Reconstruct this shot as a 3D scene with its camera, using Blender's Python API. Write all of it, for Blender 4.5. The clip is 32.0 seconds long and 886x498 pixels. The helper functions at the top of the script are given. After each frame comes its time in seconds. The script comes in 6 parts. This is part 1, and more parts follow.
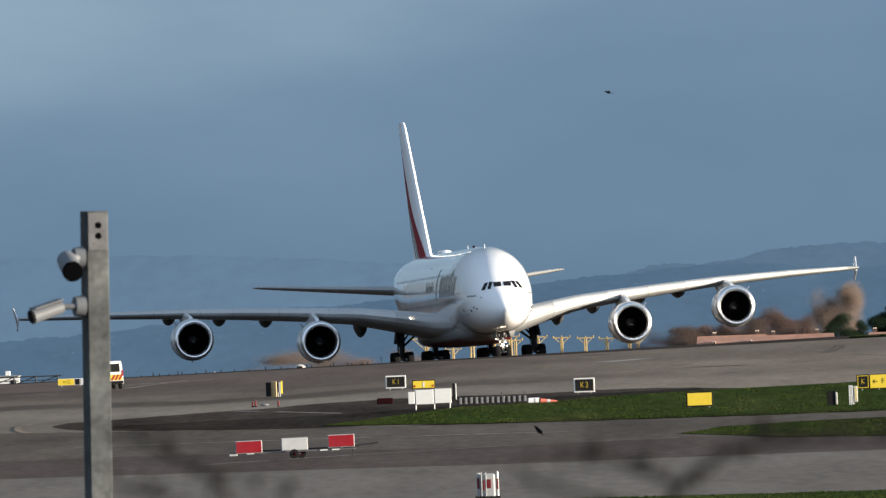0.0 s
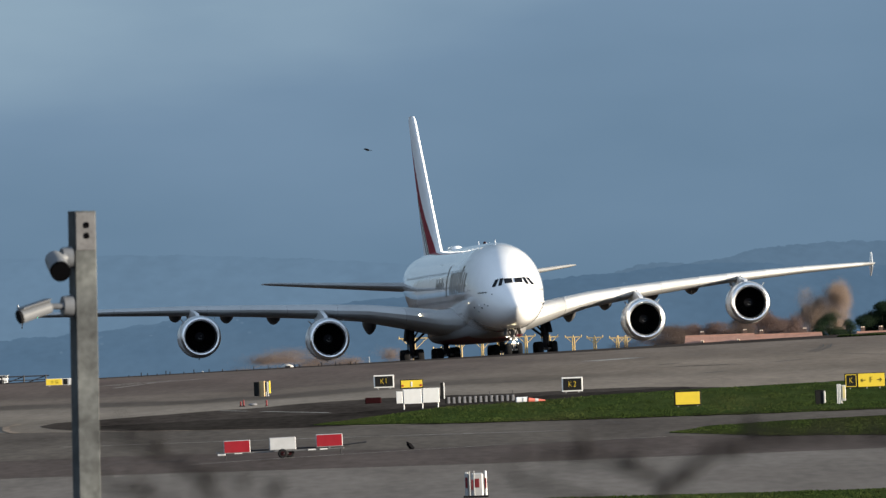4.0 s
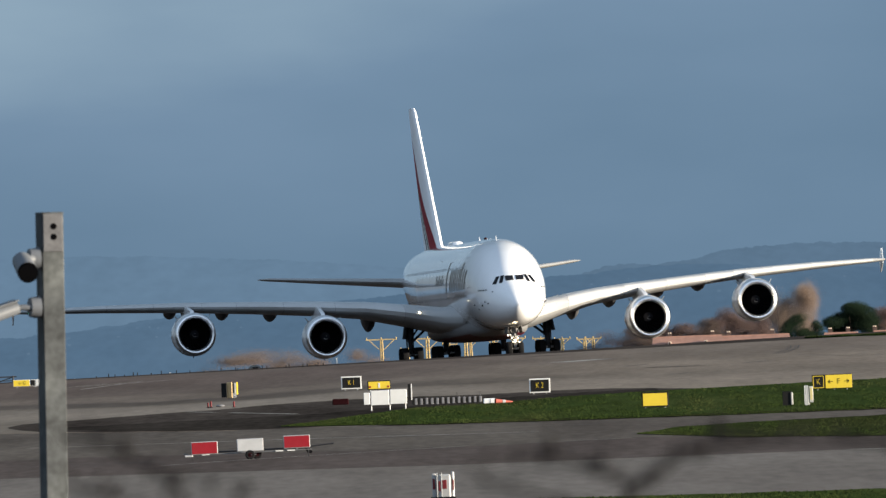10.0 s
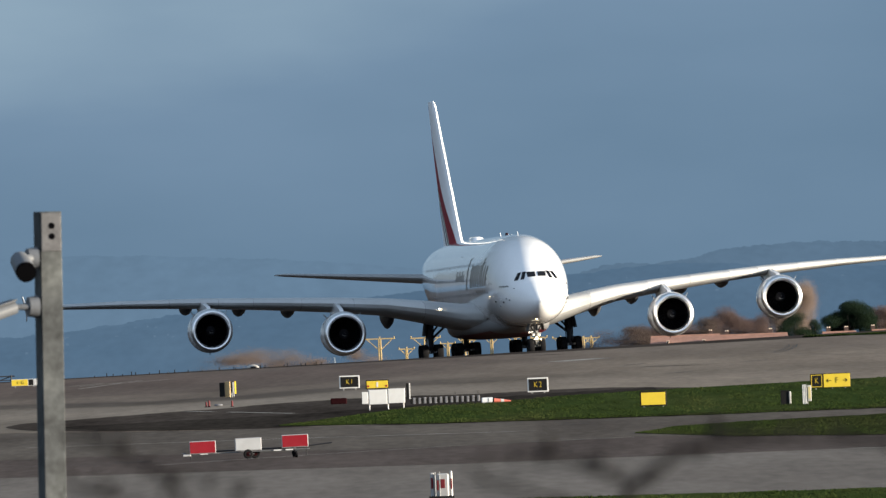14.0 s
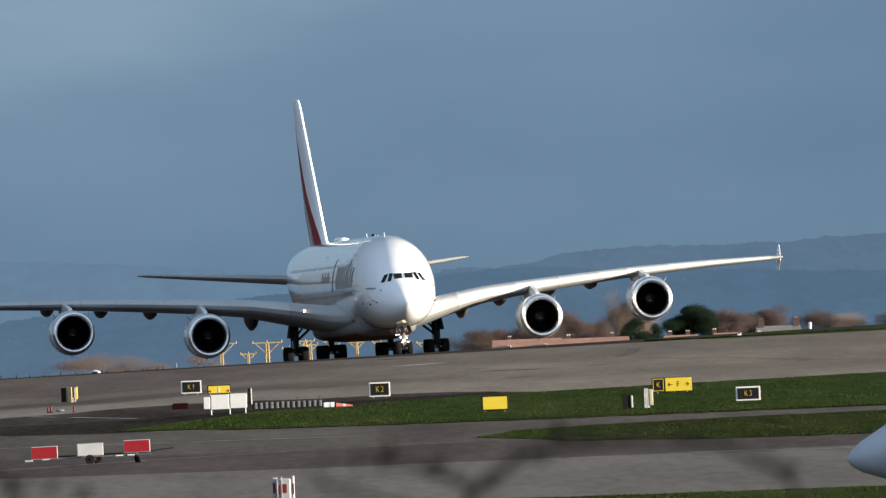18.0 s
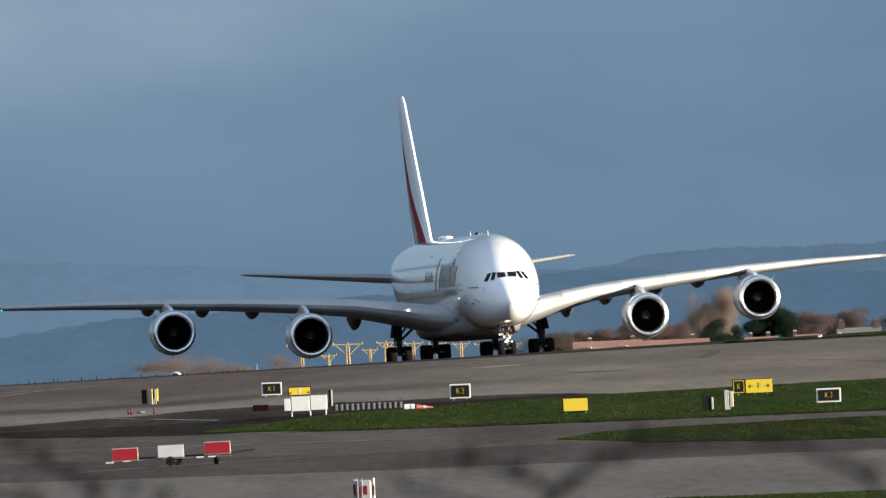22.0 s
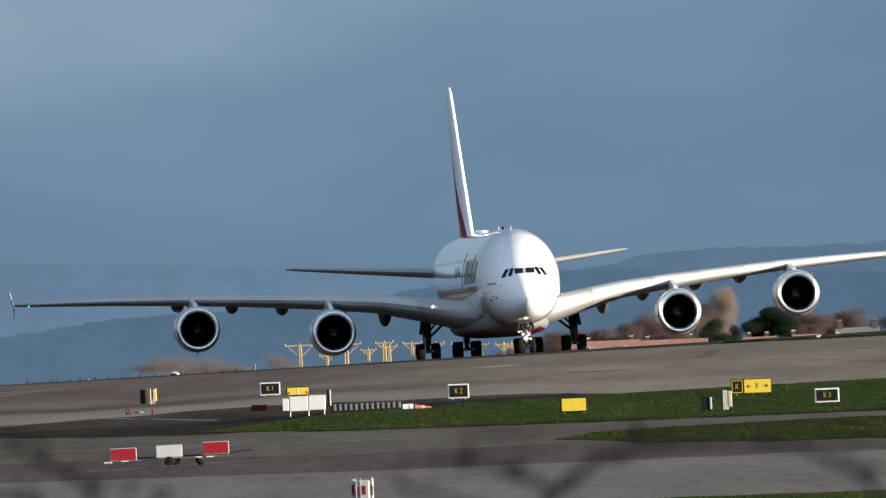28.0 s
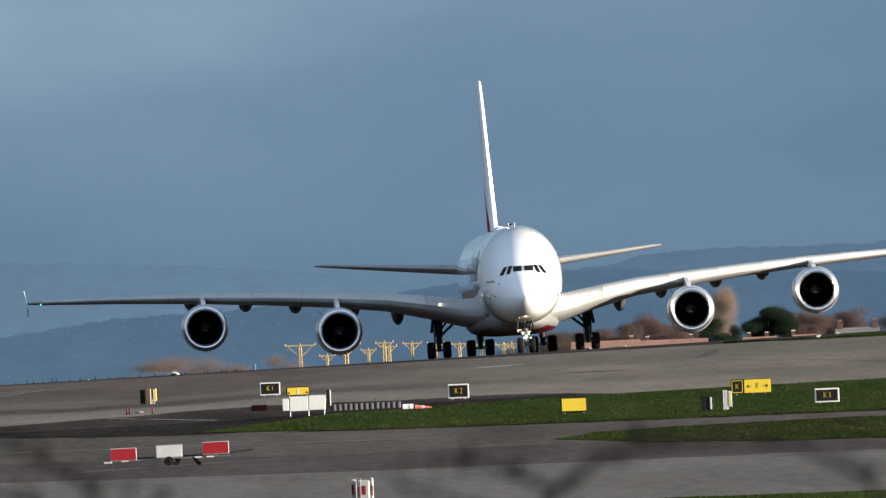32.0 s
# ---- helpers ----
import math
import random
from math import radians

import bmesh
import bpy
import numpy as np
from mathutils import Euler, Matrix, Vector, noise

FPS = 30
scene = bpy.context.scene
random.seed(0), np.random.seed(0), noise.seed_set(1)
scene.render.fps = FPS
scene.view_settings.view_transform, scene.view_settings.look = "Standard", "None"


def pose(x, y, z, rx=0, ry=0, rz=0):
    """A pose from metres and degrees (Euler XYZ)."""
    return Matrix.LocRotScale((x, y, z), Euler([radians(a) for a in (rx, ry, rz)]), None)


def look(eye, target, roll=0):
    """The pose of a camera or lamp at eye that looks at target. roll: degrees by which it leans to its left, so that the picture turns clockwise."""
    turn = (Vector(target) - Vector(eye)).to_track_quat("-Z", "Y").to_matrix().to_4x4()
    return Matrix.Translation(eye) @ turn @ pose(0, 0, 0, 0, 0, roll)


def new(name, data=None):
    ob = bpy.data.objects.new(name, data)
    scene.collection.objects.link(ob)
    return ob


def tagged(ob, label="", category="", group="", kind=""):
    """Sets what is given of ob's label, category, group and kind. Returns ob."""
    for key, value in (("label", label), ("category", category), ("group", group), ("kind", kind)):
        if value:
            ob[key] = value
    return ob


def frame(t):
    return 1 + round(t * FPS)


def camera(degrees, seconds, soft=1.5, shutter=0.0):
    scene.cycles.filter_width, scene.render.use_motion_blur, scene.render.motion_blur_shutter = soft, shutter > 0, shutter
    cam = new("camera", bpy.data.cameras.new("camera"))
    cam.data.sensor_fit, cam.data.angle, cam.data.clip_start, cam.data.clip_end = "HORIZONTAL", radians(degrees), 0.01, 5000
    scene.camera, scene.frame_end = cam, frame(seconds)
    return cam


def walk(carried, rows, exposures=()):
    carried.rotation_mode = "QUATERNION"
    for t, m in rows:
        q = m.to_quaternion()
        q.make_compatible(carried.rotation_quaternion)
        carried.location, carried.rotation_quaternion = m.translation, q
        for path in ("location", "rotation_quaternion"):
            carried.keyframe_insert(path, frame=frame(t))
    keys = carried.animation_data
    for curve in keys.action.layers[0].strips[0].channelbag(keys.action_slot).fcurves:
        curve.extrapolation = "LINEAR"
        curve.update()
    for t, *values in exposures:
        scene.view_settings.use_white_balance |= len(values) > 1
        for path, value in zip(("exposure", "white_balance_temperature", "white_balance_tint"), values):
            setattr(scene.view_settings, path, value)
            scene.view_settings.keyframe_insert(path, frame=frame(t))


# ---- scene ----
FOV = 4.0091
REST = pose(0, 0, 8.0, 90 + 0.0588, 0, 0) @ pose(0, 0, 0, 0, 0, -2.300)
# seconds; tilt, pan and lean in degrees from the resting pose
PAN = [
    (0, -0.0028, 0.2076, 0.176),
    (0.5, -0.0023, 0.2197, 0.144),
    (1, -0.0182, 0.2082, 0.103),
    (1.5, -0.0172, 0.1925, 0.173),
    (2, -0.0052, 0.1892, 0.099),
    (2.5, -0.0062, 0.1988, 0.148),
    (3, -0.0141, 0.1805, 0.141),
    (3.5, -0.0077, 0.1613, 0.111),
    (5.5, -0.0039, 0.1273, 0.107),
    (6, -0.0063, 0.0435, 0.143),
    (6.5, -0.0073, 0.0206, 0.083),
    (7, -0.0034, 0.0017, 0.080),
    (7.5, -0.0034, 0.0017, 0.080),
    (8, -0.0035, -0.0005, 0.058),
    (8.5, -0.0035, -0.0005, 0.058),
    (9, 0.0006, 0.0017, 0.080),
    (9.5, -0.0008, 0.0161, 0.081),
    (10, 0.0001, 0.0053, 0.114),
    (10.5, -0.0017, 0.0050, 0.149),
    (11, -0.0039, 0.0020, 0.107),
    (11.5, -0.0034, 0.0011, 0.085),
    (12, -0.0050, -0.0018, 0.132),
    (12.5, -0.0039, -0.0020, 0.106),
    (13, -0.0035, -0.0018, 0.065),
    (13.5, -0.0034, -0.0023, 0.079),
    (15.5, -0.0034, -0.0062, 0.080),
    (16, 0.0186, -0.3054, -0.056),
    (16.5, 0.0248, -0.2660, 0.018),
    (17, 0.0181, -0.4753, -0.074),
    (17.5, 0.0181, -0.5842, -0.071),
    (18, 0.0186, -0.7210, -0.048),
    (18.5, 0.0303, -0.4156, -0.049),
    (19, 0.0304, -0.3837, -0.056),
    (19.5, 0.0264, -0.3764, -0.053),
    (20, 0.0225, -0.3757, -0.052),
    (20.5, 0.0225, -0.3798, -0.052),
    (21, 0.0225, -0.3798, -0.052),
    (21.5, 0.0264, -0.3719, -0.053),
    (22, 0.0264, -0.3569, -0.053),
    (22.5, 0.0264, -0.3608, -0.053),
    (23, 0.0315, -0.3631, -0.028),
    (23.5, 0.0342, -0.3594, -0.052),
    (24, 0.0304, -0.3608, -0.056),
    (24.5, 0.0304, -0.3640, -0.056),
    (25, 0.0304, -0.3640, -0.056),
    (25.5, 0.0304, -0.3640, -0.056),
    (27.5, 0.0342, -0.3647, -0.052),
    (28, 0.0264, -0.3640, -0.053),
    (28.5, 0.0264, -0.3667, -0.050),
    (29, 0.0264, -0.3680, -0.053),
    (29.5, 0.0265, -0.3647, -0.055),
    (30, 0.0342, -0.3640, -0.052),
    (30.5, 0.0304, -0.3640, -0.056),
    (31, 0.0304, -0.3640, -0.056),
    (31.5, 0.0334, -0.3651, -0.142),
    (32, 0.0264, -0.3640, -0.053),
]
cam = camera(FOV, 32.0, 1.4)
walk(cam, [(t, REST @ pose(0, 0, 0, a, b, c)) for t, a, b, c in PAN])
cam.data.dof.use_dof = True
cam.data.dof.focus_distance = 950.0
cam.data.dof.aperture_fstop = 32.0

# ---- daylight: low warm sun from the side, blue sky, a dark cloud bank behind ----
SUN_AZ, SUN_EL = 103.0, 5.5          # degrees clockwise from the view's axis, degrees up
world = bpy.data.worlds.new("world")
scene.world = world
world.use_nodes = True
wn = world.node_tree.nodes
sky = wn.new("ShaderNodeTexSky")
sky.sky_type, sky.sun_disc = "NISHITA", False
sky.sun_elevation, sky.sun_rotation = radians(SUN_EL), radians(SUN_AZ)
sky.air_density, sky.dust_density = 1.0, 0.6
wn["Background"].inputs["Strength"].default_value = 0.042
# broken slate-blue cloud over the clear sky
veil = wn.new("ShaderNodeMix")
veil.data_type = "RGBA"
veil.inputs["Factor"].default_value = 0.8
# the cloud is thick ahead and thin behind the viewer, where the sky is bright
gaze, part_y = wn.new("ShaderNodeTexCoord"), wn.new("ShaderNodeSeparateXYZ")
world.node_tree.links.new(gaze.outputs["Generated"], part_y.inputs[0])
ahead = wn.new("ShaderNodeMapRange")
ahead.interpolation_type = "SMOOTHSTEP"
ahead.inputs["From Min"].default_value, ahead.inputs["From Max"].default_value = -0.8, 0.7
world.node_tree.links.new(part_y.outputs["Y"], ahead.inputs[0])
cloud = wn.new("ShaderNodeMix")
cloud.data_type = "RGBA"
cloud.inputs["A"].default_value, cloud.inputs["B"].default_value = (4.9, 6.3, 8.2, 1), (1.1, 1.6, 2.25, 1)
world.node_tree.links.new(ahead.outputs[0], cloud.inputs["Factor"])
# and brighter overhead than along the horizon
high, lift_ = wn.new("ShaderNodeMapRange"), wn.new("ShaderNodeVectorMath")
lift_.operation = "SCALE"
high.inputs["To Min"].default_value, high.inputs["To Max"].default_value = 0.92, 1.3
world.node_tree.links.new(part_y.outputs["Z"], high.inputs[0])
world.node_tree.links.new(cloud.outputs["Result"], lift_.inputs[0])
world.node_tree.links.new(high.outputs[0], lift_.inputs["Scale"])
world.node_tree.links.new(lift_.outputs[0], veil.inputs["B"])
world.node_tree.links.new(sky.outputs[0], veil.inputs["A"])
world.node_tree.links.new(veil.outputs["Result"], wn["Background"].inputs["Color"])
sun_data = bpy.data.lights.new("sun", "SUN")
sun_data.energy, sun_data.angle, sun_data.color = 5.0, radians(0.5), (1.0, 0.88, 0.7)
sun = new("sun", sun_data)
_a, _e = radians(SUN_AZ), radians(SUN_EL)
sun.matrix_world = look((math.sin(_a) * math.cos(_e) * 50, math.cos(_a) * math.cos(_e) * 50, math.sin(_e) * 50), (0, 0, 0))
scene.view_settings.exposure = 1.65

# ---- helpers ----
def sm(a, b, v):
    t = min(1.0, max(0.0, (v - a) / (b - a)))
    return t * t * (3 - 2 * t)


def ground_z(x, y):
    """Height of the airfield: level close by, leaning up to the right further off, with a crest beyond which it falls away."""
    lean = 0.0222 * sm(500, 900, y) - 0.0045 * sm(850, 950, y) * (1 - sm(1010, 1060, y))
    z = lean * 150 * math.tanh(x / 150) + 0.34 * sm(700, 1000, y)
    if y > 990:
        a = min(y, 1070) - 990
        z -= 0.011 * a * a / 160
        if y > 1070:
            z -= 0.011 * (min(y, 1300) - 1070)
        if y > 1300:
            z -= 18 * sm(1300, 1700, y)
    return z


def finish(bm, name, angle=32.0):
    me = bpy.data.meshes.new(name)
    bmesh.ops.recalc_face_normals(bm, faces=bm.faces)
    bm.to_mesh(me)
    bm.free()
    me.polygons.foreach_set("use_smooth", [True] * len(me.polygons))
    me.set_sharp_from_angle(angle=radians(angle))
    return me


def part(name, bm, material, parent, label="", m=None, angle=32.0):
    me = finish(bm, name, angle)
    me.materials.append(material)
    ob = new(name, me)
    ob.parent = parent
    if m is not None:
        ob.matrix_basis = m
    if label:
        tagged(ob, label)
    return ob


def share(name, me, parent, m):
    ob = new(name, me)
    ob.parent = parent
    ob.matrix_basis = m
    return ob


def thing(name, m, label, category, group="", kind=""):
    ob = new(name)
    ob.empty_display_size = 0.2
    ob.matrix_basis = m
    return tagged(ob, label, category, group, kind)


def solo(name, bm, material, m, label, category, group="", kind="", angle=32.0):
    me = finish(bm, name, angle)
    me.materials.append(material)
    ob = new(name, me)
    ob.matrix_basis = m
    return tagged(ob, label, category, group, kind)


def box(bm, c, s, bevel=0.0, rot=None):
    m = Matrix.Translation(c) @ (rot or Matrix()) @ Matrix.Diagonal((*s, 1))
    r = bmesh.ops.create_cube(bm, size=1.0, matrix=m)
    if bevel:
        es = {e for v in r["verts"] for e in v.link_edges}
        bmesh.ops.bevel(bm, geom=list(es), offset=bevel, segments=1, affect="EDGES", profile=0.5)
    return bm


def tube(bm, a, b, r0, r1=None, n=12, caps=True):
    a, b = Vector(a), Vector(b)
    d = b - a
    m = Matrix.Translation((a + b) / 2) @ d.to_track_quat("Z", "Y").to_matrix().to_4x4()
    bmesh.ops.create_cone(bm, cap_ends=caps, segments=n, radius1=r0, radius2=r0 if r1 is None else r1, depth=d.length, matrix=m)
    return bm


def loft(bm, rings, caps=True, closed=True):
    vs = [[bm.verts.new(p) for p in ring] for ring in rings]
    n = len(vs[0])
    for a, b in zip(vs, vs[1:]):
        for i in range(n if closed else n - 1):
            j = (i + 1) % n
            bm.faces.new((a[i], a[j], b[j], b[i]))
    if caps:
        bm.faces.new(vs[0][::-1])
        bm.faces.new(vs[-1])
    return bm


def lathe(bm, profile, n=40, caps=False):
    """Profile of (along, radius); turned round the local y axis."""
    rings = []
    for a, r in profile:
        rings.append([(r * math.cos(2 * math.pi * i / n), a, r * math.sin(2 * math.pi * i / n)) for i in range(n)])
    return loft(bm, rings, caps)


def lettering(text, size):
    cu = bpy.data.curves.new("lettering", "FONT")
    cu.body, cu.size, cu.align_x, cu.align_y, cu.extrude = text, size, "CENTER", "CENTER", 0.004
    cu.space_character, cu.offset = 1.35, -0.02 * size
    ob = bpy.data.objects.new("lettering", cu)
    scene.collection.objects.link(ob)
    me = bpy.data.meshes.new_from_object(ob)
    bpy.data.objects.remove(ob)
    return me


def words(text, size, material, parent, m):
    me = lettering(text, size)
    me.materials.clear()
    me.materials.append(material)
    return share("lettering", me, parent, m @ Matrix.Diagonal((0.82, 1.08, 1, 1)))


# ---- materials ----
def nodes_of(mat_):
    mat_.use_nodes = True
    nt = mat_.node_tree
    return nt, nt.nodes, nt.links, nt.nodes["Principled BSDF"]


def surface(name, base, rough=0.6, metal=0.0, var=0.15, scale=3.0, fine=40.0, bump=0.0, stretch=(1, 1, 1), dirt=None, dirt_amount=0.3, spec=0.25, coat=0.0, coat_rough=0.12):
    """Colour with variation at two scales, some dirt, and fine relief."""
    mt = bpy.data.materials.new(name)
    nt, ns, ln, b = nodes_of(mt)
    tc = ns.new("ShaderNodeTexCoord")
    mp = ns.new("ShaderNodeMapping")
    mp.inputs["Scale"].default_value = stretch
    ln.new(tc.outputs["Object"], mp.inputs[0])
    n1, n2 = ns.new("ShaderNodeTexNoise"), ns.new("ShaderNodeTexNoise")
    for n, sc, de in ((n1, scale, 4.0), (n2, fine, 3.0)):
        n.inputs["Scale"].default_value, n.inputs["Detail"].default_value = sc, de
        ln.new(mp.outputs[0], n.inputs["Vector"])
    add = ns.new("ShaderNodeMath")
    add.operation = "ADD"
    ln.new(n1.outputs["Fac"], add.inputs[0])
    ln.new(n2.outputs["Fac"], add.inputs[1])
    mr = ns.new("ShaderNodeMapRange")
    mr.inputs["From Min"].default_value, mr.inputs["From Max"].default_value = 0.65, 1.35
    mr.inputs["To Min"].default_value, mr.inputs["To Max"].default_value = 1 - var, 1 + var
    ln.new(add.outputs[0], mr.inputs[0])
    mix = ns.new("ShaderNodeMix")
    mix.data_type = "RGBA"
    mix.inputs["A"].default_value = (*base, 1)
    mix.inputs["B"].default_value = (*(dirt or [c * 0.6 for c in base]), 1)
    n3 = ns.new("ShaderNodeTexNoise")
    n3.inputs["Scale"].default_value, n3.inputs["Detail"].default_value = scale * 0.37, 6.0
    ln.new(mp.outputs[0], n3.inputs["Vector"])
    m3 = ns.new("ShaderNodeMapRange")
    m3.inputs["From Min"].default_value, m3.inputs["From Max"].default_value = 0.45, 0.7
    m3.inputs["To Max"].default_value = dirt_amount
    ln.new(n3.outputs["Fac"], m3.inputs[0])
    ln.new(m3.outputs[0], mix.inputs["Factor"])
    sc = ns.new("ShaderNodeVectorMath")
    sc.operation = "SCALE"
    ln.new(mix.outputs["Result"], sc.inputs[0])
    ln.new(mr.outputs[0], sc.inputs["Scale"])
    ln.new(sc.outputs[0], b.inputs["Base Color"])
    b.inputs["Roughness"].default_value, b.inputs["Metallic"].default_value = rough, metal
    b.inputs["Specular IOR Level"].default_value = spec
    b.inputs["Coat Weight"].default_value = coat
    b.inputs["Coat Roughness"].default_value = coat_rough
    if bump:
        bp = ns.new("ShaderNodeBump")
        bp.inputs["Strength"].default_value = bump
        ln.new(add.outputs[0], bp.inputs["Height"])
        ln.new(bp.outputs[0], b.inputs["Normal"])
    return mt


def glow(name, colour, strength):
    mt = bpy.data.materials.new(name)
    nt, ns, ln, b = nodes_of(mt)
    b.inputs["Base Color"].default_value = (*colour, 1)
    b.inputs["Emission Color"].default_value = (*colour, 1)
    b.inputs["Emission Strength"].default_value = strength
    return mt


ASPHALT = surface("asphalt", (0.05616, 0.04558, 0.03895), 0.9, var=0.3, scale=0.26, fine=1.9, stretch=(1, 0.1, 1), dirt=(0.04212, 0.03392, 0.02945), dirt_amount=0.8, spec=0.0)
ASPHALT_PALE = surface("asphalt_pale", (0.2691, 0.2099, 0.1596), 0.9, var=0.3, scale=0.26, fine=1.9, stretch=(1, 0.1, 1), dirt=(0.1638, 0.1293, 0.1026), dirt_amount=0.8, spec=0.02)
CONCRETE = surface("concrete", (0.163, 0.143, 0.126), 0.9, var=0.22, scale=0.26, fine=1.9, stretch=(1, 0.1, 1), dirt=(0.132, 0.113, 0.0977), dirt_amount=0.8, spec=0.02)
SOIL = surface("soil", (0.0644, 0.0534, 0.046), 0.95, var=0.4, scale=0.26, fine=1.9, stretch=(1, 0.1, 1), dirt=(0.0386, 0.0322, 0.0276), dirt_amount=0.9, spec=0.0)
SOIL_DARK = surface("dark_soil", (0.0368, 0.0313, 0.0267), 0.95, var=0.4, scale=0.26, fine=1.9, stretch=(1, 0.1, 1), dirt=(0.0239, 0.0202, 0.0175), dirt_amount=0.9, spec=0.0)


def runway_asphalt():
    """Asphalt worn in bands that run along the runway, with soft wavering edges; paler towards its far end."""
    mt = surface("runway_asphalt", (1, 1, 1), 0.9, var=0.2, scale=0.26, fine=1.9, stretch=(1, 0.1, 1), dirt=(0.76, 0.75, 0.74), dirt_amount=0.8, spec=0.02)
    nt, ns, ln, b = nodes_of(mt)
    tc, sp = ns.new("ShaderNodeTexCoord"), ns.new("ShaderNodeSeparateXYZ")
    ln.new(tc.outputs["Object"], sp.inputs[0])

    def calc(op, *vals):
        m = ns.new("ShaderNodeMath")
        m.operation = op
        for i, v in enumerate(vals):
            if isinstance(v, (int, float)):
                m.inputs[i].default_value = v
            else:
                ln.new(v, m.inputs[i])
        return m.outputs[0]

    def ramp(value, stops, soft="LINEAR"):
        r = ns.new("ShaderNodeValToRGB")
        r.color_ramp.interpolation = soft
        els = r.color_ramp.elements
        els[0].position, els[1].position = stops[0][0], stops[-1][0]
        els[0].color, els[1].color = (*stops[0][1], 1), (*stops[-1][1], 1)
        for p_, c in stops[1:-1]:
            els.new(p_).color = (*c, 1)
        ln.new(value, r.inputs[0])
        return r.outputs[0]
    # middle line of the dark band, which bends slightly
    line = ramp(calc("MULTIPLY_ADD", sp.outputs["X"], 1 / 75, 35 / 75), [((x + 35) / 75, ((c - 780) / 100,) * 3) for x, c in ((-35, 848), (-29, 841), (-22, 822), (-15, 812), (-11, 824), (-7, 834), (-3, 842), (2, 842), (8, 836), (13, 820), (30, 800))], "B_SPLINE")
    wav = ns.new("ShaderNodeTexNoise")
    wav.inputs["Scale"].default_value, wav.inputs["Detail"].default_value = 0.12, 5.0
    mp = ns.new("ShaderNodeMapping")
    mp.inputs["Scale"].default_value = (1, 0.25, 1)
    ln.new(tc.outputs["Object"], mp.inputs[0])
    ln.new(mp.outputs[0], wav.inputs["Vector"])
    w = calc("SUBTRACT", sp.outputs["Y"], calc("MULTIPLY_ADD", line, 100.0, 780.0))
    w = calc("ADD", w, calc("MULTIPLY_ADD", wav.outputs["Fac"], 30.0, -15.0))
    p = calc("MULTIPLY_ADD", w, 1 / 300, 110 / 300)
    near_end = ramp(p, [(0.0, (0.189, 0.159, 0.129)), (0.16, (0.237, 0.199, 0.161)), (0.25, (0.204, 0.17, 0.138)), (0.285, (0.109, 0.0903, 0.0747)), (0.345, (0.0998, 0.0814, 0.0681)), (0.385, (0.166, 0.134, 0.109)), (0.44, (0.17, 0.136, 0.11)), (0.5, (0.128, 0.0998, 0.0832)), (0.8, (0.132, 0.0998, 0.0851)), (1.0, (0.151, 0.119, 0.101))])
    far_end = ramp(p, [(0.0, (0.238, 0.195, 0.153)), (0.2, (0.254, 0.205, 0.161)), (0.3, (0.193, 0.156, 0.122)), (0.4, (0.229, 0.182, 0.142)), (0.55, (0.238, 0.19, 0.147)), (0.68, (0.188, 0.15, 0.119)), (1.0, (0.198, 0.158, 0.127))])
    side = ns.new("ShaderNodeMapRange")
    side.interpolation_type = "SMOOTHSTEP"
    side.inputs["From Min"].default_value, side.inputs["From Max"].default_value = -8.0, 14.0
    ln.new(sp.outputs["X"], side.inputs[0])
    mix = ns.new("ShaderNodeMix")
    mix.data_type = "RGBA"
    ln.new(side.outputs[0], mix.inputs["Factor"])
    ln.new(near_end, mix.inputs["A"])
    ln.new(far_end, mix.inputs["B"])
    times = ns.new("ShaderNodeVectorMath")
    times.operation = "MULTIPLY"
    ln.new(b.inputs["Base Color"].links[0].from_socket, times.inputs[0])
    ln.new(mix.outputs["Result"], times.inputs[1])
    ln.new(times.outputs[0], b.inputs["Base Color"])
    return mt


RUNWAY = runway_asphalt()
GRASS = surface("grass", (0.034, 0.052, 0.0155), 0.95, var=0.35, scale=0.35, fine=1.6, stretch=(1, 0.1, 1), dirt=(0.05, 0.059, 0.021), dirt_amount=0.8, spec=0.0)
TUFT = surface("grass_tuft", (0.021, 0.033, 0.0095), 0.95, var=0.35, scale=0.5, fine=3.0, stretch=(1, 0.12, 1), dirt=(0.036, 0.042, 0.016), dirt_amount=0.8, spec=0.0)
GRASS_DRY = surface("dry_grass", (0.0258, 0.0322, 0.012), 0.95, var=0.4, scale=0.3, fine=1.4, stretch=(1, 0.1, 1), dirt=(0.043, 0.045, 0.018), dirt_amount=0.8, spec=0.0)
FRINGE = surface("dark_grass_edge", (0.019, 0.02, 0.01), 0.95, var=0.4, scale=0.4, fine=1.6, stretch=(1, 0.15, 1), dirt=(0.036, 0.032, 0.018), dirt_amount=0.8, spec=0.0)
TAXI_GREY = surface("taxiway_grey", (0.112, 0.0948, 0.0798), 0.9, var=0.3, scale=0.26, fine=1.9, stretch=(1, 0.1, 1), dirt=(0.0773, 0.0633, 0.0538), dirt_amount=0.9, spec=0.02)
TAXI_BROWN = surface("taxiway_brown", (0.0915, 0.0727, 0.0642), 0.9, var=0.3, scale=0.26, fine=1.9, stretch=(1, 0.1, 1), dirt=(0.071, 0.0546, 0.0472), dirt_amount=0.8, spec=0.02)
TAR = surface("tar", (0.03, 0.028, 0.028), 0.7, var=0.3, scale=0.5, fine=4)
PAINT_FADED = surface("faded_marking", (0.34, 0.32, 0.29), 0.85, var=0.35, scale=0.5, fine=3, dirt=(0.1, 0.09, 0.085), dirt_amount=0.95, spec=0.1)
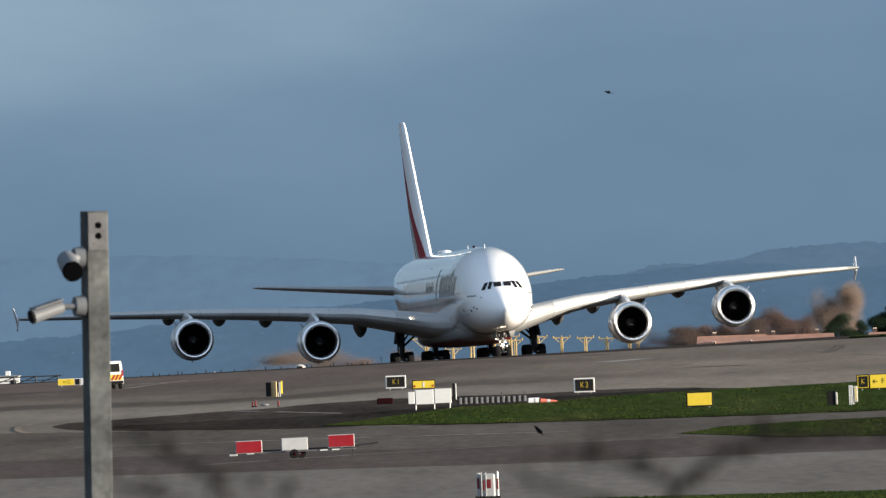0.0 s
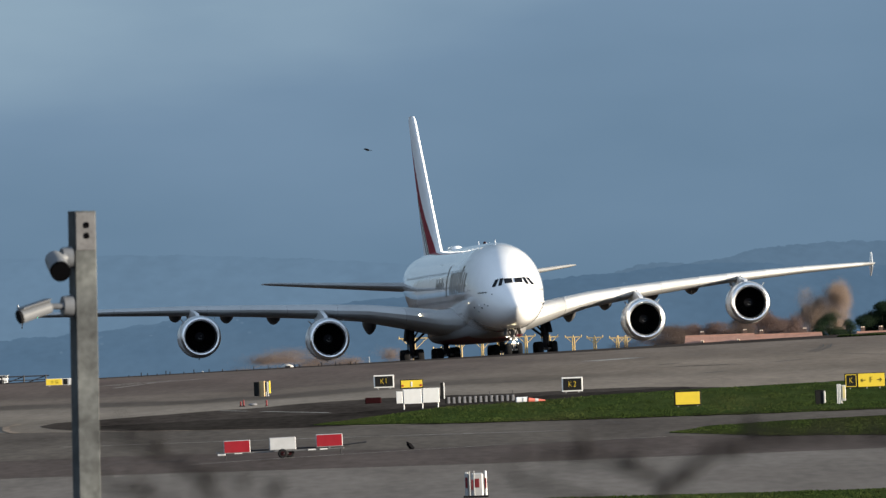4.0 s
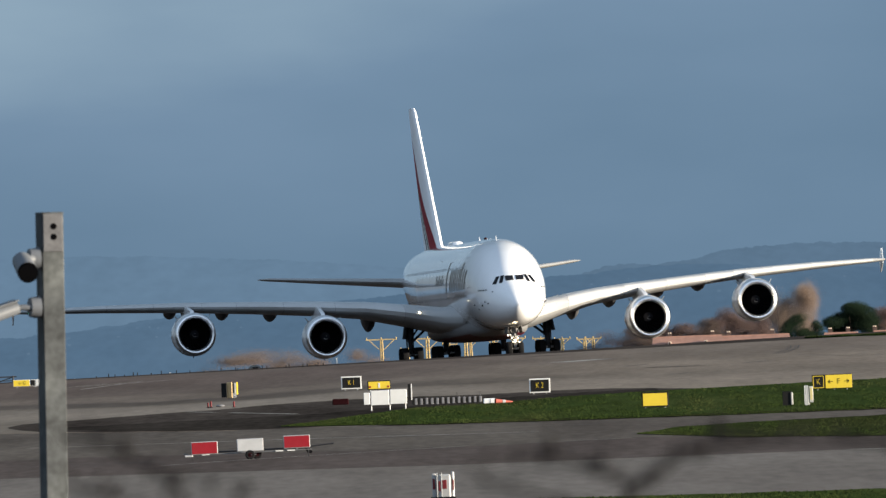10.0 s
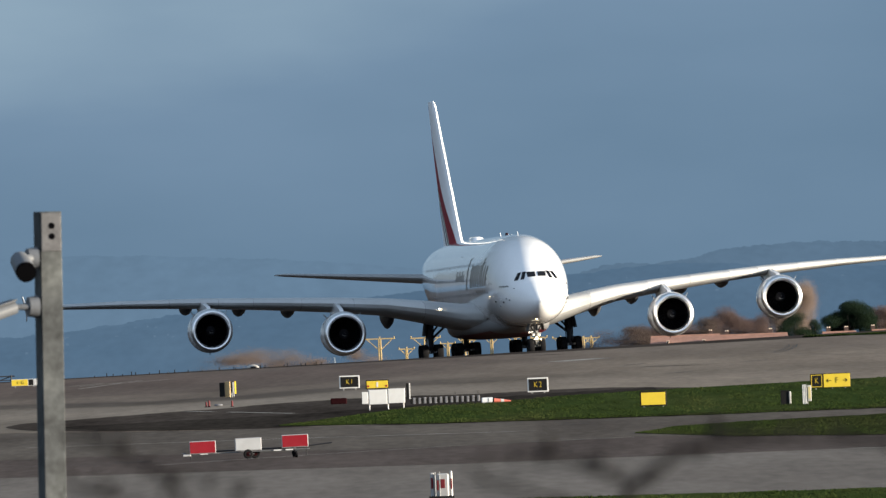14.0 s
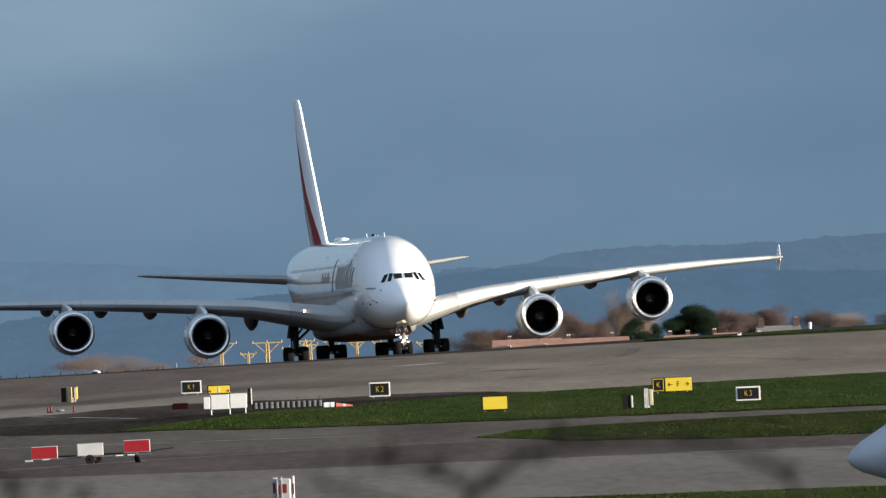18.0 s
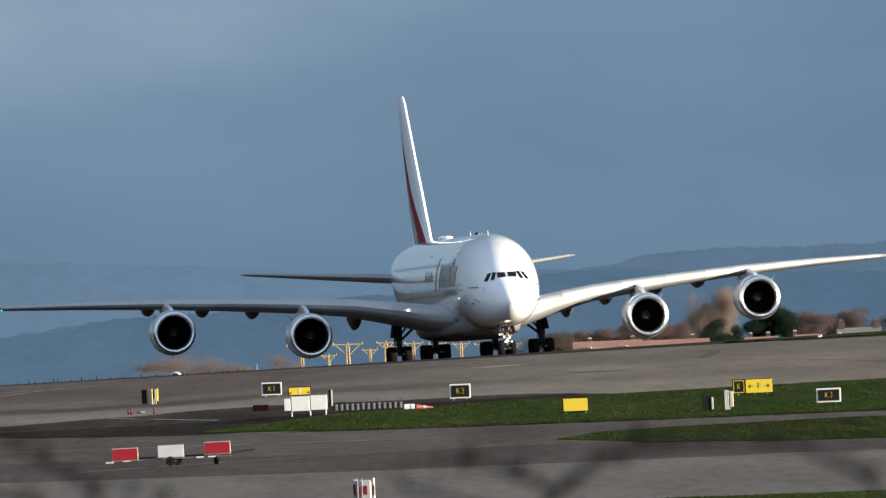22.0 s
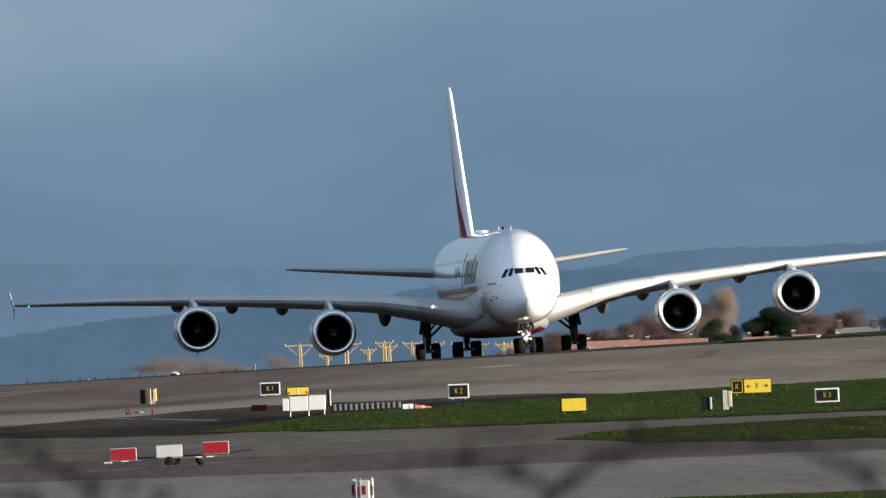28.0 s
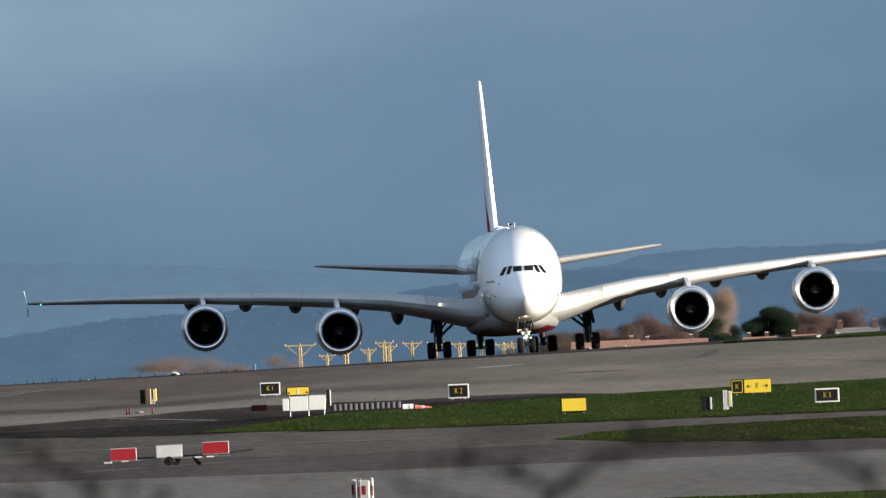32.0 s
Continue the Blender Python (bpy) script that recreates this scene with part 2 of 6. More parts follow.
SIGN_BLACK = surface("sign_black", (0.012, 0.012, 0.012), 0.6, var=0.1, spec=0.08)
SIGN_YELLOW = surface("sign_yellow", (0.62, 0.46, 0.04), 0.45, var=0.05, dirt=(0.5, 0.34, 0.045), dirt_amount=0.3)
SIGN_WHITE = surface("sign_white", (0.6, 0.6, 0.59), 0.5, var=0.06, dirt=(0.6, 0.58, 0.55), dirt_amount=0.4)
SIGN_RED = surface("sign_red", (0.25, 0.008, 0.016), 0.5, var=0.1, dirt=(0.24, 0.02, 0.025), dirt_amount=0.5)
DARK_RED = surface("dark_red", (0.016, 0.003, 0.004), 0.8, var=0.15, spec=0.04)
ORANGE = surface("orange_plastic", (0.36, 0.095, 0.07), 0.5, var=0.1)
STEEL = surface("galvanised_steel", (0.05, 0.054, 0.056), 0.7, 0.1, var=0.55, scale=4, fine=18, bump=0.05, dirt=(0.088, 0.094, 0.092), dirt_amount=0.9)
METAL_GREY = surface("grey_metal", (0.3, 0.31, 0.32), 0.5, 0.4, var=0.15)
METAL_DULL = surface("dull_plate", (0.1, 0.1, 0.105), 0.6, 0.3, var=0.25, scale=9, fine=50)
RUBBER = surface("rubber", (0.012, 0.012, 0.013), 0.85, var=0.2, scale=8, spec=0.06)
CAM_GREY = surface("weathered_plastic", (0.115, 0.122, 0.135), 0.45, var=0.1, scale=8)
WHITE_PLASTIC = surface("white_plastic", (0.75, 0.75, 0.75), 0.35, var=0.05)
BLACK_MATT = surface("matt_black", (0.0025, 0.0025, 0.003), 0.95, var=0.1, spec=0.0)
BLACK_GLASS = surface("black_glass", (0.008, 0.008, 0.01), 0.15, var=0.05, spec=0.25)
DARK_METAL = surface("dark_metal", (0.028, 0.028, 0.032), 0.6, 0.1, var=0.2, spec=0.15)
AIR_WHITE = surface("aircraft_white", (0.82, 0.82, 0.83), 0.2, var=0.03, scale=0.6, fine=6, dirt=(0.68, 0.68, 0.68), dirt_amount=0.4, coat=1.0, coat_rough=0.04)
AIR_RED = surface("aircraft_red", (0.085, 0.007, 0.013), 0.4, var=0.05, coat=0.1)
# light grey belly paint darkened; the shade below the body is in this tone
AIR_BELLY = surface("belly_shade_grey", (0.16, 0.16, 0.165), 0.35, var=0.06, scale=0.6, fine=5, dirt=(0.2, 0.2, 0.2), dirt_amount=0.7, coat=0.1)
CHROME = surface("polished_lip", (0.93, 0.93, 0.94), 0.3, 1.0, var=0.04)
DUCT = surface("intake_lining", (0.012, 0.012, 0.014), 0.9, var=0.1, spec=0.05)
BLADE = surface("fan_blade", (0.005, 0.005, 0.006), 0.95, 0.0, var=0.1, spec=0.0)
GOLD = surface("gold_lettering", (0.13, 0.11, 0.09), 0.45, 0.0, var=0.05)
CABIN_GLASS = surface("cabin_glass", (0.33, 0.34, 0.36), 0.12, var=0.05, spec=0.5)
SWIRL = surface("white_swirl", (0.3, 0.3, 0.3), 0.5, var=0.05)
LAMP_WARM = glow("landing_light", (1.0, 0.82, 0.5), 9.0)
LAMP_WHITE = glow("taxi_light", (1.0, 0.86, 0.62), 2.6)
LAMP_MAIN = glow("main_taxi_light", (1.0, 0.8, 0.5), 14.0)
# fairing grey set near black: the shade under the wing is in the tone
FAIRING = surface("fairing_shade_grey", (0.066, 0.066, 0.0688), 0.45, var=0.1, scale=1.0, fine=5, coat=0.1)
NACELLE = surface("nacelle_paint", (0.74, 0.74, 0.75), 0.18, var=0.04, scale=0.8, fine=6, dirt=(0.6, 0.6, 0.6), dirt_amount=0.5, coat=0.6)
BEACON_RED = glow("beacon_red", (1.0, 0.1, 0.05), 7.0)
SLAT = surface("slat_grey", (0.44, 0.445, 0.45), 0.25, var=0.04, scale=0.7, fine=5, coat=0.3)
ROOT_GREY = surface("wing_root_grey", (0.36, 0.365, 0.37), 0.28, var=0.05, scale=0.7, fine=5, coat=0.2)
WING_GREY = surface("wing_grey", (0.288, 0.293, 0.297), 0.3, var=0.08, scale=0.7, fine=5, dirt=(0.252, 0.252, 0.257), dirt_amount=0.6, coat=0.1)
LAMP_GREEN = glow("green_light", (0.05, 0.9, 0.5), 1.2)

# ---- ground: one sheet to the horizon, with pavements and grass laid on it ----
def ground_sheet():
    xs = sorted({round(s * v, 1) for v in [0, 6, 12, 18, 24, 30, 36, 42, 50, 60, 75, 95, 120, 160, 220, 300, 450, 700, 1100, 1700, 2600] for s in (1, -1)})
    ys = [-400, -100, 0, 100, 200, 300, 350, 400] + list(range(420, 1320, 10)) + list(range(1320, 1740, 30)) + [1800, 1900, 2100, 2500, 3000, 3600, 4200, 4900]
    bm = bmesh.new()
    rows = [[bm.verts.new((x, y, ground_z(x, y))) for x in xs] for y in ys]
    for a, b in zip(rows, rows[1:]):
        for i in range(len(xs) - 1):
            bm.faces.new((a[i], a[i + 1], b[i + 1], b[i]))
    return solo("ground", bm, ASPHALT, Matrix(), "weathered dark asphalt airfield ground rising to a crest", "ground", kind="structure", angle=180)


def strip(name, far, near, material, label, lift=0.006, n=60, rows=8, rough=0.0, kind="structure", category="pavement"):
    """A flat area between a far and a near edge, each a list of (x, y), laid on the ground."""
    def along(line, x):
        for (x0, y0), (x1, y1) in zip(line, line[1:]):
            if x <= x1:
                return y0 + (y1 - y0) * (x - x0) / max(1e-6, x1 - x0)
        return line[-1][1]
    x0, x1 = max(far[0][0], near[0][0]), min(far[-1][0], near[-1][0])
    bm = bmesh.new()
    grid = []
    for j in range(rows + 1):
        row = []
        for i in range(n + 1):
            x = x0 + (x1 - x0) * i / n
            a, b = along(far, x), along(near, x)
            if rough:
                a += rough * noise.noise((x * 0.9, 3.1, lift * 91))
                b += rough * noise.noise((x * 0.9, 7.7, lift * 91))
            if a < b:
                a = b
            y = b + (a - b) * j / rows
            row.append(bm.verts.new((x, y, ground_z(x, y) + lift)))
        grid.append(row)
    for a, b in zip(grid, grid[1:]):
        for i in range(n):
            bm.faces.new((a[i], a[i + 1], b[i + 1], b[i]))
    return solo(name, bm, material, Matrix(), label, category, kind=kind, angle=180)


ground_sheet()
strip("runway", [(-60, 1000), (60, 1000)], [(-60, 700), (-30, 684), (-26.5, 676), (-23, 668), (-17.3, 651), (-14, 643), (-10, 634), (0, 628), (60, 628)], RUNWAY, "worn asphalt runway with pale and dark bands along the crest", 0.004, n=80, rows=36)
strip("soil", [(-24.6, 704), (-24.3, 717), (-20.9, 727), (-16.3, 741), (-13, 746), (-10.6, 757), (-6.6, 762), (-1.8, 757), (2, 750), (7, 751), (10.3, 745), (14, 728)],
      [(-24.6, 703), (-24.3, 697), (-22.9, 680), (-20.7, 666), (-17.3, 651), (-14.2, 643), (-10.6, 635), (-8.4, 636), (0, 640), (14, 640)], SOIL, "dark bare soil beside the grass island", 0.01, n=110, rough=2.6)
strip("soil", [(-22, 688), (-15, 690), (-8, 694), (-2, 712), (4, 732), (12, 737)], [(-22, 682), (-17.3, 655), (-14.2, 645), (-10.6, 637), (-8.4, 638), (0, 642), (12, 642)], SOIL_DARK, "darker soil along the edge of the grass", 0.014, n=110, rough=4.0)
strip("grass", [(-8.6, 644), (-5.3, 674.6), (-2.1, 700), (1.8, 703), (6.6, 719), (11.5, 724.4), (25.2, 728.7), (45, 733)],
      [(-8.6, 643.5), (-1.3, 626), (5.7, 619), (13.8, 614), (21, 612.6), (45, 607)], GRASS, "short green grass island between the taxiways", 0.018, n=120, rough=2.5, category="grass")
strip("grass", [(8.3, 564), (10.5, 581), (14.5, 587.6), (20.4, 592.3), (40, 596)], [(8.3, 563), (12.2, 543), (18.3, 531), (40, 522)], GRASS_DRY, "short green grass strip beside the near taxiway", 0.018, n=90, rough=2.0, category="grass")
strip("grass", [(-8.6, 645), (-1.3, 633), (5.7, 626), (13.8, 620), (21, 618), (45, 612)], [(-8.6, 643), (-1.3, 625.5), (5.7, 618.5), (13.8, 613.5), (21, 612), (45, 606.5)], FRINGE, "dark olive-brown edge of the grass island", 0.026, n=140, rough=2.2, category="grass")
strip("grass", [(8.3, 564), (12.2, 548), (18.3, 537), (40, 528)], [(8.3, 562.5), (12.2, 542.5), (18.3, 530.5), (40, 521.5)], FRINGE, "dark olive-brown edge of the grass strip", 0.026, n=100, rough=1.6, category="grass")
strip("taxiway", [(-40, 645), (-18, 642), (-9, 638), (-1.3, 624), (5.7, 617), (13.8, 612), (21, 610), (40, 605)], [(-40, 512), (-18, 506), (0, 498), (17, 499), (40, 501)], TAXI_BROWN, "brown-grey asphalt taxiway between the grass and the concrete", 0.006, rough=0.6)
strip("taxiway", [(-40, 650), (-26.5, 675), (-23, 667), (-17.3, 650), (-14, 642), (-9, 634), (-1.3, 624), (5.7, 617), (13.8, 612), (21, 610), (40, 605)], [(-40, 562), (-20, 556), (-13.6, 557), (-9.8, 553), (-4.8, 546), (2, 546), (8, 553), (14, 541), (40, 528)], TAXI_GREY, "grey worn asphalt taxiway beside the grass", 0.012, n=90, rough=3.0)
strip("taxiway", [(-40, 512), (-18, 506), (0, 498), (17, 499), (40, 501)], [(-40, 380), (0, 380), (40, 380)], CONCRETE, "pale grey concrete taxiway in the foreground", 0.01)
strip("grass", [(1.9, 422), (7.5, 418), (14.2, 415.6), (40, 410)], [(1.9, 300), (40, 300)], GRASS, "rough grass verge nearest the fence", 0.018, n=120, rough=1.5, category="grass")


strip("verge", [(30, 1010), (34, 1009), (70, 1004)], [(30, 1009), (34, 992), (42, 984), (70, 978)], GRASS, "dark grass verge along the crest", 0.03, rows=6, rough=1.0, category="grass")


def marking(pts, width, material, label, lift=0.022):
    """A painted line or sealed crack on the pavement, a few centimetres to decimetres wide."""
    bm = bmesh.new()
    prev = None
    for (x0, y0), (x1, y1) in zip(pts, pts[1:]):
        n = max(2, int(math.hypot(x1 - x0, y1 - y0) / 1.5))
        for k in range(n + (1 if (x1, y1) == pts[-1] else 0)):
            t = k / n
            x, y = x0 + (x1 - x0) * t, y0 + (y1 - y0) * t
            d = Vector((x1 - x0, y1 - y0)).normalized()
            w = width * (0.7 + 0.6 * abs(noise.noise((x * 0.7, y * 0.3, 2.0))))
            row = [bm.verts.new((x + s * d.y * w / 2, y - s * d.x * w / 2, ground_z(x, y) + lift)) for s in (-1, 1)]
            if prev:
                bm.faces.new((prev[0], prev[1], row[1], row[0]))
            prev = row
    return solo("marking", bm, material, Matrix(), label, "marking", kind="structure", angle=180)


WHITE_LINE = "faded white painted line on the pavement"
for line, w in (([(-15.4, 740.7), (-13.5, 729.2)], 0.5), ([(-12.6, 723.7), (-8.5, 698.7)], 0.5), ([(-26.6, 915), (-24.1, 938), (-20.7, 946.7)], 0.35), ([(-27, 930), (-22.9, 949.7)], 0.3), ([(-30, 925), (-25.5, 945)], 0.3),
                ([(-12.1, 524.3), (-8.6, 532), (-3.3, 540.9), (2.1, 548.7), (8.0, 551.8)], 0.35), ([(6.6, 978), (9.1, 975.5)], 3.0), ([(7.9, 914), (11.6, 921)], 2.2), ([(15.7, 498.8), (20.2, 494.6), (30, 487)], 0.8),
                ([(-20, 598), (-8, 592), (4, 583)], 0.8), ([(13, 845), (17, 838)], 1.6)):
    marking(line, w, PAINT_FADED, WHITE_LINE)
marking([(-26.5, 722), (-26.7, 708), (-25.8, 684.5), (-24.7, 670)], 0.5, ASPHALT_PALE, "pale concrete edge strip curving round the asphalt", 0.024)
marking([(-30, 684), (-26.5, 676), (-23, 667.6), (-20, 659.5), (-17.3, 650.6), (-14, 642.4), (-10.8, 634.6)], 0.5, ASPHALT_PALE, "pale concrete edge strip along the soil", 0.024)
for line, w in (([(23.9, 868), (26.7, 848), (29.3, 837), (32.8, 806), (38, 782)], 0.2), ([(23.3, 885), (24.2, 898), (25.4, 920), (26.2, 945)], 0.11), ([(23.0, 889), (24.1, 905), (25.2, 930), (25.6, 946)], 0.1), ([(14, 800), (15.6, 803)], 0.5), ([(19.5, 838), (21.4, 842)], 0.4),
                ([(5.5, 905), (7.6, 906.5)], 0.35), ([(17.6, 872), (19.9, 874)], 0.4), ([(21.9, 884), (23.4, 886)], 0.3), ([(10.2, 880), (11.6, 881)], 0.3), ([(2.2, 868), (3.6, 869)], 0.3), ([(28.5, 905), (31, 909)], 0.3), ([(15.5, 920), (17.2, 922)], 0.3), ([(12, 860), (13.6, 864)], 0.4), ([(-17, 812), (-15.5, 814)], 0.5), ([(17, 497), (19, 495.5)], 0.5), ([(-3, 585), (-1, 587)], 0.4), ([(5, 600), (7, 602)], 0.4), ([(9, 560), (9.8, 561)], 0.3), ([(-14, 536), (-12.6, 537)], 0.9), ([(1, 940), (3.2, 944)], 0.5)):
    marking(line, w, TAR, "dark tar-sealed crack in the asphalt")


def tufts(name, area, n, seed, tall, label, blades=4):
    """Many small grass tufts over an area given as a function of two random numbers; they grow in uneven clumps."""
    rnd = np.random.default_rng(seed)
    pts = np.array([area(u, v) for u, v in rnd.random((n, 2))])
    lush = np.array([0.35 + 1.3 * (0.5 + 0.5 * noise.noise((x * 0.8, y * 0.06, seed))) for x, y in pts])
    at_ = np.repeat(np.column_stack((pts, [ground_z(x, y) + 0.01 for x, y in pts])), blades, axis=0)
    big = np.repeat(lush, blades) * tall
    m = len(at_)
    turn, high, half = rnd.uniform(0, 6.28, m), big * rnd.uniform(0.4, 1.2, m), big * rnd.uniform(0.2, 0.5, m)
    at_[:, :2] += rnd.uniform(-0.8, 0.8, (m, 2)) * big[:, None]
    out = np.column_stack((np.cos(turn) * half, np.sin(turn) * half, np.zeros(m)))
    tip = at_ + np.column_stack((rnd.uniform(-1, 1, m) * half, rnd.uniform(-1, 1, m) * half, high))
    vs = np.stack((at_ - out, at_ + out, tip), axis=1).reshape(-1, 3)
    me = bpy.data.meshes.new(name)
    me.from_pydata(vs.tolist(), [], np.arange(3 * m).reshape(-1, 3).tolist())
    me.materials.append(TUFT)
    return tagged(new(name, me), label, "grass", kind="stuff")


def between(far, near):
    fx, fy = [p[0] for p in far], [p[1] for p in far]
    nx, ny = [p[0] for p in near], [p[1] for p in near]
    x0, x1 = max(fx[0], nx[0]), min(fx[-1], nx[-1])

    def pick(u, v):
        x = x0 + (x1 - x0) * u
        a, b = np.interp(x, fx, fy), np.interp(x, nx, ny)
        return x, b + (a - b) * v ** 1.5
    return pick


tufts("grass_tufts", between([(-8.6, 644), (-5.3, 674), (-2.1, 700), (6.6, 719), (11.5, 724), (25.2, 728), (32, 730)], [(-8.6, 643), (-1.3, 626), (5.7, 619), (13.8, 614), (21, 612.6), (32, 610)]), 30000, 3, 0.055, "short uneven green grass tufts on the island")
tufts("grass_tufts", between([(8.3, 564), (10.5, 581), (14.5, 587), (20.4, 592), (28, 594)], [(8.3, 563), (12.2, 543), (18.3, 531), (28, 527)]), 13000, 4, 0.045, "short uneven green grass tufts beside the taxiway")
tufts("grass_tufts", between([(1.9, 422), (7.5, 418), (14.2, 415.6), (20, 413)], [(1.9, 395), (20, 385)]), 11000, 5, 0.045, "rough green grass tufts on the near verge")
tufts("grass_tufts", between([(28.5, 1008), (40, 1007), (70, 1004)], [(28.5, 1007.5), (34, 1000), (42, 996), (70, 990)]), 9000, 6, 0.13, "rough grass tufts along the crest")


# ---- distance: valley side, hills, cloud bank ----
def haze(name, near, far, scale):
    """Far distance as a plain glowing backdrop: daylight and the haze of the air are put into its colour, with faint
    woods and fields.
    """
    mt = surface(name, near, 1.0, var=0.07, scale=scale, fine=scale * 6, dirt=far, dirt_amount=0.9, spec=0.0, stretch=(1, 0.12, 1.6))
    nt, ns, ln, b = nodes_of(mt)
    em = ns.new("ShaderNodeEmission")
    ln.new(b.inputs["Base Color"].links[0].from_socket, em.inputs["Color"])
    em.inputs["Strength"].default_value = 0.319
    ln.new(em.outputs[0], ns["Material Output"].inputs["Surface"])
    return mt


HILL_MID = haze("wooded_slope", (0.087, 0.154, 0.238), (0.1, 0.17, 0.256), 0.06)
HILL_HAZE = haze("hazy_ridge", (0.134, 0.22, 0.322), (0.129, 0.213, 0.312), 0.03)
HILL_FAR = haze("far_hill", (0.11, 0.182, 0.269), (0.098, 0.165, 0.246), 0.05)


def hill(name, y, profile, foot, material, label, seed, wobble):
    """A wooded ridge: crest heights (x, z) at the distance y, falling to the valley on both sides."""
    bm = bmesh.new()
    x0, x1 = profile[0][0], profile[-1][0]
    n = 1500
    xs = [x0] + [max(x0, -260) + (min(x1, 260) - max(x0, -260)) * i / (n - 2) for i in range(n - 1)] + [x1]
    rows = []
    for k, (dy, part_) in enumerate(((-260, 0.0), (-190, 0.35), (-110, 0.72), (-40, 0.95), (0, 1.0), (90, 0.9), (220, 0.2))):
        row = []
        for i in range(n + 1):
            x = xs[i]
            z = np.interp(x, [p[0] for p in profile], [p[1] for p in profile])
            w = wobble * (noise.noise((x * 0.02, seed, 0)) + 0.7 * noise.noise((x * 0.09, seed, 3)) + 0.45 * noise.noise((x * 0.23, seed, 7)) + 0.34 * noise.noise((x * 0.6, seed, 8)) + 0.3 * noise.noise((x * 1.4, seed, 5)) * (0.4 + 0.6 * noise.noise((x * 0.11, seed, 2)) ** 2))
            row.append(bm.verts.new((x, y + dy, foot + (z - foot) * part_ + w * part_)))
        rows.append(row)
    for a, b in zip(rows, rows[1:]):
        for i in range(n):
            bm.faces.new((a[i], a[i + 1], b[i + 1], b[i]))
    return solo(name, bm, material, Matrix(), label, "hill", kind="structure", angle=180)


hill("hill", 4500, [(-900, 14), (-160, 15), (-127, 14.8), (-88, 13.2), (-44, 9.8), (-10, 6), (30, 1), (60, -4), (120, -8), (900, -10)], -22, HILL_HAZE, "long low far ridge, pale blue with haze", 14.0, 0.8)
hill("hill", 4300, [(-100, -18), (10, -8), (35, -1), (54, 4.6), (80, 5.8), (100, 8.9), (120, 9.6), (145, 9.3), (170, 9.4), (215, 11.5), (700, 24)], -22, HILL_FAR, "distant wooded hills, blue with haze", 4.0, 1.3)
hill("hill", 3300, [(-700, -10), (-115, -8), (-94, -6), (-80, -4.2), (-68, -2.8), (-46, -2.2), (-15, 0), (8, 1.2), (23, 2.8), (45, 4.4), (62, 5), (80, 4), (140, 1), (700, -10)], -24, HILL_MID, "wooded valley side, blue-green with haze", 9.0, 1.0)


def far_houses():
    """Pale walls of a town scattered over the far slopes."""
    rnd = random.Random(21)
    bm = bmesh.new()
    for y, foot, crest, n, x0, x1 in ((3300, -24, [(-115, -8), (-68, -2.8), (-15, 0), (23, 2.8), (62, 5), (140, 1)], 46, -112, 120), (4300, -22, [(35, -1), (80, 5.8), (120, 9.6), (170, 9.4), (215, 11.5)], 26, 60, 215)):
        for _ in range(n):
            x, k = rnd.uniform(x0, x1), rnd.uniform(0, 1)
            z = np.interp(x, [c[0] for c in crest], [c[1] for c in crest])
            share_ = 0.72 + 0.2 * k
            box(bm, (x, y - 110 + 62 * k - 3, foot + (z - foot) * share_ + 0.3), (rnd.uniform(0.3, 0.8), 2, rnd.uniform(0.25, 0.5)))
    return solo("far_houses", bm, haze("far_walls", (0.118, 0.192, 0.282), (0.1, 0.17, 0.258), 0.6), Matrix(), "pale specks of houses on the far hillside", "houses", kind="stuff")


far_houses()


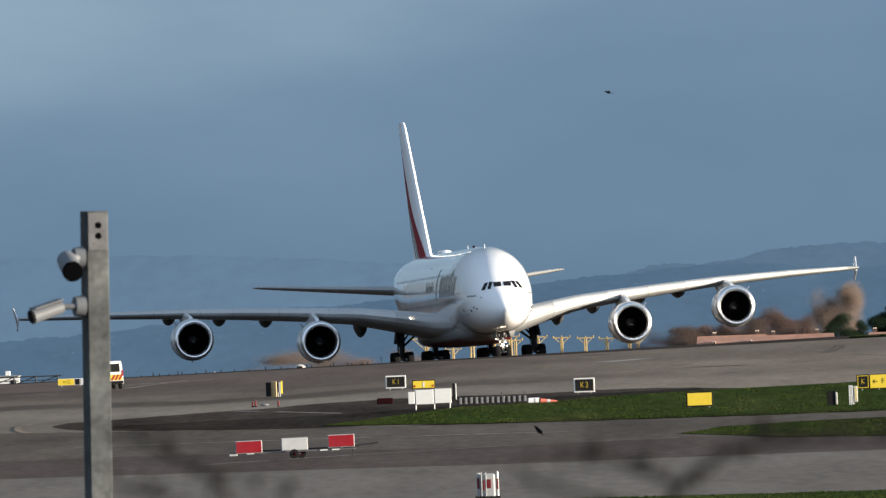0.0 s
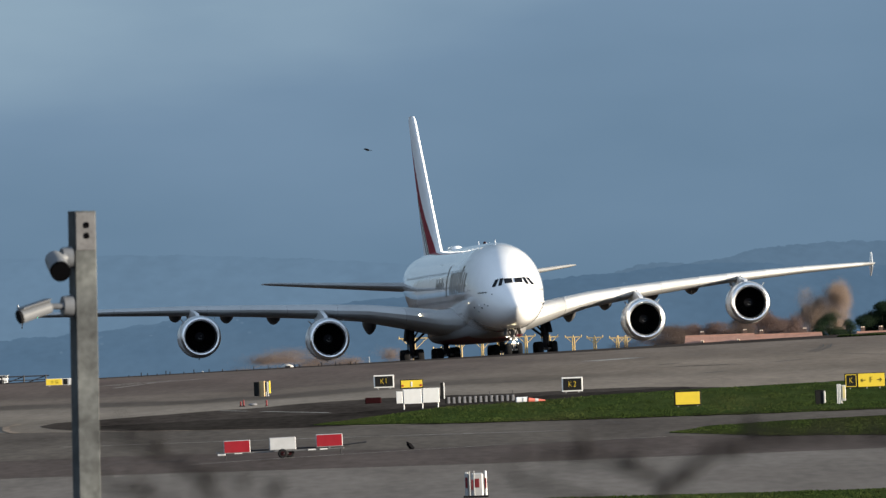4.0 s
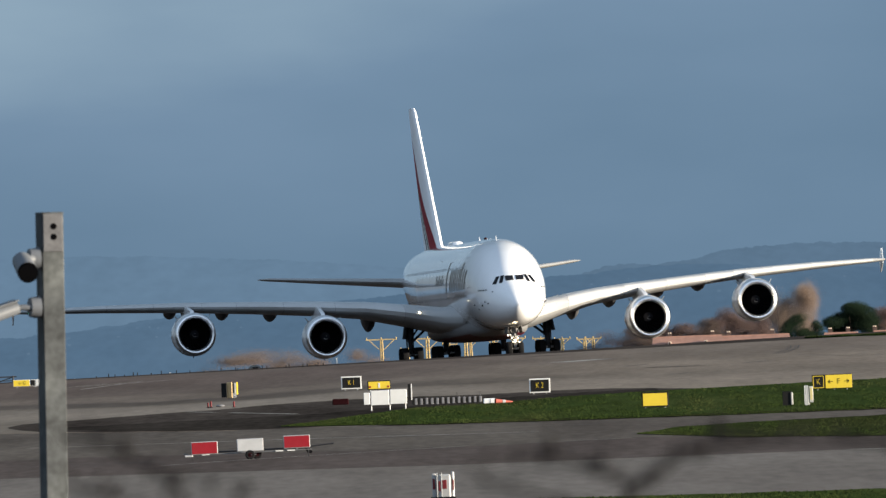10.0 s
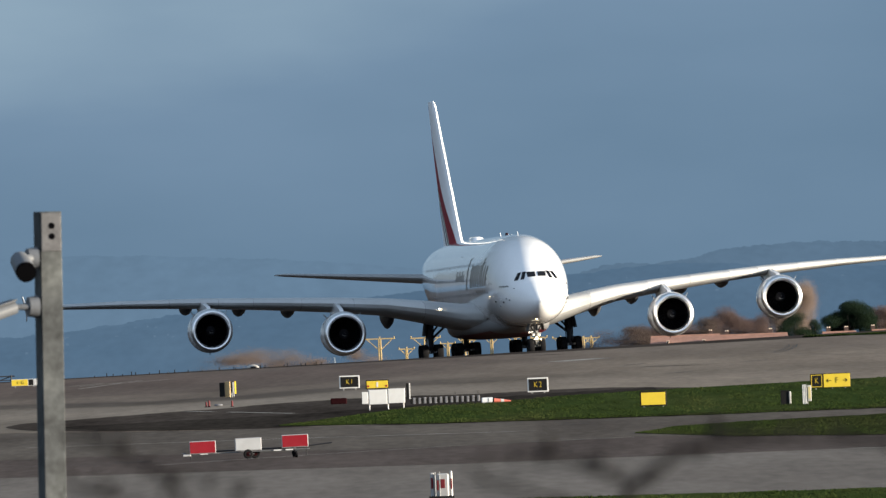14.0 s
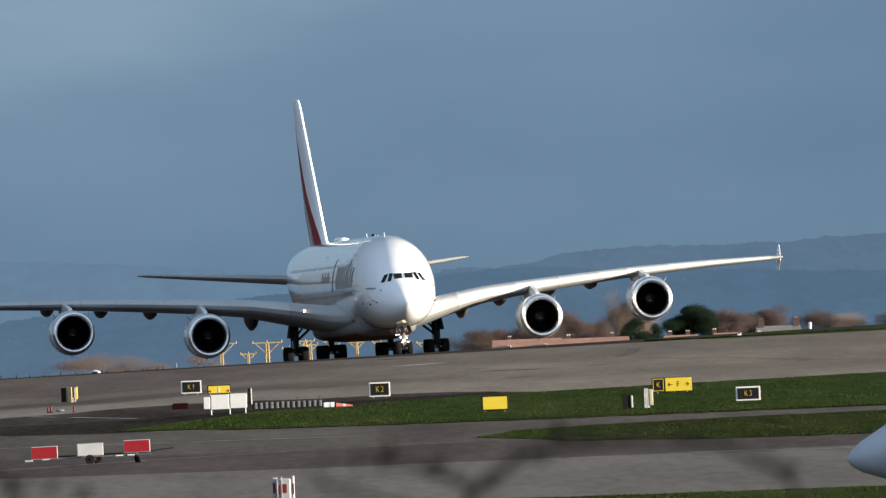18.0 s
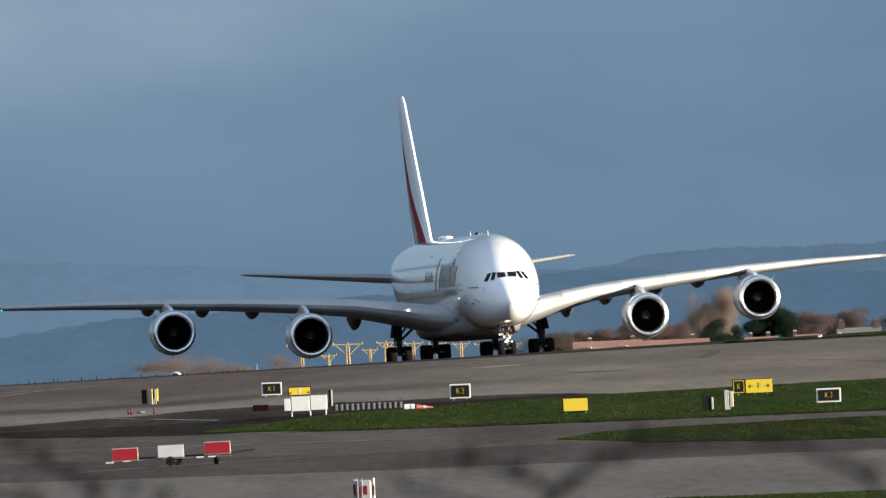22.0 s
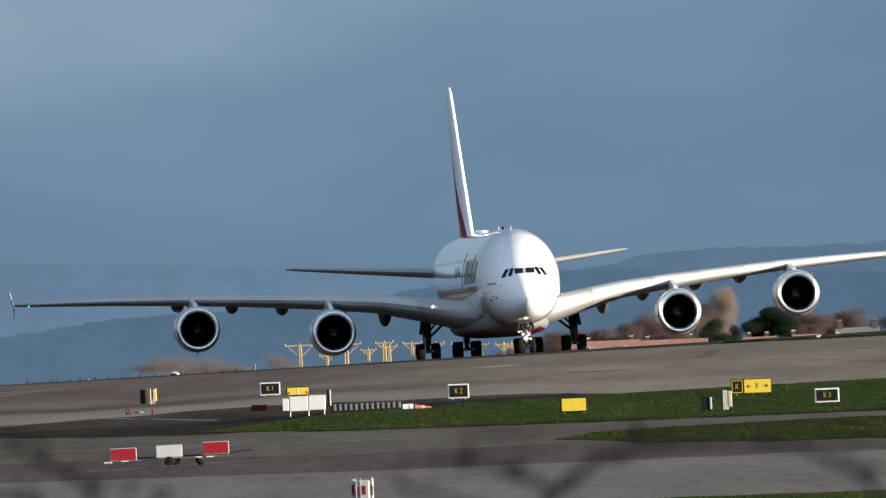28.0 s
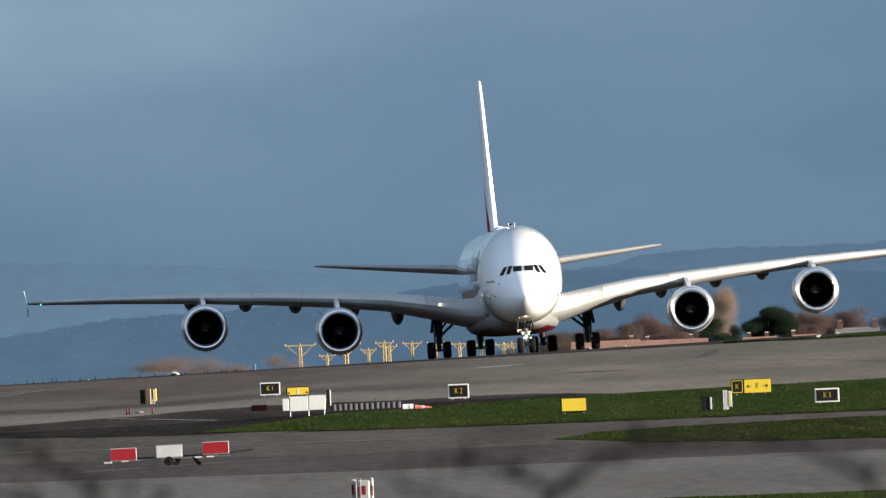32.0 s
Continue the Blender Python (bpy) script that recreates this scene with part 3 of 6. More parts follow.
def cloud_bank():
    bm = bmesh.new()
    q = [(-900, 4880, -60), (900, 4880, -60), (900, 4880, 700), (-900, 4880, 700)]
    bm.faces.new([bm.verts.new(p) for p in q])
    mt = bpy.data.materials.new("cloud_bank")
    nt, ns, ln, b = nodes_of(mt)
    ns.remove(b)
    em = ns.new("ShaderNodeEmission")
    tc, sp = ns.new("ShaderNodeTexCoord"), ns.new("ShaderNodeSeparateXYZ")
    ln.new(tc.outputs["Object"], sp.inputs[0])
    mp = ns.new("ShaderNodeMapping")
    mp.inputs["Scale"].default_value = (0.004, 1, 0.012)
    ln.new(tc.outputs["Object"], mp.inputs[0])
    n1 = ns.new("ShaderNodeTexNoise")
    n1.inputs["Scale"].default_value, n1.inputs["Detail"].default_value, n1.inputs["Roughness"].default_value = 1.3, 5.0, 0.45
    ln.new(mp.outputs[0], n1.inputs["Vector"])
    # brightness grows with height and towards one side
    h = ns.new("ShaderNodeMapRange")
    h.inputs["From Min"].default_value, h.inputs["From Max"].default_value = 0.0, 110.0
    ln.new(sp.outputs["Z"], h.inputs[0])
    s = ns.new("ShaderNodeMapRange")
    s.inputs["From Min"].default_value, s.inputs["From Max"].default_value = 190.0, -190.0
    s.inputs["To Min"].default_value, s.inputs["To Max"].default_value = -0.33, 0.25
    ln.new(sp.outputs["X"], s.inputs[0])
    sx = ns.new("ShaderNodeMath")
    sx.operation = "MULTIPLY"
    ln.new(h.outputs[0], sx.inputs[0])
    ln.new(s.outputs[0], sx.inputs[1])
    a1 = ns.new("ShaderNodeMath")
    a1.operation = "MULTIPLY_ADD"
    a1.inputs[1].default_value, a1.inputs[2].default_value = 0.9, -0.45
    ln.new(n1.outputs["Fac"], a1.inputs[0])
    a2 = ns.new("ShaderNodeMath")
    a2.operation = "MULTIPLY_ADD"
    a2.inputs[1].default_value = 0.55
    ln.new(h.outputs[0], a2.inputs[0])
    ln.new(a1.outputs[0], a2.inputs[2])
    a3 = ns.new("ShaderNodeMath")
    a3.operation = "ADD"
    a3.use_clamp = True
    ln.new(a2.outputs[0], a3.inputs[0])
    ln.new(sx.outputs[0], a3.inputs[1])
    ramp = ns.new("ShaderNodeValToRGB")
    els = ramp.color_ramp.elements
    els[0].position, els[0].color = 0.0, (0.132, 0.22, 0.322, 1)
    els[1].position, els[1].color = 1.0, (0.31, 0.43, 0.53, 1)
    e = els.new(0.45)
    e.color = (0.175, 0.272, 0.388, 1)
    ln.new(a3.outputs[0], ramp.inputs[0])
    ln.new(ramp.outputs[0], em.inputs["Color"])
    em.inputs["Strength"].default_value = 0.319
    ln.new(em.outputs[0], ns["Material Output"].inputs["Surface"])
    return solo("backdrop", bm, mt, Matrix(), "slate-blue bank of cloud behind the hills", "sky", kind="structure")


cloud_bank()

# ---- the airliner: a double-deck four-engined jet; local y runs aft, x to its port side, z up; origin on the ground at the main gear ----
REF = 29.0


def fuselage_ring(y, top, bot, hw, n=48, waist=0.47):
    zc = bot + (top - bot) * waist
    ring = []
    for i in range(n):
        a = 2 * math.pi * i / n
        c, s = math.cos(a), math.sin(a)
        e = 0.93
        x = hw * math.copysign(abs(c) ** e, c)
        z = zc + (top - zc if s > 0 else zc - bot) * math.copysign(abs(s) ** e, s)
        ring.append((x, y - REF, z))
    return ring


FUSE = [(0.0, 4.55, 4.45, 0.06), (0.12, 4.86, 4.1, 0.42), (0.4, 5.22, 3.78, 0.8), (0.9, 5.7, 3.42, 1.25), (1.6, 6.2, 3.1, 1.72), (2.3, 6.66, 2.9, 2.08),
        (3.0, 7.2, 2.76, 2.4), (3.8, 7.82, 2.64, 2.68), (5.0, 8.58, 2.52, 2.98), (6.5, 9.3, 2.42, 3.24), (8.5, 9.98, 2.36, 3.43), (10.5, 10.3, 2.33, 3.53), (13, 10.53, 2.32, 3.57),
        (16, 10.6, 2.32, 3.57), (24, 10.6, 2.32, 3.57), (34, 10.6, 2.32, 3.57), (44, 10.6, 2.34, 3.57), (49, 10.6, 2.75, 3.55), (54, 10.57, 3.7, 3.4), (59, 10.38, 4.95, 2.98),
        (64, 9.95, 6.15, 2.28), (68, 9.4, 7.1, 1.5), (70.5, 8.95, 7.75, 0.85), (71.6, 8.6, 8.1, 0.3)]


def fuse_at(y):
    f = np.array(FUSE)
    return [float(np.interp(y, f[:, 0], f[:, k])) for k in (1, 2, 3)]


def fuse_x(y, z, waist=0.47):
    """Half width of the fuselage at the station y and height z."""
    top, bot, hw = fuse_at(y)
    zc = bot + (top - bot) * waist
    s = min(1.0, abs(z - zc) / (top - zc if z > zc else zc - bot)) ** (1 / 0.93)
    return hw * max(0.0, 1 - s * s) ** (0.5 * 0.93)


def aerofoil(le, te, z0, z1, thick, n=11):
    """Closed section from the leading to the trailing edge as (y, z)."""
    pts = []
    for i in range(n + 1):
        u = 0.5 - 0.5 * math.cos(math.pi * i / n)
        t = thick * 5.0 * (0.2969 * math.sqrt(u) - 0.126 * u - 0.3516 * u * u + 0.2843 * u ** 3 - 0.1015 * u ** 4) * 2
        pts.append((u, t))
    up = [(le + (te - le) * u, z0 + (z1 - z0) * u + 0.5 * t) for u, t in pts]
    lo = [(le + (te - le) * u, z0 + (z1 - z0) * u - 0.5 * t) for u, t in pts[1:-1]][::-1]
    return up + lo


# span, leading edge, trailing edge, height of both, thickness
WING = [(2.6, 17.6, 37.6, 3.75, 3.2, 2.5), (4.2, 19.8, 37.6, 3.85, 3.3, 2.3), (7.0, 22.0, 37.9, 4.48, 3.93, 1.9), (10.5, 24.6, 38.3, 5.12, 4.72, 1.5), (14.9, 27.9, 39.2, 5.55, 5.27, 1.28), (20.0, 31.5, 41.6, 5.96, 5.74, 1.08), (25.7, 35.6, 44.2, 6.36, 6.21, 0.92), (32.8, 40.5, 47.0, 6.69, 6.6, 0.68), (39.0, 44.8, 49.2, 6.87, 6.84, 0.42), (40.3, 46.1, 49.6, 6.9, 6.88, 0.26)]
TAILPLANE = [(0.6, 58.2, 68.2, 7.45, 7.35, 1.1), (3.0, 60.2, 68.8, 7.65, 7.55, 0.85), (9.0, 64.2, 70.2, 8.2, 8.15, 0.55), (14.4, 67.6, 71.4, 8.72, 8.7, 0.3), (15.1, 68.6, 71.6, 8.76, 8.75, 0.14)]
# height, leading edge, trailing edge, thickness
FIN = [(9.6, 50.2, 64.6, 0.95), (10.9, 52.6, 65.0, 0.84), (13.5, 55.3, 66.0, 0.76), (17.5, 59.4, 67.7, 0.62), (22.0, 64.0, 69.5, 0.5), (23.4, 65.4, 70.0, 0.44), (23.85, 66.3, 70.0, 0.3)]


def wing_at(x):
    w = np.array(WING)
    return [float(np.interp(abs(x), w[:, 0], w[:, k])) for k in range(1, 6)]


def surface_loft(table, side):
    bm = bmesh.new()
    loft(bm, [[(side * x, y - REF, z) for y, z in aerofoil(le, te, z0, z1, th)] for x, le, te, z0, z1, th in table])
    return bm


def tail_livery():
    """White fin with a flowing red, white, green and black flag towards its trailing edge."""
    mt = bpy.data.materials.new("fin_livery")
    nt, ns, ln, b = nodes_of(mt)
    tc, sp = ns.new("ShaderNodeTexCoord"), ns.new("ShaderNodeSeparateXYZ")
    ln.new(tc.outputs["Object"], sp.inputs[0])

    def calc(op, a, c, d=None):
        m = ns.new("ShaderNodeMath")
        m.operation = op
        for i, v in enumerate((a, c, d)):
            if v is None:
                continue
            if isinstance(v, (int, float)):
                m.inputs[i].default_value = v
            else:
                ln.new(v, m.inputs[i])
        return m.outputs[0]
    z = sp.outputs["Z"]
    # share of the chord behind the leading edge; the flag's front edge climbs aft and waves
    back = calc("SUBTRACT", sp.outputs["Y"], calc("MULTIPLY_ADD", z, 1.024, 41.44 - REF))
    share_ = calc("DIVIDE", back, calc("MULTIPLY_ADD", z, -0.575, 18.1))
    wave = calc("MULTIPLY", calc("SINE", calc("MULTIPLY", z, 0.9), 0.0), 0.03)
    u = calc("SUBTRACT", share_, calc("ADD", calc("MULTIPLY_ADD", z, 0.079, -0.76), wave))
    ramp = ns.new("ShaderNodeValToRGB")
    ramp.color_ramp.interpolation = "CONSTANT"
    els = ramp.color_ramp.elements
    white = (0.78, 0.78, 0.79, 1)
    els[0].position, els[0].color = 0.0, white
    els[1].position, els[1].color = 0.004, (0.24, 0.012, 0.024, 1)
    for p, c in ((0.4, white), (0.43, (0.02, 0.09, 0.045, 1)), (0.52, white), (0.6, (0.02, 0.02, 0.022, 1)), (0.7, white)):
        els.new(p).color = c
    ln.new(u, ramp.inputs[0])
    ln.new(ramp.outputs[0], b.inputs["Base Color"])
    b.inputs["Roughness"].default_value, b.inputs["Specular IOR Level"].default_value = 0.55, 0.1
    return mt


def blade_mesh():
    bm = bmesh.new()
    prev = None
    for j in range(6):
        r = 0.42 + j * 0.203
        tw = 0.13 + 0.06 * j
        aa = 0.09 * j
        vs = [bm.verts.new((r * math.cos(aa + s * 0.115), 1.45 + s * tw + 0.03 * j, r * math.sin(aa + s * 0.115))) for s in (-1, 1)]
        if prev:
            bm.faces.new((prev[0], prev[1], vs[1], vs[0]))
        prev = vs
    me = finish(bm, "fan_blade")
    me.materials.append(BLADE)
    return me


BLADE_MESH = blade_mesh()


def engine(plane, x, inlet, zc):
    e = thing("engine", pose(x, inlet - REF, zc), "", "")
    e.parent = plane
    tagged(e, "white turbofan with polished intake lip")
    bm = lathe(bmesh.new(), [(0.34, 1.86), (0.7, 1.92), (1.4, 1.97), (2.6, 1.96), (3.6, 1.86), (4.6, 1.67), (5.1, 1.55), (5.1, 1.5), (4.4, 1.52)], 56)
    part("cowl", bm, NACELLE, e)
    bm = lathe(bmesh.new(), [(0.75, 1.4), (0.45, 1.405), (0.22, 1.44), (0.08, 1.5), (0.01, 1.58), (0.0, 1.65), (0.04, 1.73), (0.14, 1.8), (0.34, 1.865)], 64)
    part("intake_lip", bm, CHROME, e, "polished metal intake lip")
    part("lip_seam", lathe(bmesh.new(), [(0.335, 1.866), (0.36, 1.872), (0.375, 1.87)], 56), METAL_DULL, e)
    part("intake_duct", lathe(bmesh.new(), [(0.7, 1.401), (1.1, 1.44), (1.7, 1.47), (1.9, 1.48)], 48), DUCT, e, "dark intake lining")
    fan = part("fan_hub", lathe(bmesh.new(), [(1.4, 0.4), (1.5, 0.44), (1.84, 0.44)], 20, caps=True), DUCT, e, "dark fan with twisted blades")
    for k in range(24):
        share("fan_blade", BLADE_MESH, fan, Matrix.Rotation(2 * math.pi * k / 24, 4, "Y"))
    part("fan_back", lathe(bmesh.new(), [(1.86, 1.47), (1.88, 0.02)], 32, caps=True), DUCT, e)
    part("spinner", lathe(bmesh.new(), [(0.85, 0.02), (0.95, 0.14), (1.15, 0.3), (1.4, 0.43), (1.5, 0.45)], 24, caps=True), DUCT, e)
    bm = bmesh.new()
    prev = None
    for k in range(22):
        a = k * 0.26
        r0 = 0.06 + 0.007 * k
        yy = 0.9 + (r0 - 0.06) * 1.0
        p = [(r * math.cos(a), yy + (r - r0) * 1.2 - 0.025, r * math.sin(a)) for r in (r0, r0 + 0.035)]
        vs = [bm.verts.new(q) for q in p]
        if prev:
            bm.faces.new((prev[0], prev[1], vs[1], vs[0]))
        prev = vs
    part("spinner_swirl", bm, SWIRL, e, "white painted swirl")
    part("exhaust", lathe(bmesh.new(), [(4.4, 1.1), (5.6, 0.95), (6.6, 0.62), (7.4, 0.1)], 28, caps=True), DARK_METAL, e)
    bm = tube(bmesh.new(), (0, 3.0, -1.9), (0, 3.05, -2.12), 0.05, 0.03, 8)
    part("drain_mast", bm, DARK_METAL, e)
    for s in (-1, 1):
        bm = loft(bmesh.new(), [[(s * 1.3, 1.2, 1.35), (s * 1.34, 2.2, 1.36), (s * 1.36, 2.2, 1.4), (s * 1.32, 1.2, 1.39)],
                                [(s * 1.62, 1.75, 1.78), (s * 1.64, 2.25, 1.79), (s * 1.66, 2.25, 1.8), (s * 1.64, 1.75, 1.8)]])
        part("strake", bm, AIR_WHITE, e)
    # pylon up to the wing
    le, _, z0, _, _ = wing_at(x)
    top = z0 - zc + 0.1
    dy = le - inlet
    bm = loft(bmesh.new(), [[(-0.14, 1.6, 1.8), (0.14, 1.6, 1.8), (0.22, 3.0, 1.75), (0.24, 6.6, 0.9), (-0.24, 6.6, 0.9), (-0.22, 3.0, 1.75)],
                            [(-0.18, 2.3, 2.15), (0.18, 2.3, 2.15), (0.22, 4.0, 2.1), (0.24, 8.6, 1.6), (-0.24, 8.6, 1.6), (-0.22, 4.0, 2.1)],
                            [(-0.14, dy - 0.5, top - 0.15), (0.14, dy - 0.5, top - 0.15), (0.24, dy + 0.6, top + 0.05), (0.24, dy + 4.5, top - 0.2), (-0.24, dy + 4.5, top - 0.2), (-0.24, dy + 0.6, top + 0.05)]])
    part("pylon", bm, NACELLE, e, "white pylon")
    # latches along the cowl split and a dark seam round the fan cowl
    part("cowl_seam", lathe(bmesh.new(), [(2.1, 1.972), (2.13, 1.974), (2.16, 1.971)], 48), METAL_DULL, e)
    part("cowl_seam", lathe(bmesh.new(), [(3.5, 1.876), (3.53, 1.877), (3.56, 1.869)], 48), METAL_DULL, e)
    return e


def wheel_mesh(r, w):
    bm = lathe(bmesh.new(), [(-w * 0.3, r * 0.5), (-w * 0.5, r * 0.62), (-w * 0.5, r * 0.86), (-w * 0.38, r * 0.97), (-w * 0.15, r), (w * 0.15, r), (w * 0.38, r * 0.97), (w * 0.5, r * 0.86), (w * 0.5, r * 0.62), (w * 0.3, r * 0.5)], 28, caps=True)
    bmesh.ops.rotate(bm, cent=(0, 0, 0), matrix=Matrix.Rotation(radians(90), 3, "Z"), verts=bm.verts)
    me = finish(bm, "wheel")
    me.materials.append(RUBBER)
    return me


WHEELS = []
BEACON = []


def main_gear(plane, x, y, axles, half, attach, brace_to, name):
    g = thing(name, pose(x, y - REF, 0), "", "")
    g.parent = plane
    tagged(g, "dark landing gear with twin-wheel bogie")
    bm = bmesh.new()
    tube(bm, (0, 0, 0.75), (0, 0, attach), 0.2, 0.24, 16)
    tube(bm, (0, 0, 1.9), (0, 0, attach), 0.29, 0.3, 16)
    part("strut", bm, DARK_METAL, g)
    bm = tube(bmesh.new(), (0, 0.1, 1.75 if attach > 3 else 1.5), brace_to, 0.11, 0.11, 10)
    part("brace", bm, DARK_METAL, g)
    bm = tube(bmesh.new(), (0.25, 0.1, 1.2), (0.38, 0.3, min(attach, 3.4)), 0.05, 0.05, 8)
    tube(bm, (-0.25, 0.1, 1.2), (-0.3, 0.3, min(attach, 3.2)), 0.035, 0.035, 8)
    part("torque_link", bm, DARK_METAL, g)
    if attach > 3:
        inward = -1 if x > 0 else 1
        part("retraction_jack", tube(bmesh.new(), (inward * 0.15, 0.15, 2.3), (inward * 1.2, 0.3, 3.6), 0.09, 0.08, 10), DARK_METAL, g)
        part("drag_stay", tube(bmesh.new(), (0, -0.1, 1.9), (inward * 0.3, -1.3, 3.7), 0.08, 0.08, 10), DARK_METAL, g)
        part("hydraulic_line", tube(bmesh.new(), (-inward * 0.34, 0, 1.0), (-inward * 0.4, 0.05, 3.2), 0.045, 0.045, 8), METAL_DULL, g)
    a0, a1 = axles[0], axles[-1]
    bm = box(bmesh.new(), (0, (a0 + a1) / 2, 0.72), (0.3, a1 - a0 + 0.4, 0.3), 0.06)
    part("bogie_beam", bm, DARK_METAL, g)
    for a in axles:
        part("axle", tube(bmesh.new(), (-half, a, 0.7), (half, a, 0.7), 0.1, 0.1, 10), METAL_GREY, g)
        for s in (-1, 1):
            WHEELS.append((share("wheel", WHEEL_BIG, g, pose(s * half, a, 0.7)), pose(s * half, a, 0.7), 0.7))
    return g


WHEEL_BIG = wheel_mesh(0.7, 0.6)
WHEEL_NOSE = wheel_mesh(0.63, 0.45)


def airliner():
    p = thing("airliner", pose(0, 1150, 0), "white double-deck four-engined airliner with red and gold markings taxiing slowly", "aircraft")
    # body
    bm = loft(bmesh.new(), [fuselage_ring(*r) for r in FUSE])
    part("fuselage", bm, AIR_WHITE, p, angle=60)
    rings = []
    for y, hw, top, bot in ((14.5, 0.4, 3.0, 2.5), (15.8, 1.5, 3.3, 2.2), (18, 2.6, 3.7, 1.9), (21, 3.4, 4.0, 1.66), (25, 3.8, 4.1, 1.55), (32, 3.8, 4.1, 1.55), (38, 3.6, 4.0, 1.65), (42, 2.8, 3.7, 2.0), (45, 1.0, 3.1, 2.4)):
        rings.append([(hw * math.copysign(abs(math.cos(a)) ** 0.6, math.cos(a)), y - REF, (top + bot) / 2 + (top - bot) / 2 * math.copysign(abs(math.sin(a)) ** 0.75, math.sin(a))) for a in [2 * math.pi * i / 36 for i in range(36)]])
    part("belly_fairing", loft(bmesh.new(), rings), AIR_BELLY, p, "grey belly fairing, its tone darkened for shade", angle=60)
    rings = []
    for y, hw, top, bot in ((18, 2.6, 3.7, 1.9), (21, 3.4, 4.0, 1.66), (25, 3.8, 4.1, 1.55), (32, 3.8, 4.1, 1.55), (38, 3.6, 4.0, 1.65), (42, 2.8, 3.7, 2.0)):
        ring = []
        for r in (1.012, 0.985):
            half = [math.pi * (1.18 + 0.64 * i / 20) for i in range(21)]
            ring += [(r * hw * math.copysign(abs(math.cos(a)) ** 0.6, math.cos(a)), y - REF, (top + bot) / 2 - r * (top - bot) / 2 * abs(math.sin(a)) ** 0.75) for a in (half if r > 1 else half[::-1])]
        rings.append(ring)
    part("belly_panel", loft(bmesh.new(), rings), AIR_RED, p, "red painted belly panel", angle=50)
    # cockpit panes: each a slab hugging the nose skin
    def pane(x0, x1, lo0, lo1, hi0, hi1, side):
        def skin(x, z, out):
            ya, yb = 0.3, 12.0
            for _ in range(40):
                m = (ya + yb) / 2
                if fuse_x(m, z) > abs(x) and fuse_at(m)[0] > z:
                    yb = m
                else:
                    ya = m
            return (side * x, yb - REF - out, z + out * 0.6)
        bm = bmesh.new()
        grids = []
        for out in (0.035, -0.08):
            g = []
            for i in range(5):
                u = i / 4
                col = []
                for j in range(4):
                    v = j / 3
                    lo, hi = lo0 + (lo1 - lo0) * u, hi0 + (hi1 - hi0) * u
                    lean = (0.4 if x0 > 1.6 else 0.27) * v if x0 > 0.9 else 0
                    col.append(bm.verts.new(skin(x0 + (x1 - x0) * u - lean, lo + (hi - lo) * v, out)))
                g.append(col)
            grids.append(g)
        a, b = grids
        for i in range(4):
            for j in range(3):
                bm.faces.new((a[i][j], a[i + 1][j], a[i + 1][j + 1], a[i][j + 1]))
        for i in range(4):
            bm.faces.new((a[i][0], b[i][0], b[i + 1][0], a[i + 1][0]))
            bm.faces.new((a[i][3], a[i + 1][3], b[i + 1][3], b[i][3]))
        for j in range(3):
            bm.faces.new((a[0][j], a[0][j + 1], b[0][j + 1], b[0][j]))
            bm.faces.new((a[4][j], b[4][j], b[4][j + 1], a[4][j + 1]))
        part("cockpit_window", bm, BLACK_GLASS, p, "dark cockpit window")
    for side in (-1, 1):
        pane(0.11, 0.82, 6.7, 6.66, 7.1, 7.1, side)
        pane(1.12, 1.42, 6.5, 6.46, 7.14, 7.12, side)
        pane(1.64, 1.95, 6.42, 6.4, 7.1, 7.04, side)
    # wings, tail
    livery = tail_livery()
    for side in (-1, 1):
        part("wing", surface_loft(WING, side), WING_GREY, p, "light grey swept wing", angle=50)
        part("tailplane", surface_loft(TAILPLANE, side), WING_GREY, p, "light grey swept tailplane", angle=50)
        bm = loft(bmesh.new(), [[(side * (40.32 + dx + 0.18 * max(z - 6.75, 0)), yy - REF, z) for yy, dx in ((le, -0.03), (le + 0.5, -0.06), (te, -0.02), (te, 0.02), (le + 0.5, 0.06), (le, 0.03))] for z, le, te in ((5.75, 48.9, 49.5), (6.6, 47.6, 49.7), (6.9, 47.7, 49.8), (8.0, 49.2, 50.0))])
        part("wingtip_fence", bm, AIR_WHITE, p)
        # slat gaps along the leading edge
        for s0 in (7.4, 13.2, 17.5, 21.5, 24.4, 28.5, 32.5):
            le, te, z0, z1, th = wing_at(s0)
            bm = bmesh.new()
            sec = [(y, z) for y, z in aerofoil(le - 0.012, te, z0, z1, th * 1.02)]
            n = 3
            loft(bm, [[(side * (s0 + dx), sec[i][0] - REF, sec[i][1]) for i in list(range(len(sec) - n, len(sec))) + list(range(0, n + 1))] for dx in (-0.008, 0.008)], caps=False, closed=False)
            part("slat_gap", bm, DARK_METAL, p)
        # paler slats wrapped over the upper leading edge; its highlight is partly in their paint
        stops = (2.8, 7.4, 13.2, 17.5, 21.5, 24.4, 28.5, 32.5, 39.0)
        for a0, a1 in zip(stops, stops[1:]):
            bm = bmesh.new()
            rows_ = []
            for xs_ in [a0 + 0.01] + [w[0] for w in WING if a0 + 0.1 < w[0] < a1 - 0.1] + [a1 - 0.01]:
                le, te, z0, z1, th = wing_at(xs_)
                sec = aerofoil(le - 0.01, te, z0 + 0.006, z1, th * 1.012)
                rows_.append([(side * xs_, sec[i][0] - REF, sec[i][1]) for i in (-1, 0, 1, 2, 3)])
            loft(bm, rows_, caps=False, closed=False)
            part("slat" if a0 > 5 else "leading_edge", bm, SLAT if a0 > 5 else ROOT_GREY, p, angle=60)
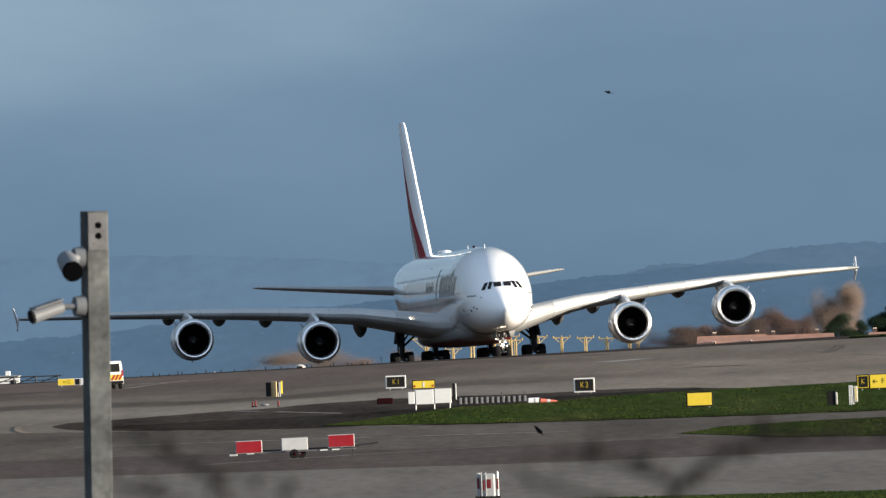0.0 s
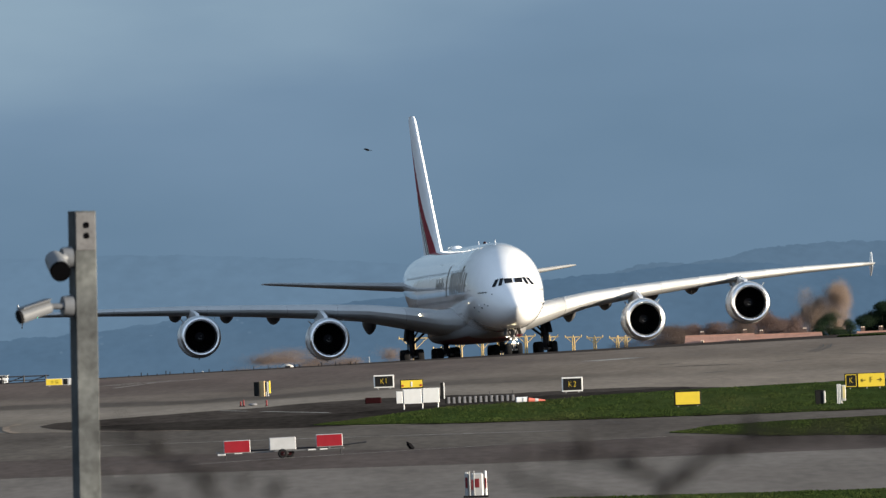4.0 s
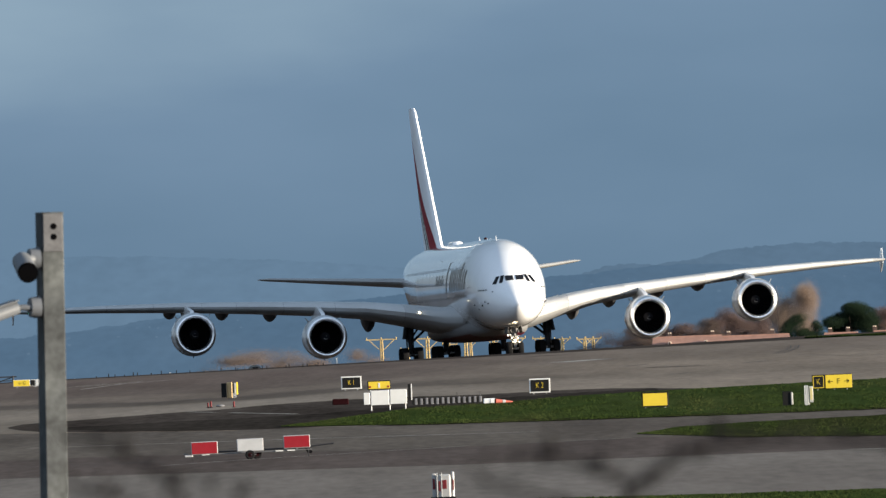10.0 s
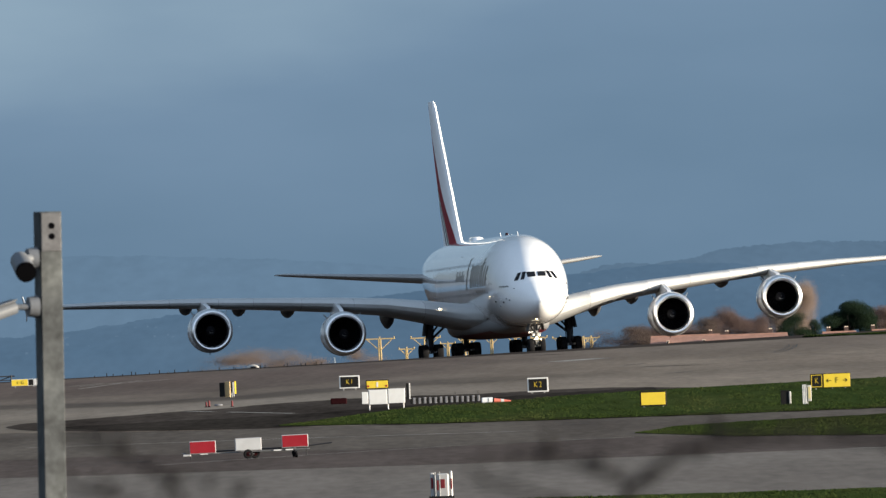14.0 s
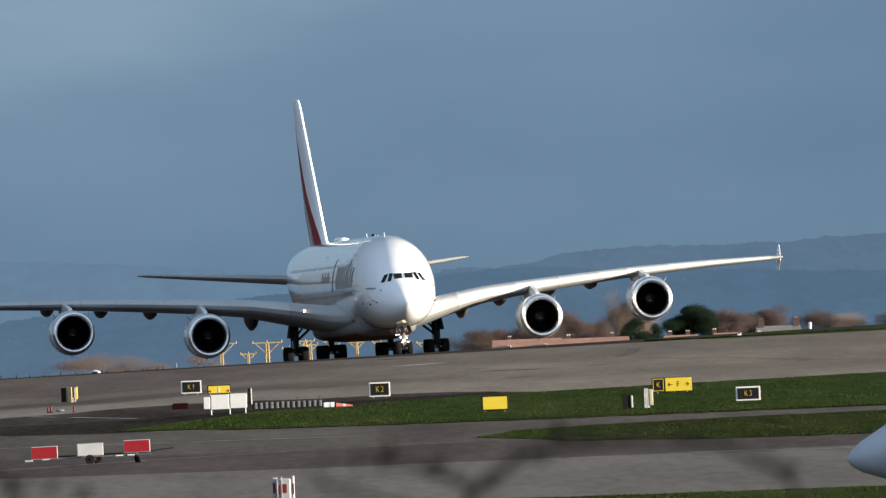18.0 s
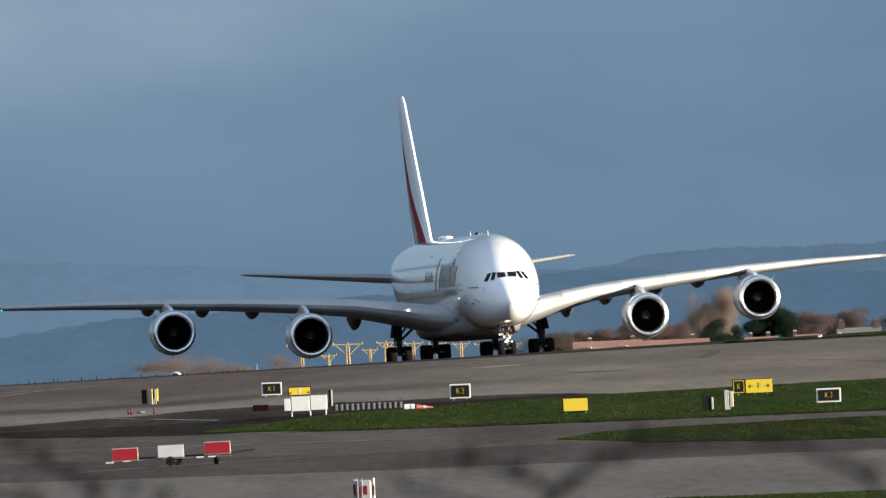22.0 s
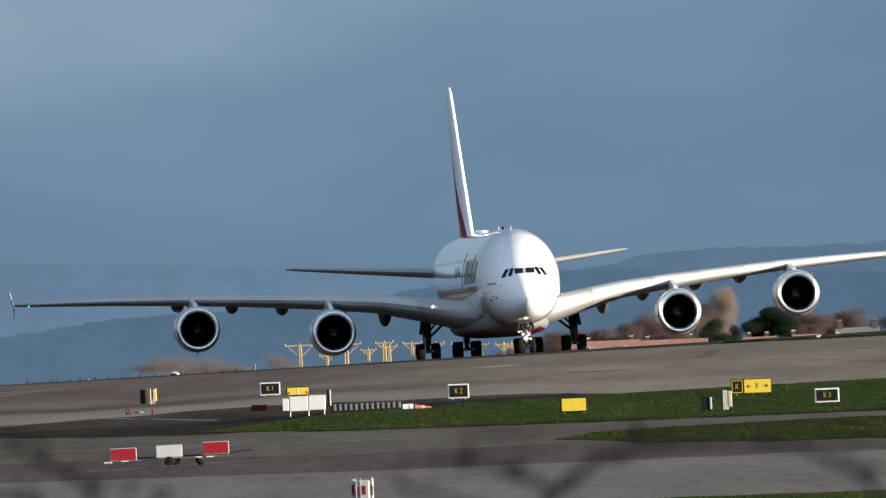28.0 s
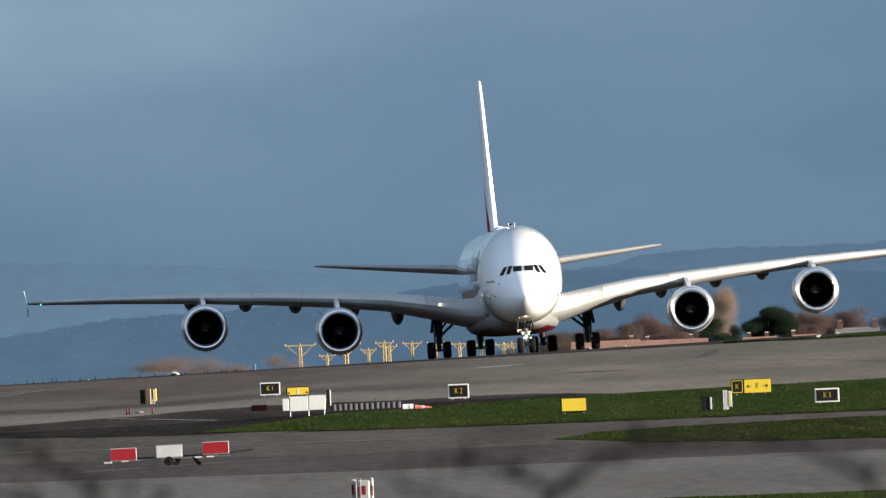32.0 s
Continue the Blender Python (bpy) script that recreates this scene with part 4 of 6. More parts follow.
        for s0, ln_, dz in ((9.35, 7.5, 1.4), (13.0, 7.0, 1.0), (17.8, 7.0, 0.85), (21.95, 6.5, 0.78), (26.5, 5.6, 0.7)):
            le, te, z0, z1, th = wing_at(s0)
            y0 = le + (te - le) * 0.5
            z = z0 + (z1 - z0) * 0.5
            rings = []
            for u, r in ((0, 0.08), (0.1, 0.4), (0.3, 0.85), (0.55, 1.0), (0.8, 0.75), (0.95, 0.3), (1.0, 0.06)):
                yy = y0 + u * ln_
                rings.append([(side * s0 + 0.6 * r * math.cos(a), yy - REF, z - 0.25 + (0.35 if math.sin(a) > 0 else dz) * r * math.sin(a)) for a in [2 * math.pi * i / 16 for i in range(16)]])
            part("flap_fairing", loft(bmesh.new(), rings), FAIRING, p, "canoe-shaped flap fairing")
        le, te, z0, z1, th = wing_at(6.3)
        bm = bmesh.new()
        bmesh.ops.create_icosphere(bm, subdivisions=2, radius=0.065, matrix=Matrix.Translation((side * 6.3, le - REF - 0.08, z0 + 0.15)))
        part("landing_light", bm, LAMP_WARM if side < 0 else WHITE_PLASTIC, p, "lit landing light" if side < 0 else "")
    bm = bmesh.new()
    bmesh.ops.create_icosphere(bm, subdivisions=2, radius=0.055, matrix=Matrix.Translation((-39.2, wing_at(39.2)[0] - REF - 0.05, 6.7)))
    part("navigation_light", bm, LAMP_GREEN, p, "green wingtip light")
    rings = []
    for z, le, te, th in FIN:
        sec = aerofoil(le, te, 0, 0, th)
        up = sec
        rings.append([(w, y - REF, z) for y, w in up])
    part("fin", loft(bmesh.new(), rings), livery, p, "white fin with a flowing red, green and black flag", angle=50)
    # roof fittings
    bm = lathe(bmesh.new(), [(0, 0.2), (0.2, 0.5), (0.8, 0.6), (2.6, 0.62), (3.6, 0.5), (4.0, 0.15)], 24, caps=True)
    for v in bm.verts:
        v.co.z *= 0.6
    part("satellite_dome", bm, AIR_WHITE, p, "", pose(0, 40.0 - REF, 10.55))
    for y, h in ((13.0, 0.26), (24.5, 0.36), (17.0, 0.1), (19.0, 0.12)):
        bm = loft(bmesh.new(), [[(-0.03, y - REF, 10.45), (0.03, y - REF, 10.45), (0.025, y + 0.5 - REF, 10.45), (-0.025, y + 0.5 - REF, 10.45)], [(-0.02, y + 0.3 - REF, 10.56 + h), (0.02, y + 0.3 - REF, 10.56 + h), (0.02, y + 0.5 - REF, 10.56 + h), (-0.02, y + 0.5 - REF, 10.56 + h)]])
        part("aerial", bm, AIR_WHITE, p)
    # red beacon that turns on the roof
    bm = lathe(bmesh.new(), [(-0.14, 0.13), (0.0, 0.135), (0.09, 0.11), (0.12, 0.03)], 18, caps=True)
    for v in bm.verts:
        v.co = Vector((v.co.x, v.co.z, v.co.y))
    at_beacon = pose(0, 20.6 - REF, 10.7)
    beacon = part("beacon", bm, DARK_RED, p, "red turning beacon", at_beacon)
    bm = lathe(bmesh.new(), [(-0.165, 0.02), (-0.16, 0.07), (-0.14, 0.095), (-0.11, 0.095)], 18, caps=True)
    for v in bm.verts:
        v.co = Vector((v.co.x, -v.co.y, v.co.z - 0.02))
    part("beacon_lamp", bm, BEACON_RED, beacon, "glowing red lamp")
    BEACON.append((beacon, at_beacon))
    # cabin windows of both decks and the doors, on both sides
    for side in (-1, 1):
        for z, y0, y1 in ((5.55, 9.5, 60), (8.15, 11.5, 54)):
            bm = bmesh.new()
            y = y0
            while y < y1:
                x = fuse_x(y, z) + 0.012
                vs = [bm.verts.new((side * (fuse_x(y, z + dz) + 0.012), y + dy - REF, z + dz)) for dy, dz in ((-0.09, -0.08), (-0.05, -0.12), (0.05, -0.12), (0.09, -0.08), (0.09, 0.08), (0.05, 0.12), (-0.05, 0.12), (-0.09, 0.08))]
                bm.faces.new(vs)
                y += 0.533
            tagged(part("cabin_windows", bm, CABIN_GLASS, p), kind="stuff")
        for y, z in ((8.3, 5.3), (17.0, 5.3), (12.3, 8.0), (40.0, 5.3), (30.0, 8.0)):
            bm = bmesh.new()
            for dy0, dy1, dz0, dz1 in ((-0.6, -0.55, -1, 1), (0.55, 0.6, -1, 1), (-0.6, 0.6, -1.04, -1), (-0.6, 0.6, 1, 1.04)):
                bm.faces.new([bm.verts.new((side * (fuse_x(y + a, z + c) + 0.015), y + a - REF, z + c)) for a, c in ((dy0, dz0), (dy1, dz0), (dy1, dz1), (dy0, dz1))])
            part("door_outline", bm, METAL_GREY, p)
        # large gold title on the upper flank as plain slanting strokes, tall at its aft end
        def stroke(y0, z0, y1, z1, w):
            bm = bmesh.new()
            n = 6
            cols = [[bm.verts.new((side * (fuse_x(y0 + (y1 - y0) * q / n + a, z0 + (z1 - z0) * q / n) + 0.02), y0 + (y1 - y0) * q / n + a - REF, z0 + (z1 - z0) * q / n)) for q in range(n + 1)] for a in (0, w)]
            for q in range(n):
                bm.faces.new((cols[0][q], cols[1][q], cols[1][q + 1], cols[0][q + 1]))
            part("title_stroke", bm, GOLD, p)
        for y0, z0, z1 in ((22.6, 5.95, 8.75), (20.0, 6.15, 8.1), (18.9, 6.15, 8.05), (17.7, 6.15, 8.05), (16.5, 6.15, 8.1), (15.2, 6.15, 8.05), (13.9, 6.15, 8.05), (12.8, 6.15, 8.6), (11.6, 6.15, 8.0), (10.4, 6.2, 7.9)):
            stroke(y0, z0, y0 - 0.6, z1, 0.46)
        for y0, z0, y1, z1 in ((22.7, 5.95, 20.9, 6.05), (22.4, 7.3, 21.3, 7.4), (22.1, 8.65, 20.6, 8.8), (19.8, 7.9, 17.4, 7.95), (15.2, 6.15, 14.0, 6.2), (14.9, 7.9, 13.9, 7.95), (12.9, 7.95, 11.9, 8.0), (11.6, 6.2, 10.6, 6.25), (11.5, 7.2, 10.7, 7.25), (10.3, 7.8, 9.5, 7.8), (10.2, 6.9, 9.6, 6.7), (10.2, 6.2, 9.4, 6.25)):
            stroke(y0, z0, y1, z1, 0.3)
        for k in range(6):
            stroke(25.0 + k * 0.95, 6.8, 24.8 + k * 0.95, 7.35 + 0.35 * (k % 2), 0.36)
        for k in range(5):
            stroke(10.6 + k * 1.3, 5.62, 10.5 + k * 1.3, 5.85, 0.5)
        bm = bmesh.new()
        for k in range(14):
            y0, z0 = 3.4 + k * 0.13, 5.95
            vs = [bm.verts.new((side * (fuse_x(y0 + a, z) + 0.02), y0 + a - REF - 0.01, z)) for a, z in ((0, z0 - 0.06), (0.065, z0 - 0.06), (0.065, z0 + 0.04 + 0.03 * (k % 2)), (0, z0 + 0.04 + 0.03 * (k % 3)))]
            bm.faces.new(vs)
        part("small_marking", bm, DARK_METAL, p)
        # probes and small hatches round the nose
        for y0, z0, w_, m_ in ((3.0, 4.75, 0.1, DARK_METAL), (3.6, 4.9, 0.12, METAL_GREY), (4.3, 4.6, 0.14, DARK_METAL), (4.9, 4.85, 0.1, WHITE_PLASTIC), (2.6, 5.75, 0.08, DARK_METAL), (5.6, 4.3, 0.16, METAL_GREY), (6.6, 4.7, 0.12, DARK_METAL)):
            x_ = fuse_x(y0, z0)
            part("probe", box(bmesh.new(), (side * (x_ + 0.03), y0 - REF, z0), (0.12, w_, w_), 0.02), m_, p)
        for y0 in (7.6, 8.7):
            bm = bmesh.new()
            bm.faces.new([bm.verts.new((side * (fuse_x(y0 + a, 5.3 + c) + 0.016), y0 + a - REF, 5.3 + c)) for a, c in ((0, -1), (0.05, -1), (0.05, 1), (0, 1))])
            part("door_seam", bm, METAL_DULL, p)
    # engines
    for s in (-1, 1):
        engine(p, s * 14.68, 22.0, 2.8)
        engine(p, s * 25.68, 29.5, 3.8)
    # gear
    for s in (-1, 1):
        main_gear(p, s * 6.23, 29.6, (-0.95, 0.95), 0.66, 4.0, (-s * 1.9, 0.3, 3.35), "wing_gear")
        main_gear(p, s * 2.63, 33.0, (-1.7, 0, 1.7), 0.78, 2.3, (0, 1.2, 2.2), "body_gear")
        bm = box(bmesh.new(), (s * 6.72, 29.4 - REF, 2.75), (0.22, 1.1, 1.15), 0.05, Matrix.Rotation(radians(-s * 10), 4, "Y"))
        part("gear_door", bm, DARK_METAL, p)
    g = thing("nose_gear", pose(0, 5.1 - REF, 0), "", "")
    g.parent = p
    tagged(g, "twin-wheel nose gear with lit taxi lights")
    bm = tube(bmesh.new(), (0, 0, 0.63), (0, 0.1, 3.0), 0.15, 0.19, 14)
    part("strut", bm, METAL_DULL, g, "dull grey strut")
    part("brace", tube(bmesh.new(), (0, 0.05, 1.7), (0, 1.6, 2.7), 0.09, 0.09, 8), METAL_GREY, g)
    part("axle", tube(bmesh.new(), (-0.5, 0, 0.63), (0.5, 0, 0.63), 0.09, 0.09, 8), METAL_GREY, g)
    for s in (-1, 1):
        WHEELS.append((share("wheel", WHEEL_NOSE, g, pose(s * 0.5, 0, 0.63)), pose(s * 0.5, 0, 0.63), 0.63))
        part("gear_door", box(bmesh.new(), (s * 0.62, 0.3, 2.35), (0.05, 2.0, 0.7), 0.015, Matrix.Rotation(radians(-s * 12), 4, "Y")), FAIRING, g)
        part("torque_link", tube(bmesh.new(), (s * 0.05, -0.2, 0.75), (s * 0.1, -0.45, 1.1), 0.05, 0.04, 8), METAL_GREY, g)
        part("side_stay", tube(bmesh.new(), (s * 0.12, 0.05, 1.75), (s * 0.62, 0.3, 2.75), 0.06, 0.05, 8), DARK_METAL, g)
        part("steering_jack", tube(bmesh.new(), (s * 0.1, -0.16, 1.7), (s * 0.42, -0.1, 1.75), 0.07, 0.07, 10), METAL_GREY, g)
    for lx, lz, lr in ((0.0, 1.32, 0.085), (-0.27, 1.6, 0.045), (0.25, 1.56, 0.045), (-0.2, 1.2, 0.025), (0.38, 1.2, 0.035), (0.1, 1.02, 0.025), (-0.62, 1.85, 0.04)):
        lamp = part("taxi_light", tube(bmesh.new(), (lx, -0.2, lz), (lx, -0.36, lz), lr, lr * 1.1, 16), LAMP_MAIN if lr > 0.08 else LAMP_WHITE, g, "lit taxi light")
        part("lamp_bracket", tube(bmesh.new(), (lx, -0.2, lz), (lx * 0.4, 0.0, lz + 0.05), 0.03, 0.03, 6), METAL_GREY, lamp)
    return p


AIRLINER = airliner()

# ---- signs and boards on the airfield ----
def stand(x, y, turn=0.0):
    return pose(x, y, ground_z(x, y), 0, 0, turn)


def board(parent, cx, cz, w, h, frame_mat, face_mat, depth=0.16, rim=0.06, label=""):
    """A framed panel that faces the camera side of its thing."""
    part("frame", box(bmesh.new(), (cx, 0, cz), (w, depth, h), 0.012), frame_mat, parent)
    part("panel", box(bmesh.new(), (cx, -depth / 2 - 0.004, cz), (w - 2 * rim, 0.02, h - 2 * rim), 0.004), face_mat, parent, label)


def feet(parent, xs, top, r=0.035):
    for x in xs:
        part("foot", tube(bmesh.new(), (x, 0, -0.05), (x, 0, top), r, r, 8), METAL_GREY, parent)


def taxiway_sign(x, y, w, h, lift, text):
    s = thing("taxiway_sign", stand(x, y), "black taxiway sign with yellow letters in a white frame", "sign", "taxiway signs")
    board(s, 0, lift + h / 2, w, h, SIGN_WHITE, SIGN_BLACK, rim=0.075, label="black panel")
    feet(s, (-w * 0.3, w * 0.3), lift + 0.03)
    words(text, h * 0.53, SIGN_YELLOW, s, pose(0, -0.105, lift + h / 2, 90))
    return s


taxiway_sign(-6.28, 811.7, 1.30, 0.82, 0.10, "K1")
taxiway_sign(5.26, 737.9, 1.22, 0.84, 0.08, "K2")
taxiway_sign(23.31, 643.7, 1.24, 0.72, 0.05, "K3")

s = thing("direction_sign", stand(20.87, 690.4), "yellow and black direction sign with arrows on the grass", "sign")
board(s, -0.75, 0.47, 0.7, 0.78, SIGN_BLACK, SIGN_BLACK, label="black panel with a yellow border")
bm = bmesh.new()
for cx_, cz_, sx_, sz_ in ((-0.75, 0.79, 0.56, 0.03), (-0.75, 0.15, 0.56, 0.03), (-1.03, 0.47, 0.03, 0.67), (-0.47, 0.47, 0.03, 0.67)):
    box(bm, (cx_, -0.1, cz_), (sx_, 0.012, sz_))
part("border", bm, SIGN_YELLOW, s)
words("K", 0.42, SIGN_YELLOW, s, pose(-0.75, -0.105, 0.47, 90))
board(s, 0.36, 0.47, 1.5, 0.78, SIGN_BLACK, SIGN_YELLOW, rim=0.03, label="yellow panel")
words("F", 0.42, SIGN_BLACK, s, pose(0.36, -0.105, 0.47, 90))
for d in (-1, 1):
    bm = box(bmesh.new(), (0.36 + d * 0.44, -0.1, 0.47), (0.24, 0.012, 0.03))
    for q in (-1, 1):
        box(bm, (0.36 + d * 0.51, -0.1, 0.47 + q * 0.045), (0.13, 0.012, 0.03), rot=Matrix.Rotation(radians(d * q * 40), 4, "Y"))
    part("arrow", bm, SIGN_BLACK, s)
feet(s, (-0.8, 0.1, 0.8), 0.12)

s = thing("blank_sign", stand(10.54, 650.9), "plain yellow board in a black frame on the grass", "sign")
board(s, 0, 0.45, 1.38, 0.78, SIGN_BLACK, SIGN_YELLOW, rim=0.07, label="yellow panel")
feet(s, (-0.5, 0.5), 0.1)

s = thing("distant_sign", stand(-31.8, 952), "yellow direction sign with an arrow near the crest", "sign")
board(s, -0.35, 0.34, 1.25, 0.5, SIGN_WHITE, SIGN_YELLOW, rim=0.02, label="yellow panel")
words("\u2190G", 0.36, SIGN_BLACK, s, pose(-0.3, -0.105, 0.34, 90))
board(s, 0.5, 0.34, 0.4, 0.5, SIGN_WHITE, SIGN_BLACK, rim=0.03)
board(s, 0.86, 0.34, 0.28, 0.5, SIGN_WHITE, SIGN_WHITE, rim=0.03)
feet(s, (-0.7, 0.7), 0.12)

# a pair of boards seen nearly edge-on
s = thing("angled_sign", stand(-14.05, 810), "pair of boards with tan and yellow faces, set at an angle", "sign")
for dx, w_, m_, z0, z1 in ((-0.36, 0.36, SIGN_BLACK, 0.05, 0.95), (-0.02, 0.34, None, 0.0, 1.0), (0.2, 0.12, SIGN_BLACK, 0.25, 0.95), (0.33, 0.11, METAL_GREY, 0.15, 0.95), (0.46, 0.1, SIGN_YELLOW, 0.2, 1.0)):
    mm = m_ or surface("tan_board", (0.5, 0.35, 0.18), 0.5, var=0.08)
    part("panel", box(bmesh.new(), (dx, 0.3 * dx, (z0 + z1) / 2), (w_, 0.1, z1 - z0), 0.01, Matrix.Rotation(radians(-18 if dx < 0 else 12), 4, "Z")), mm, s)
feet(s, (0.12, 0.24, 0.36), 0.3)

# white barrier boards with a yellow board behind
s = thing("barrier_board", stand(-3.55, 696.5), "three white barrier panels on thin legs", "barrier")
for k, (x0, x1) in enumerate(((-1.2, -0.83), (-0.8, 0.22), (0.25, 1.2))):
    part("panel", box(bmesh.new(), ((x0 + x1) / 2, 0, 0.68 + 0.03 * k), (x1 - x0 - 0.03, 0.06, 0.8 if k else 0.66), 0.015), SIGN_WHITE, s)
for x in (-0.78, 0.24, 1.1):
    part("leg", tube(bmesh.new(), (x, 0.06, -0.02), (x, 0.06, 1.06), 0.03, 0.035, 8), SIGN_WHITE, s)
    part("foot", box(bmesh.new(), (x, 0, 0.02), (0.08, 0.5, 0.05), 0.01), METAL_GREY, s)
s = thing("work_sign", stand(-4.31, 777), "yellow board with red squares behind the white barrier", "sign")
board(s, 0, 0.62, 1.42, 0.56, SIGN_BLACK, SIGN_YELLOW, rim=0.06, label="yellow panel")
for dx in (0.0,):
    part("white_square", box(bmesh.new(), (dx, -0.1, 0.6), (0.1, 0.012, 0.3)), SIGN_WHITE, s)
for dx in (-0.56, 0.56):
    part("red_square", box(bmesh.new(), (dx, -0.1, 0.52), (0.12, 0.012, 0.12)), SIGN_RED, s)
feet(s, (-0.55, 0.55), 0.5)
s = thing("marker_post", stand(-2.32, 741.3), "slim dark post with a pale edge", "post")
part("post", box(bmesh.new(), (-0.04, 0, 0.48), (0.16, 0.1, 0.96), 0.01), SIGN_BLACK, s)
part("edge", box(bmesh.new(), (0.085, 0, 0.48), (0.06, 0.11, 0.96), 0.01), SIGN_WHITE, s)

# low row of kerb blocks
PALE_BLOCK = surface("grey_block", (0.32, 0.32, 0.33), 0.7, var=0.15)
KERB_GREY = surface("kerb_grey", (0.17, 0.17, 0.18), 0.7, var=0.2, scale=5)
s = thing("kerb_barrier", stand(-0.09, 714.6), "low row of alternate dark and pale barrier blocks", "barrier")
for k in range(26):
    x = -1.97 + k * 0.1515
    part("block", box(bmesh.new(), (x, 0, 0.17 + 0.01 * (k % 3)), (0.14, 0.3, 0.36 if k % 2 else 0.3), 0.02), (SIGN_BLACK if k % 2 == 0 else KERB_GREY), s)
for x in (0.2, 1.5):
    part("stake", tube(bmesh.new(), (x + 0.3, 0, 0.3), (x + 0.3, 0, 0.62), 0.03, 0.02, 6), DARK_METAL, s)
s = thing("white_block", stand(2.2, 704.1), "white plastic barrier block on the grass", "barrier")
part("body", box(bmesh.new(), (0, 0, 0.15), (0.69, 0.4, 0.3), 0.05), WHITE_PLASTIC, s)
part("groove", box(bmesh.new(), (0.05, -0.2, 0.15), (0.04, 0.02, 0.24)), METAL_GREY, s)
s = thing("fallen_cone", pose(2.5, 702.8, ground_z(2.5, 702.8) + 0.15, 0, 94, 12), "orange traffic cone lying on its side", "cone")
part("cone", tube(bmesh.new(), (0, 0, 0.03), (0, 0, 1.0), 0.13, 0.04, 20), ORANGE, s)
part("base", box(bmesh.new(), (0, 0, 0.015), (0.3, 0.3, 0.03), 0.01), DARK_RED, s)
part("band", tube(bmesh.new(), (0, 0, 0.42), (0, 0, 0.6), 0.102, 0.086, 20), PALE_BLOCK, s, "pale reflective band")
s = thing("red_block", stand(-6.36, 735.8), "dark red plastic barrier block", "barrier")
part("body", box(bmesh.new(), (0, 0, 0.18), (0.94, 0.4, 0.36), 0.04), DARK_RED, s)
part("foot", box(bmesh.new(), (0.2, 0, 0.01), (0.2, 0.5, 0.03)), DARK_RED, s)
BOLLARD_RED = surface("bollard_red", (0.11, 0.008, 0.012), 0.6, var=0.12)
for x, y, hh in ((-14.47, 757.3, 0.32), (-14.30, 757.3, 0.4), (-12.85, 752.9, 0.36)):
    s = thing("red_bollard", stand(x, y), "short red marker bollard", "bollard", "red bollards")
    part("tube", tube(bmesh.new(), (0, 0, 0), (0, 0, hh), 0.06, 0.05, 12), BOLLARD_RED, s)
    part("base", box(bmesh.new(), (0, 0, 0.02), (0.2, 0.2, 0.04), 0.01), RUBBER, s)
s = thing("sandbag", stand(-13.74, 757), "small pale sandbag between red bollards", "sandbag")
bm = bmesh.new()
bmesh.ops.create_icosphere(bm, subdivisions=2, radius=1.0, matrix=Matrix.Translation((0, 0, 0.1)) @ Matrix.Diagonal((0.28, 0.14, 0.08, 1)))
part("sack", bm, KERB_GREY, s)

# equipment boxes
WEATHERED_WHITE = surface("weathered_white", (0.4, 0.4, 0.385), 0.6, var=0.15, scale=4, dirt=(0.25, 0.24, 0.22), dirt_amount=0.7)
s = thing("equipment_box", stand(17.02, 637.7), "black equipment box with a white side", "box")
part("body", box(bmesh.new(), (-0.06, 0, 0.35), (0.42, 0.4, 0.7), 0.02), SIGN_BLACK, s)
part("side", box(bmesh.new(), (0.2, -0.02, 0.36), (0.1, 0.44, 0.62), 0.02), WEATHERED_WHITE, s)
part("lid", box(bmesh.new(), (-0.04, 0, 0.715), (0.5, 0.44, 0.03), 0.01), SIGN_BLACK, s)
s = thing("equipment_cabinet", stand(18.03, 636.2), "narrow white cabinet with a yellow label", "cabinet")
part("body", box(bmesh.new(), (-0.12, 0, 0.5), (0.2, 0.3, 1.0), 0.02), WEATHERED_WHITE, s)
for dx_ in (-0.2, -0.12, -0.04):
    part("rib", box(bmesh.new(), (dx_, -0.16, 0.5), (0.03, 0.03, 0.98), 0.006), SIGN_WHITE, s)
part("door", box(bmesh.new(), (0.12, -0.04, 0.55), (0.2, 0.26, 0.8), 0.02), WEATHERED_WHITE, s)
part("label_plate", box(bmesh.new(), (0.13, -0.18, 0.58), (0.13, 0.012, 0.6)), surface("faded_label", (0.5, 0.42, 0.2), 0.6), s)
feet(s, (-0.2, 0.02), 0.2, 0.025)

BEAM_GREY = surface("trailer_beam", (0.13, 0.13, 0.135), 0.6, 0.2, var=0.25, scale=4)
# white lowered: the shade the trailer stands in is part of its tone
TRAILER_WHITE = surface("shaded_white_board", (0.44, 0.44, 0.44), 0.6, var=0.12, scale=2)
# trailer with red and white boards
s = thing("marker_trailer", pose(-8.46, 533.4, 0, 0, -0.8, 0), "low trailer carrying two red boards and one white board", "trailer")
for cx_, m_, dz in ((-1.95, SIGN_RED, 0.06), (-0.02, TRAILER_WHITE, 0.09), (1.95, SIGN_RED, 0.13)):
    b_ = part("board", box(bmesh.new(), (cx_, 0, 0.52 + dz), (1.12, 0.08, 0.54), 0.015), PALE_BLOCK, s)
    part("panel", box(bmesh.new(), (cx_, -0.045, 0.52 + dz), (1.06, 0.02, 0.48), 0.004), m_, b_, "red panel" if m_ is SIGN_RED else "white panel")
    part("bracket", box(bmesh.new(), (cx_, 0.06, 0.28 + dz), (0.08, 0.06, 0.16)), METAL_GREY, s)
part("beam", box(bmesh.new(), (0.1, 0.05, 0.3), (4.9, 0.08, 0.05), 0.01), BEAM_GREY, s)
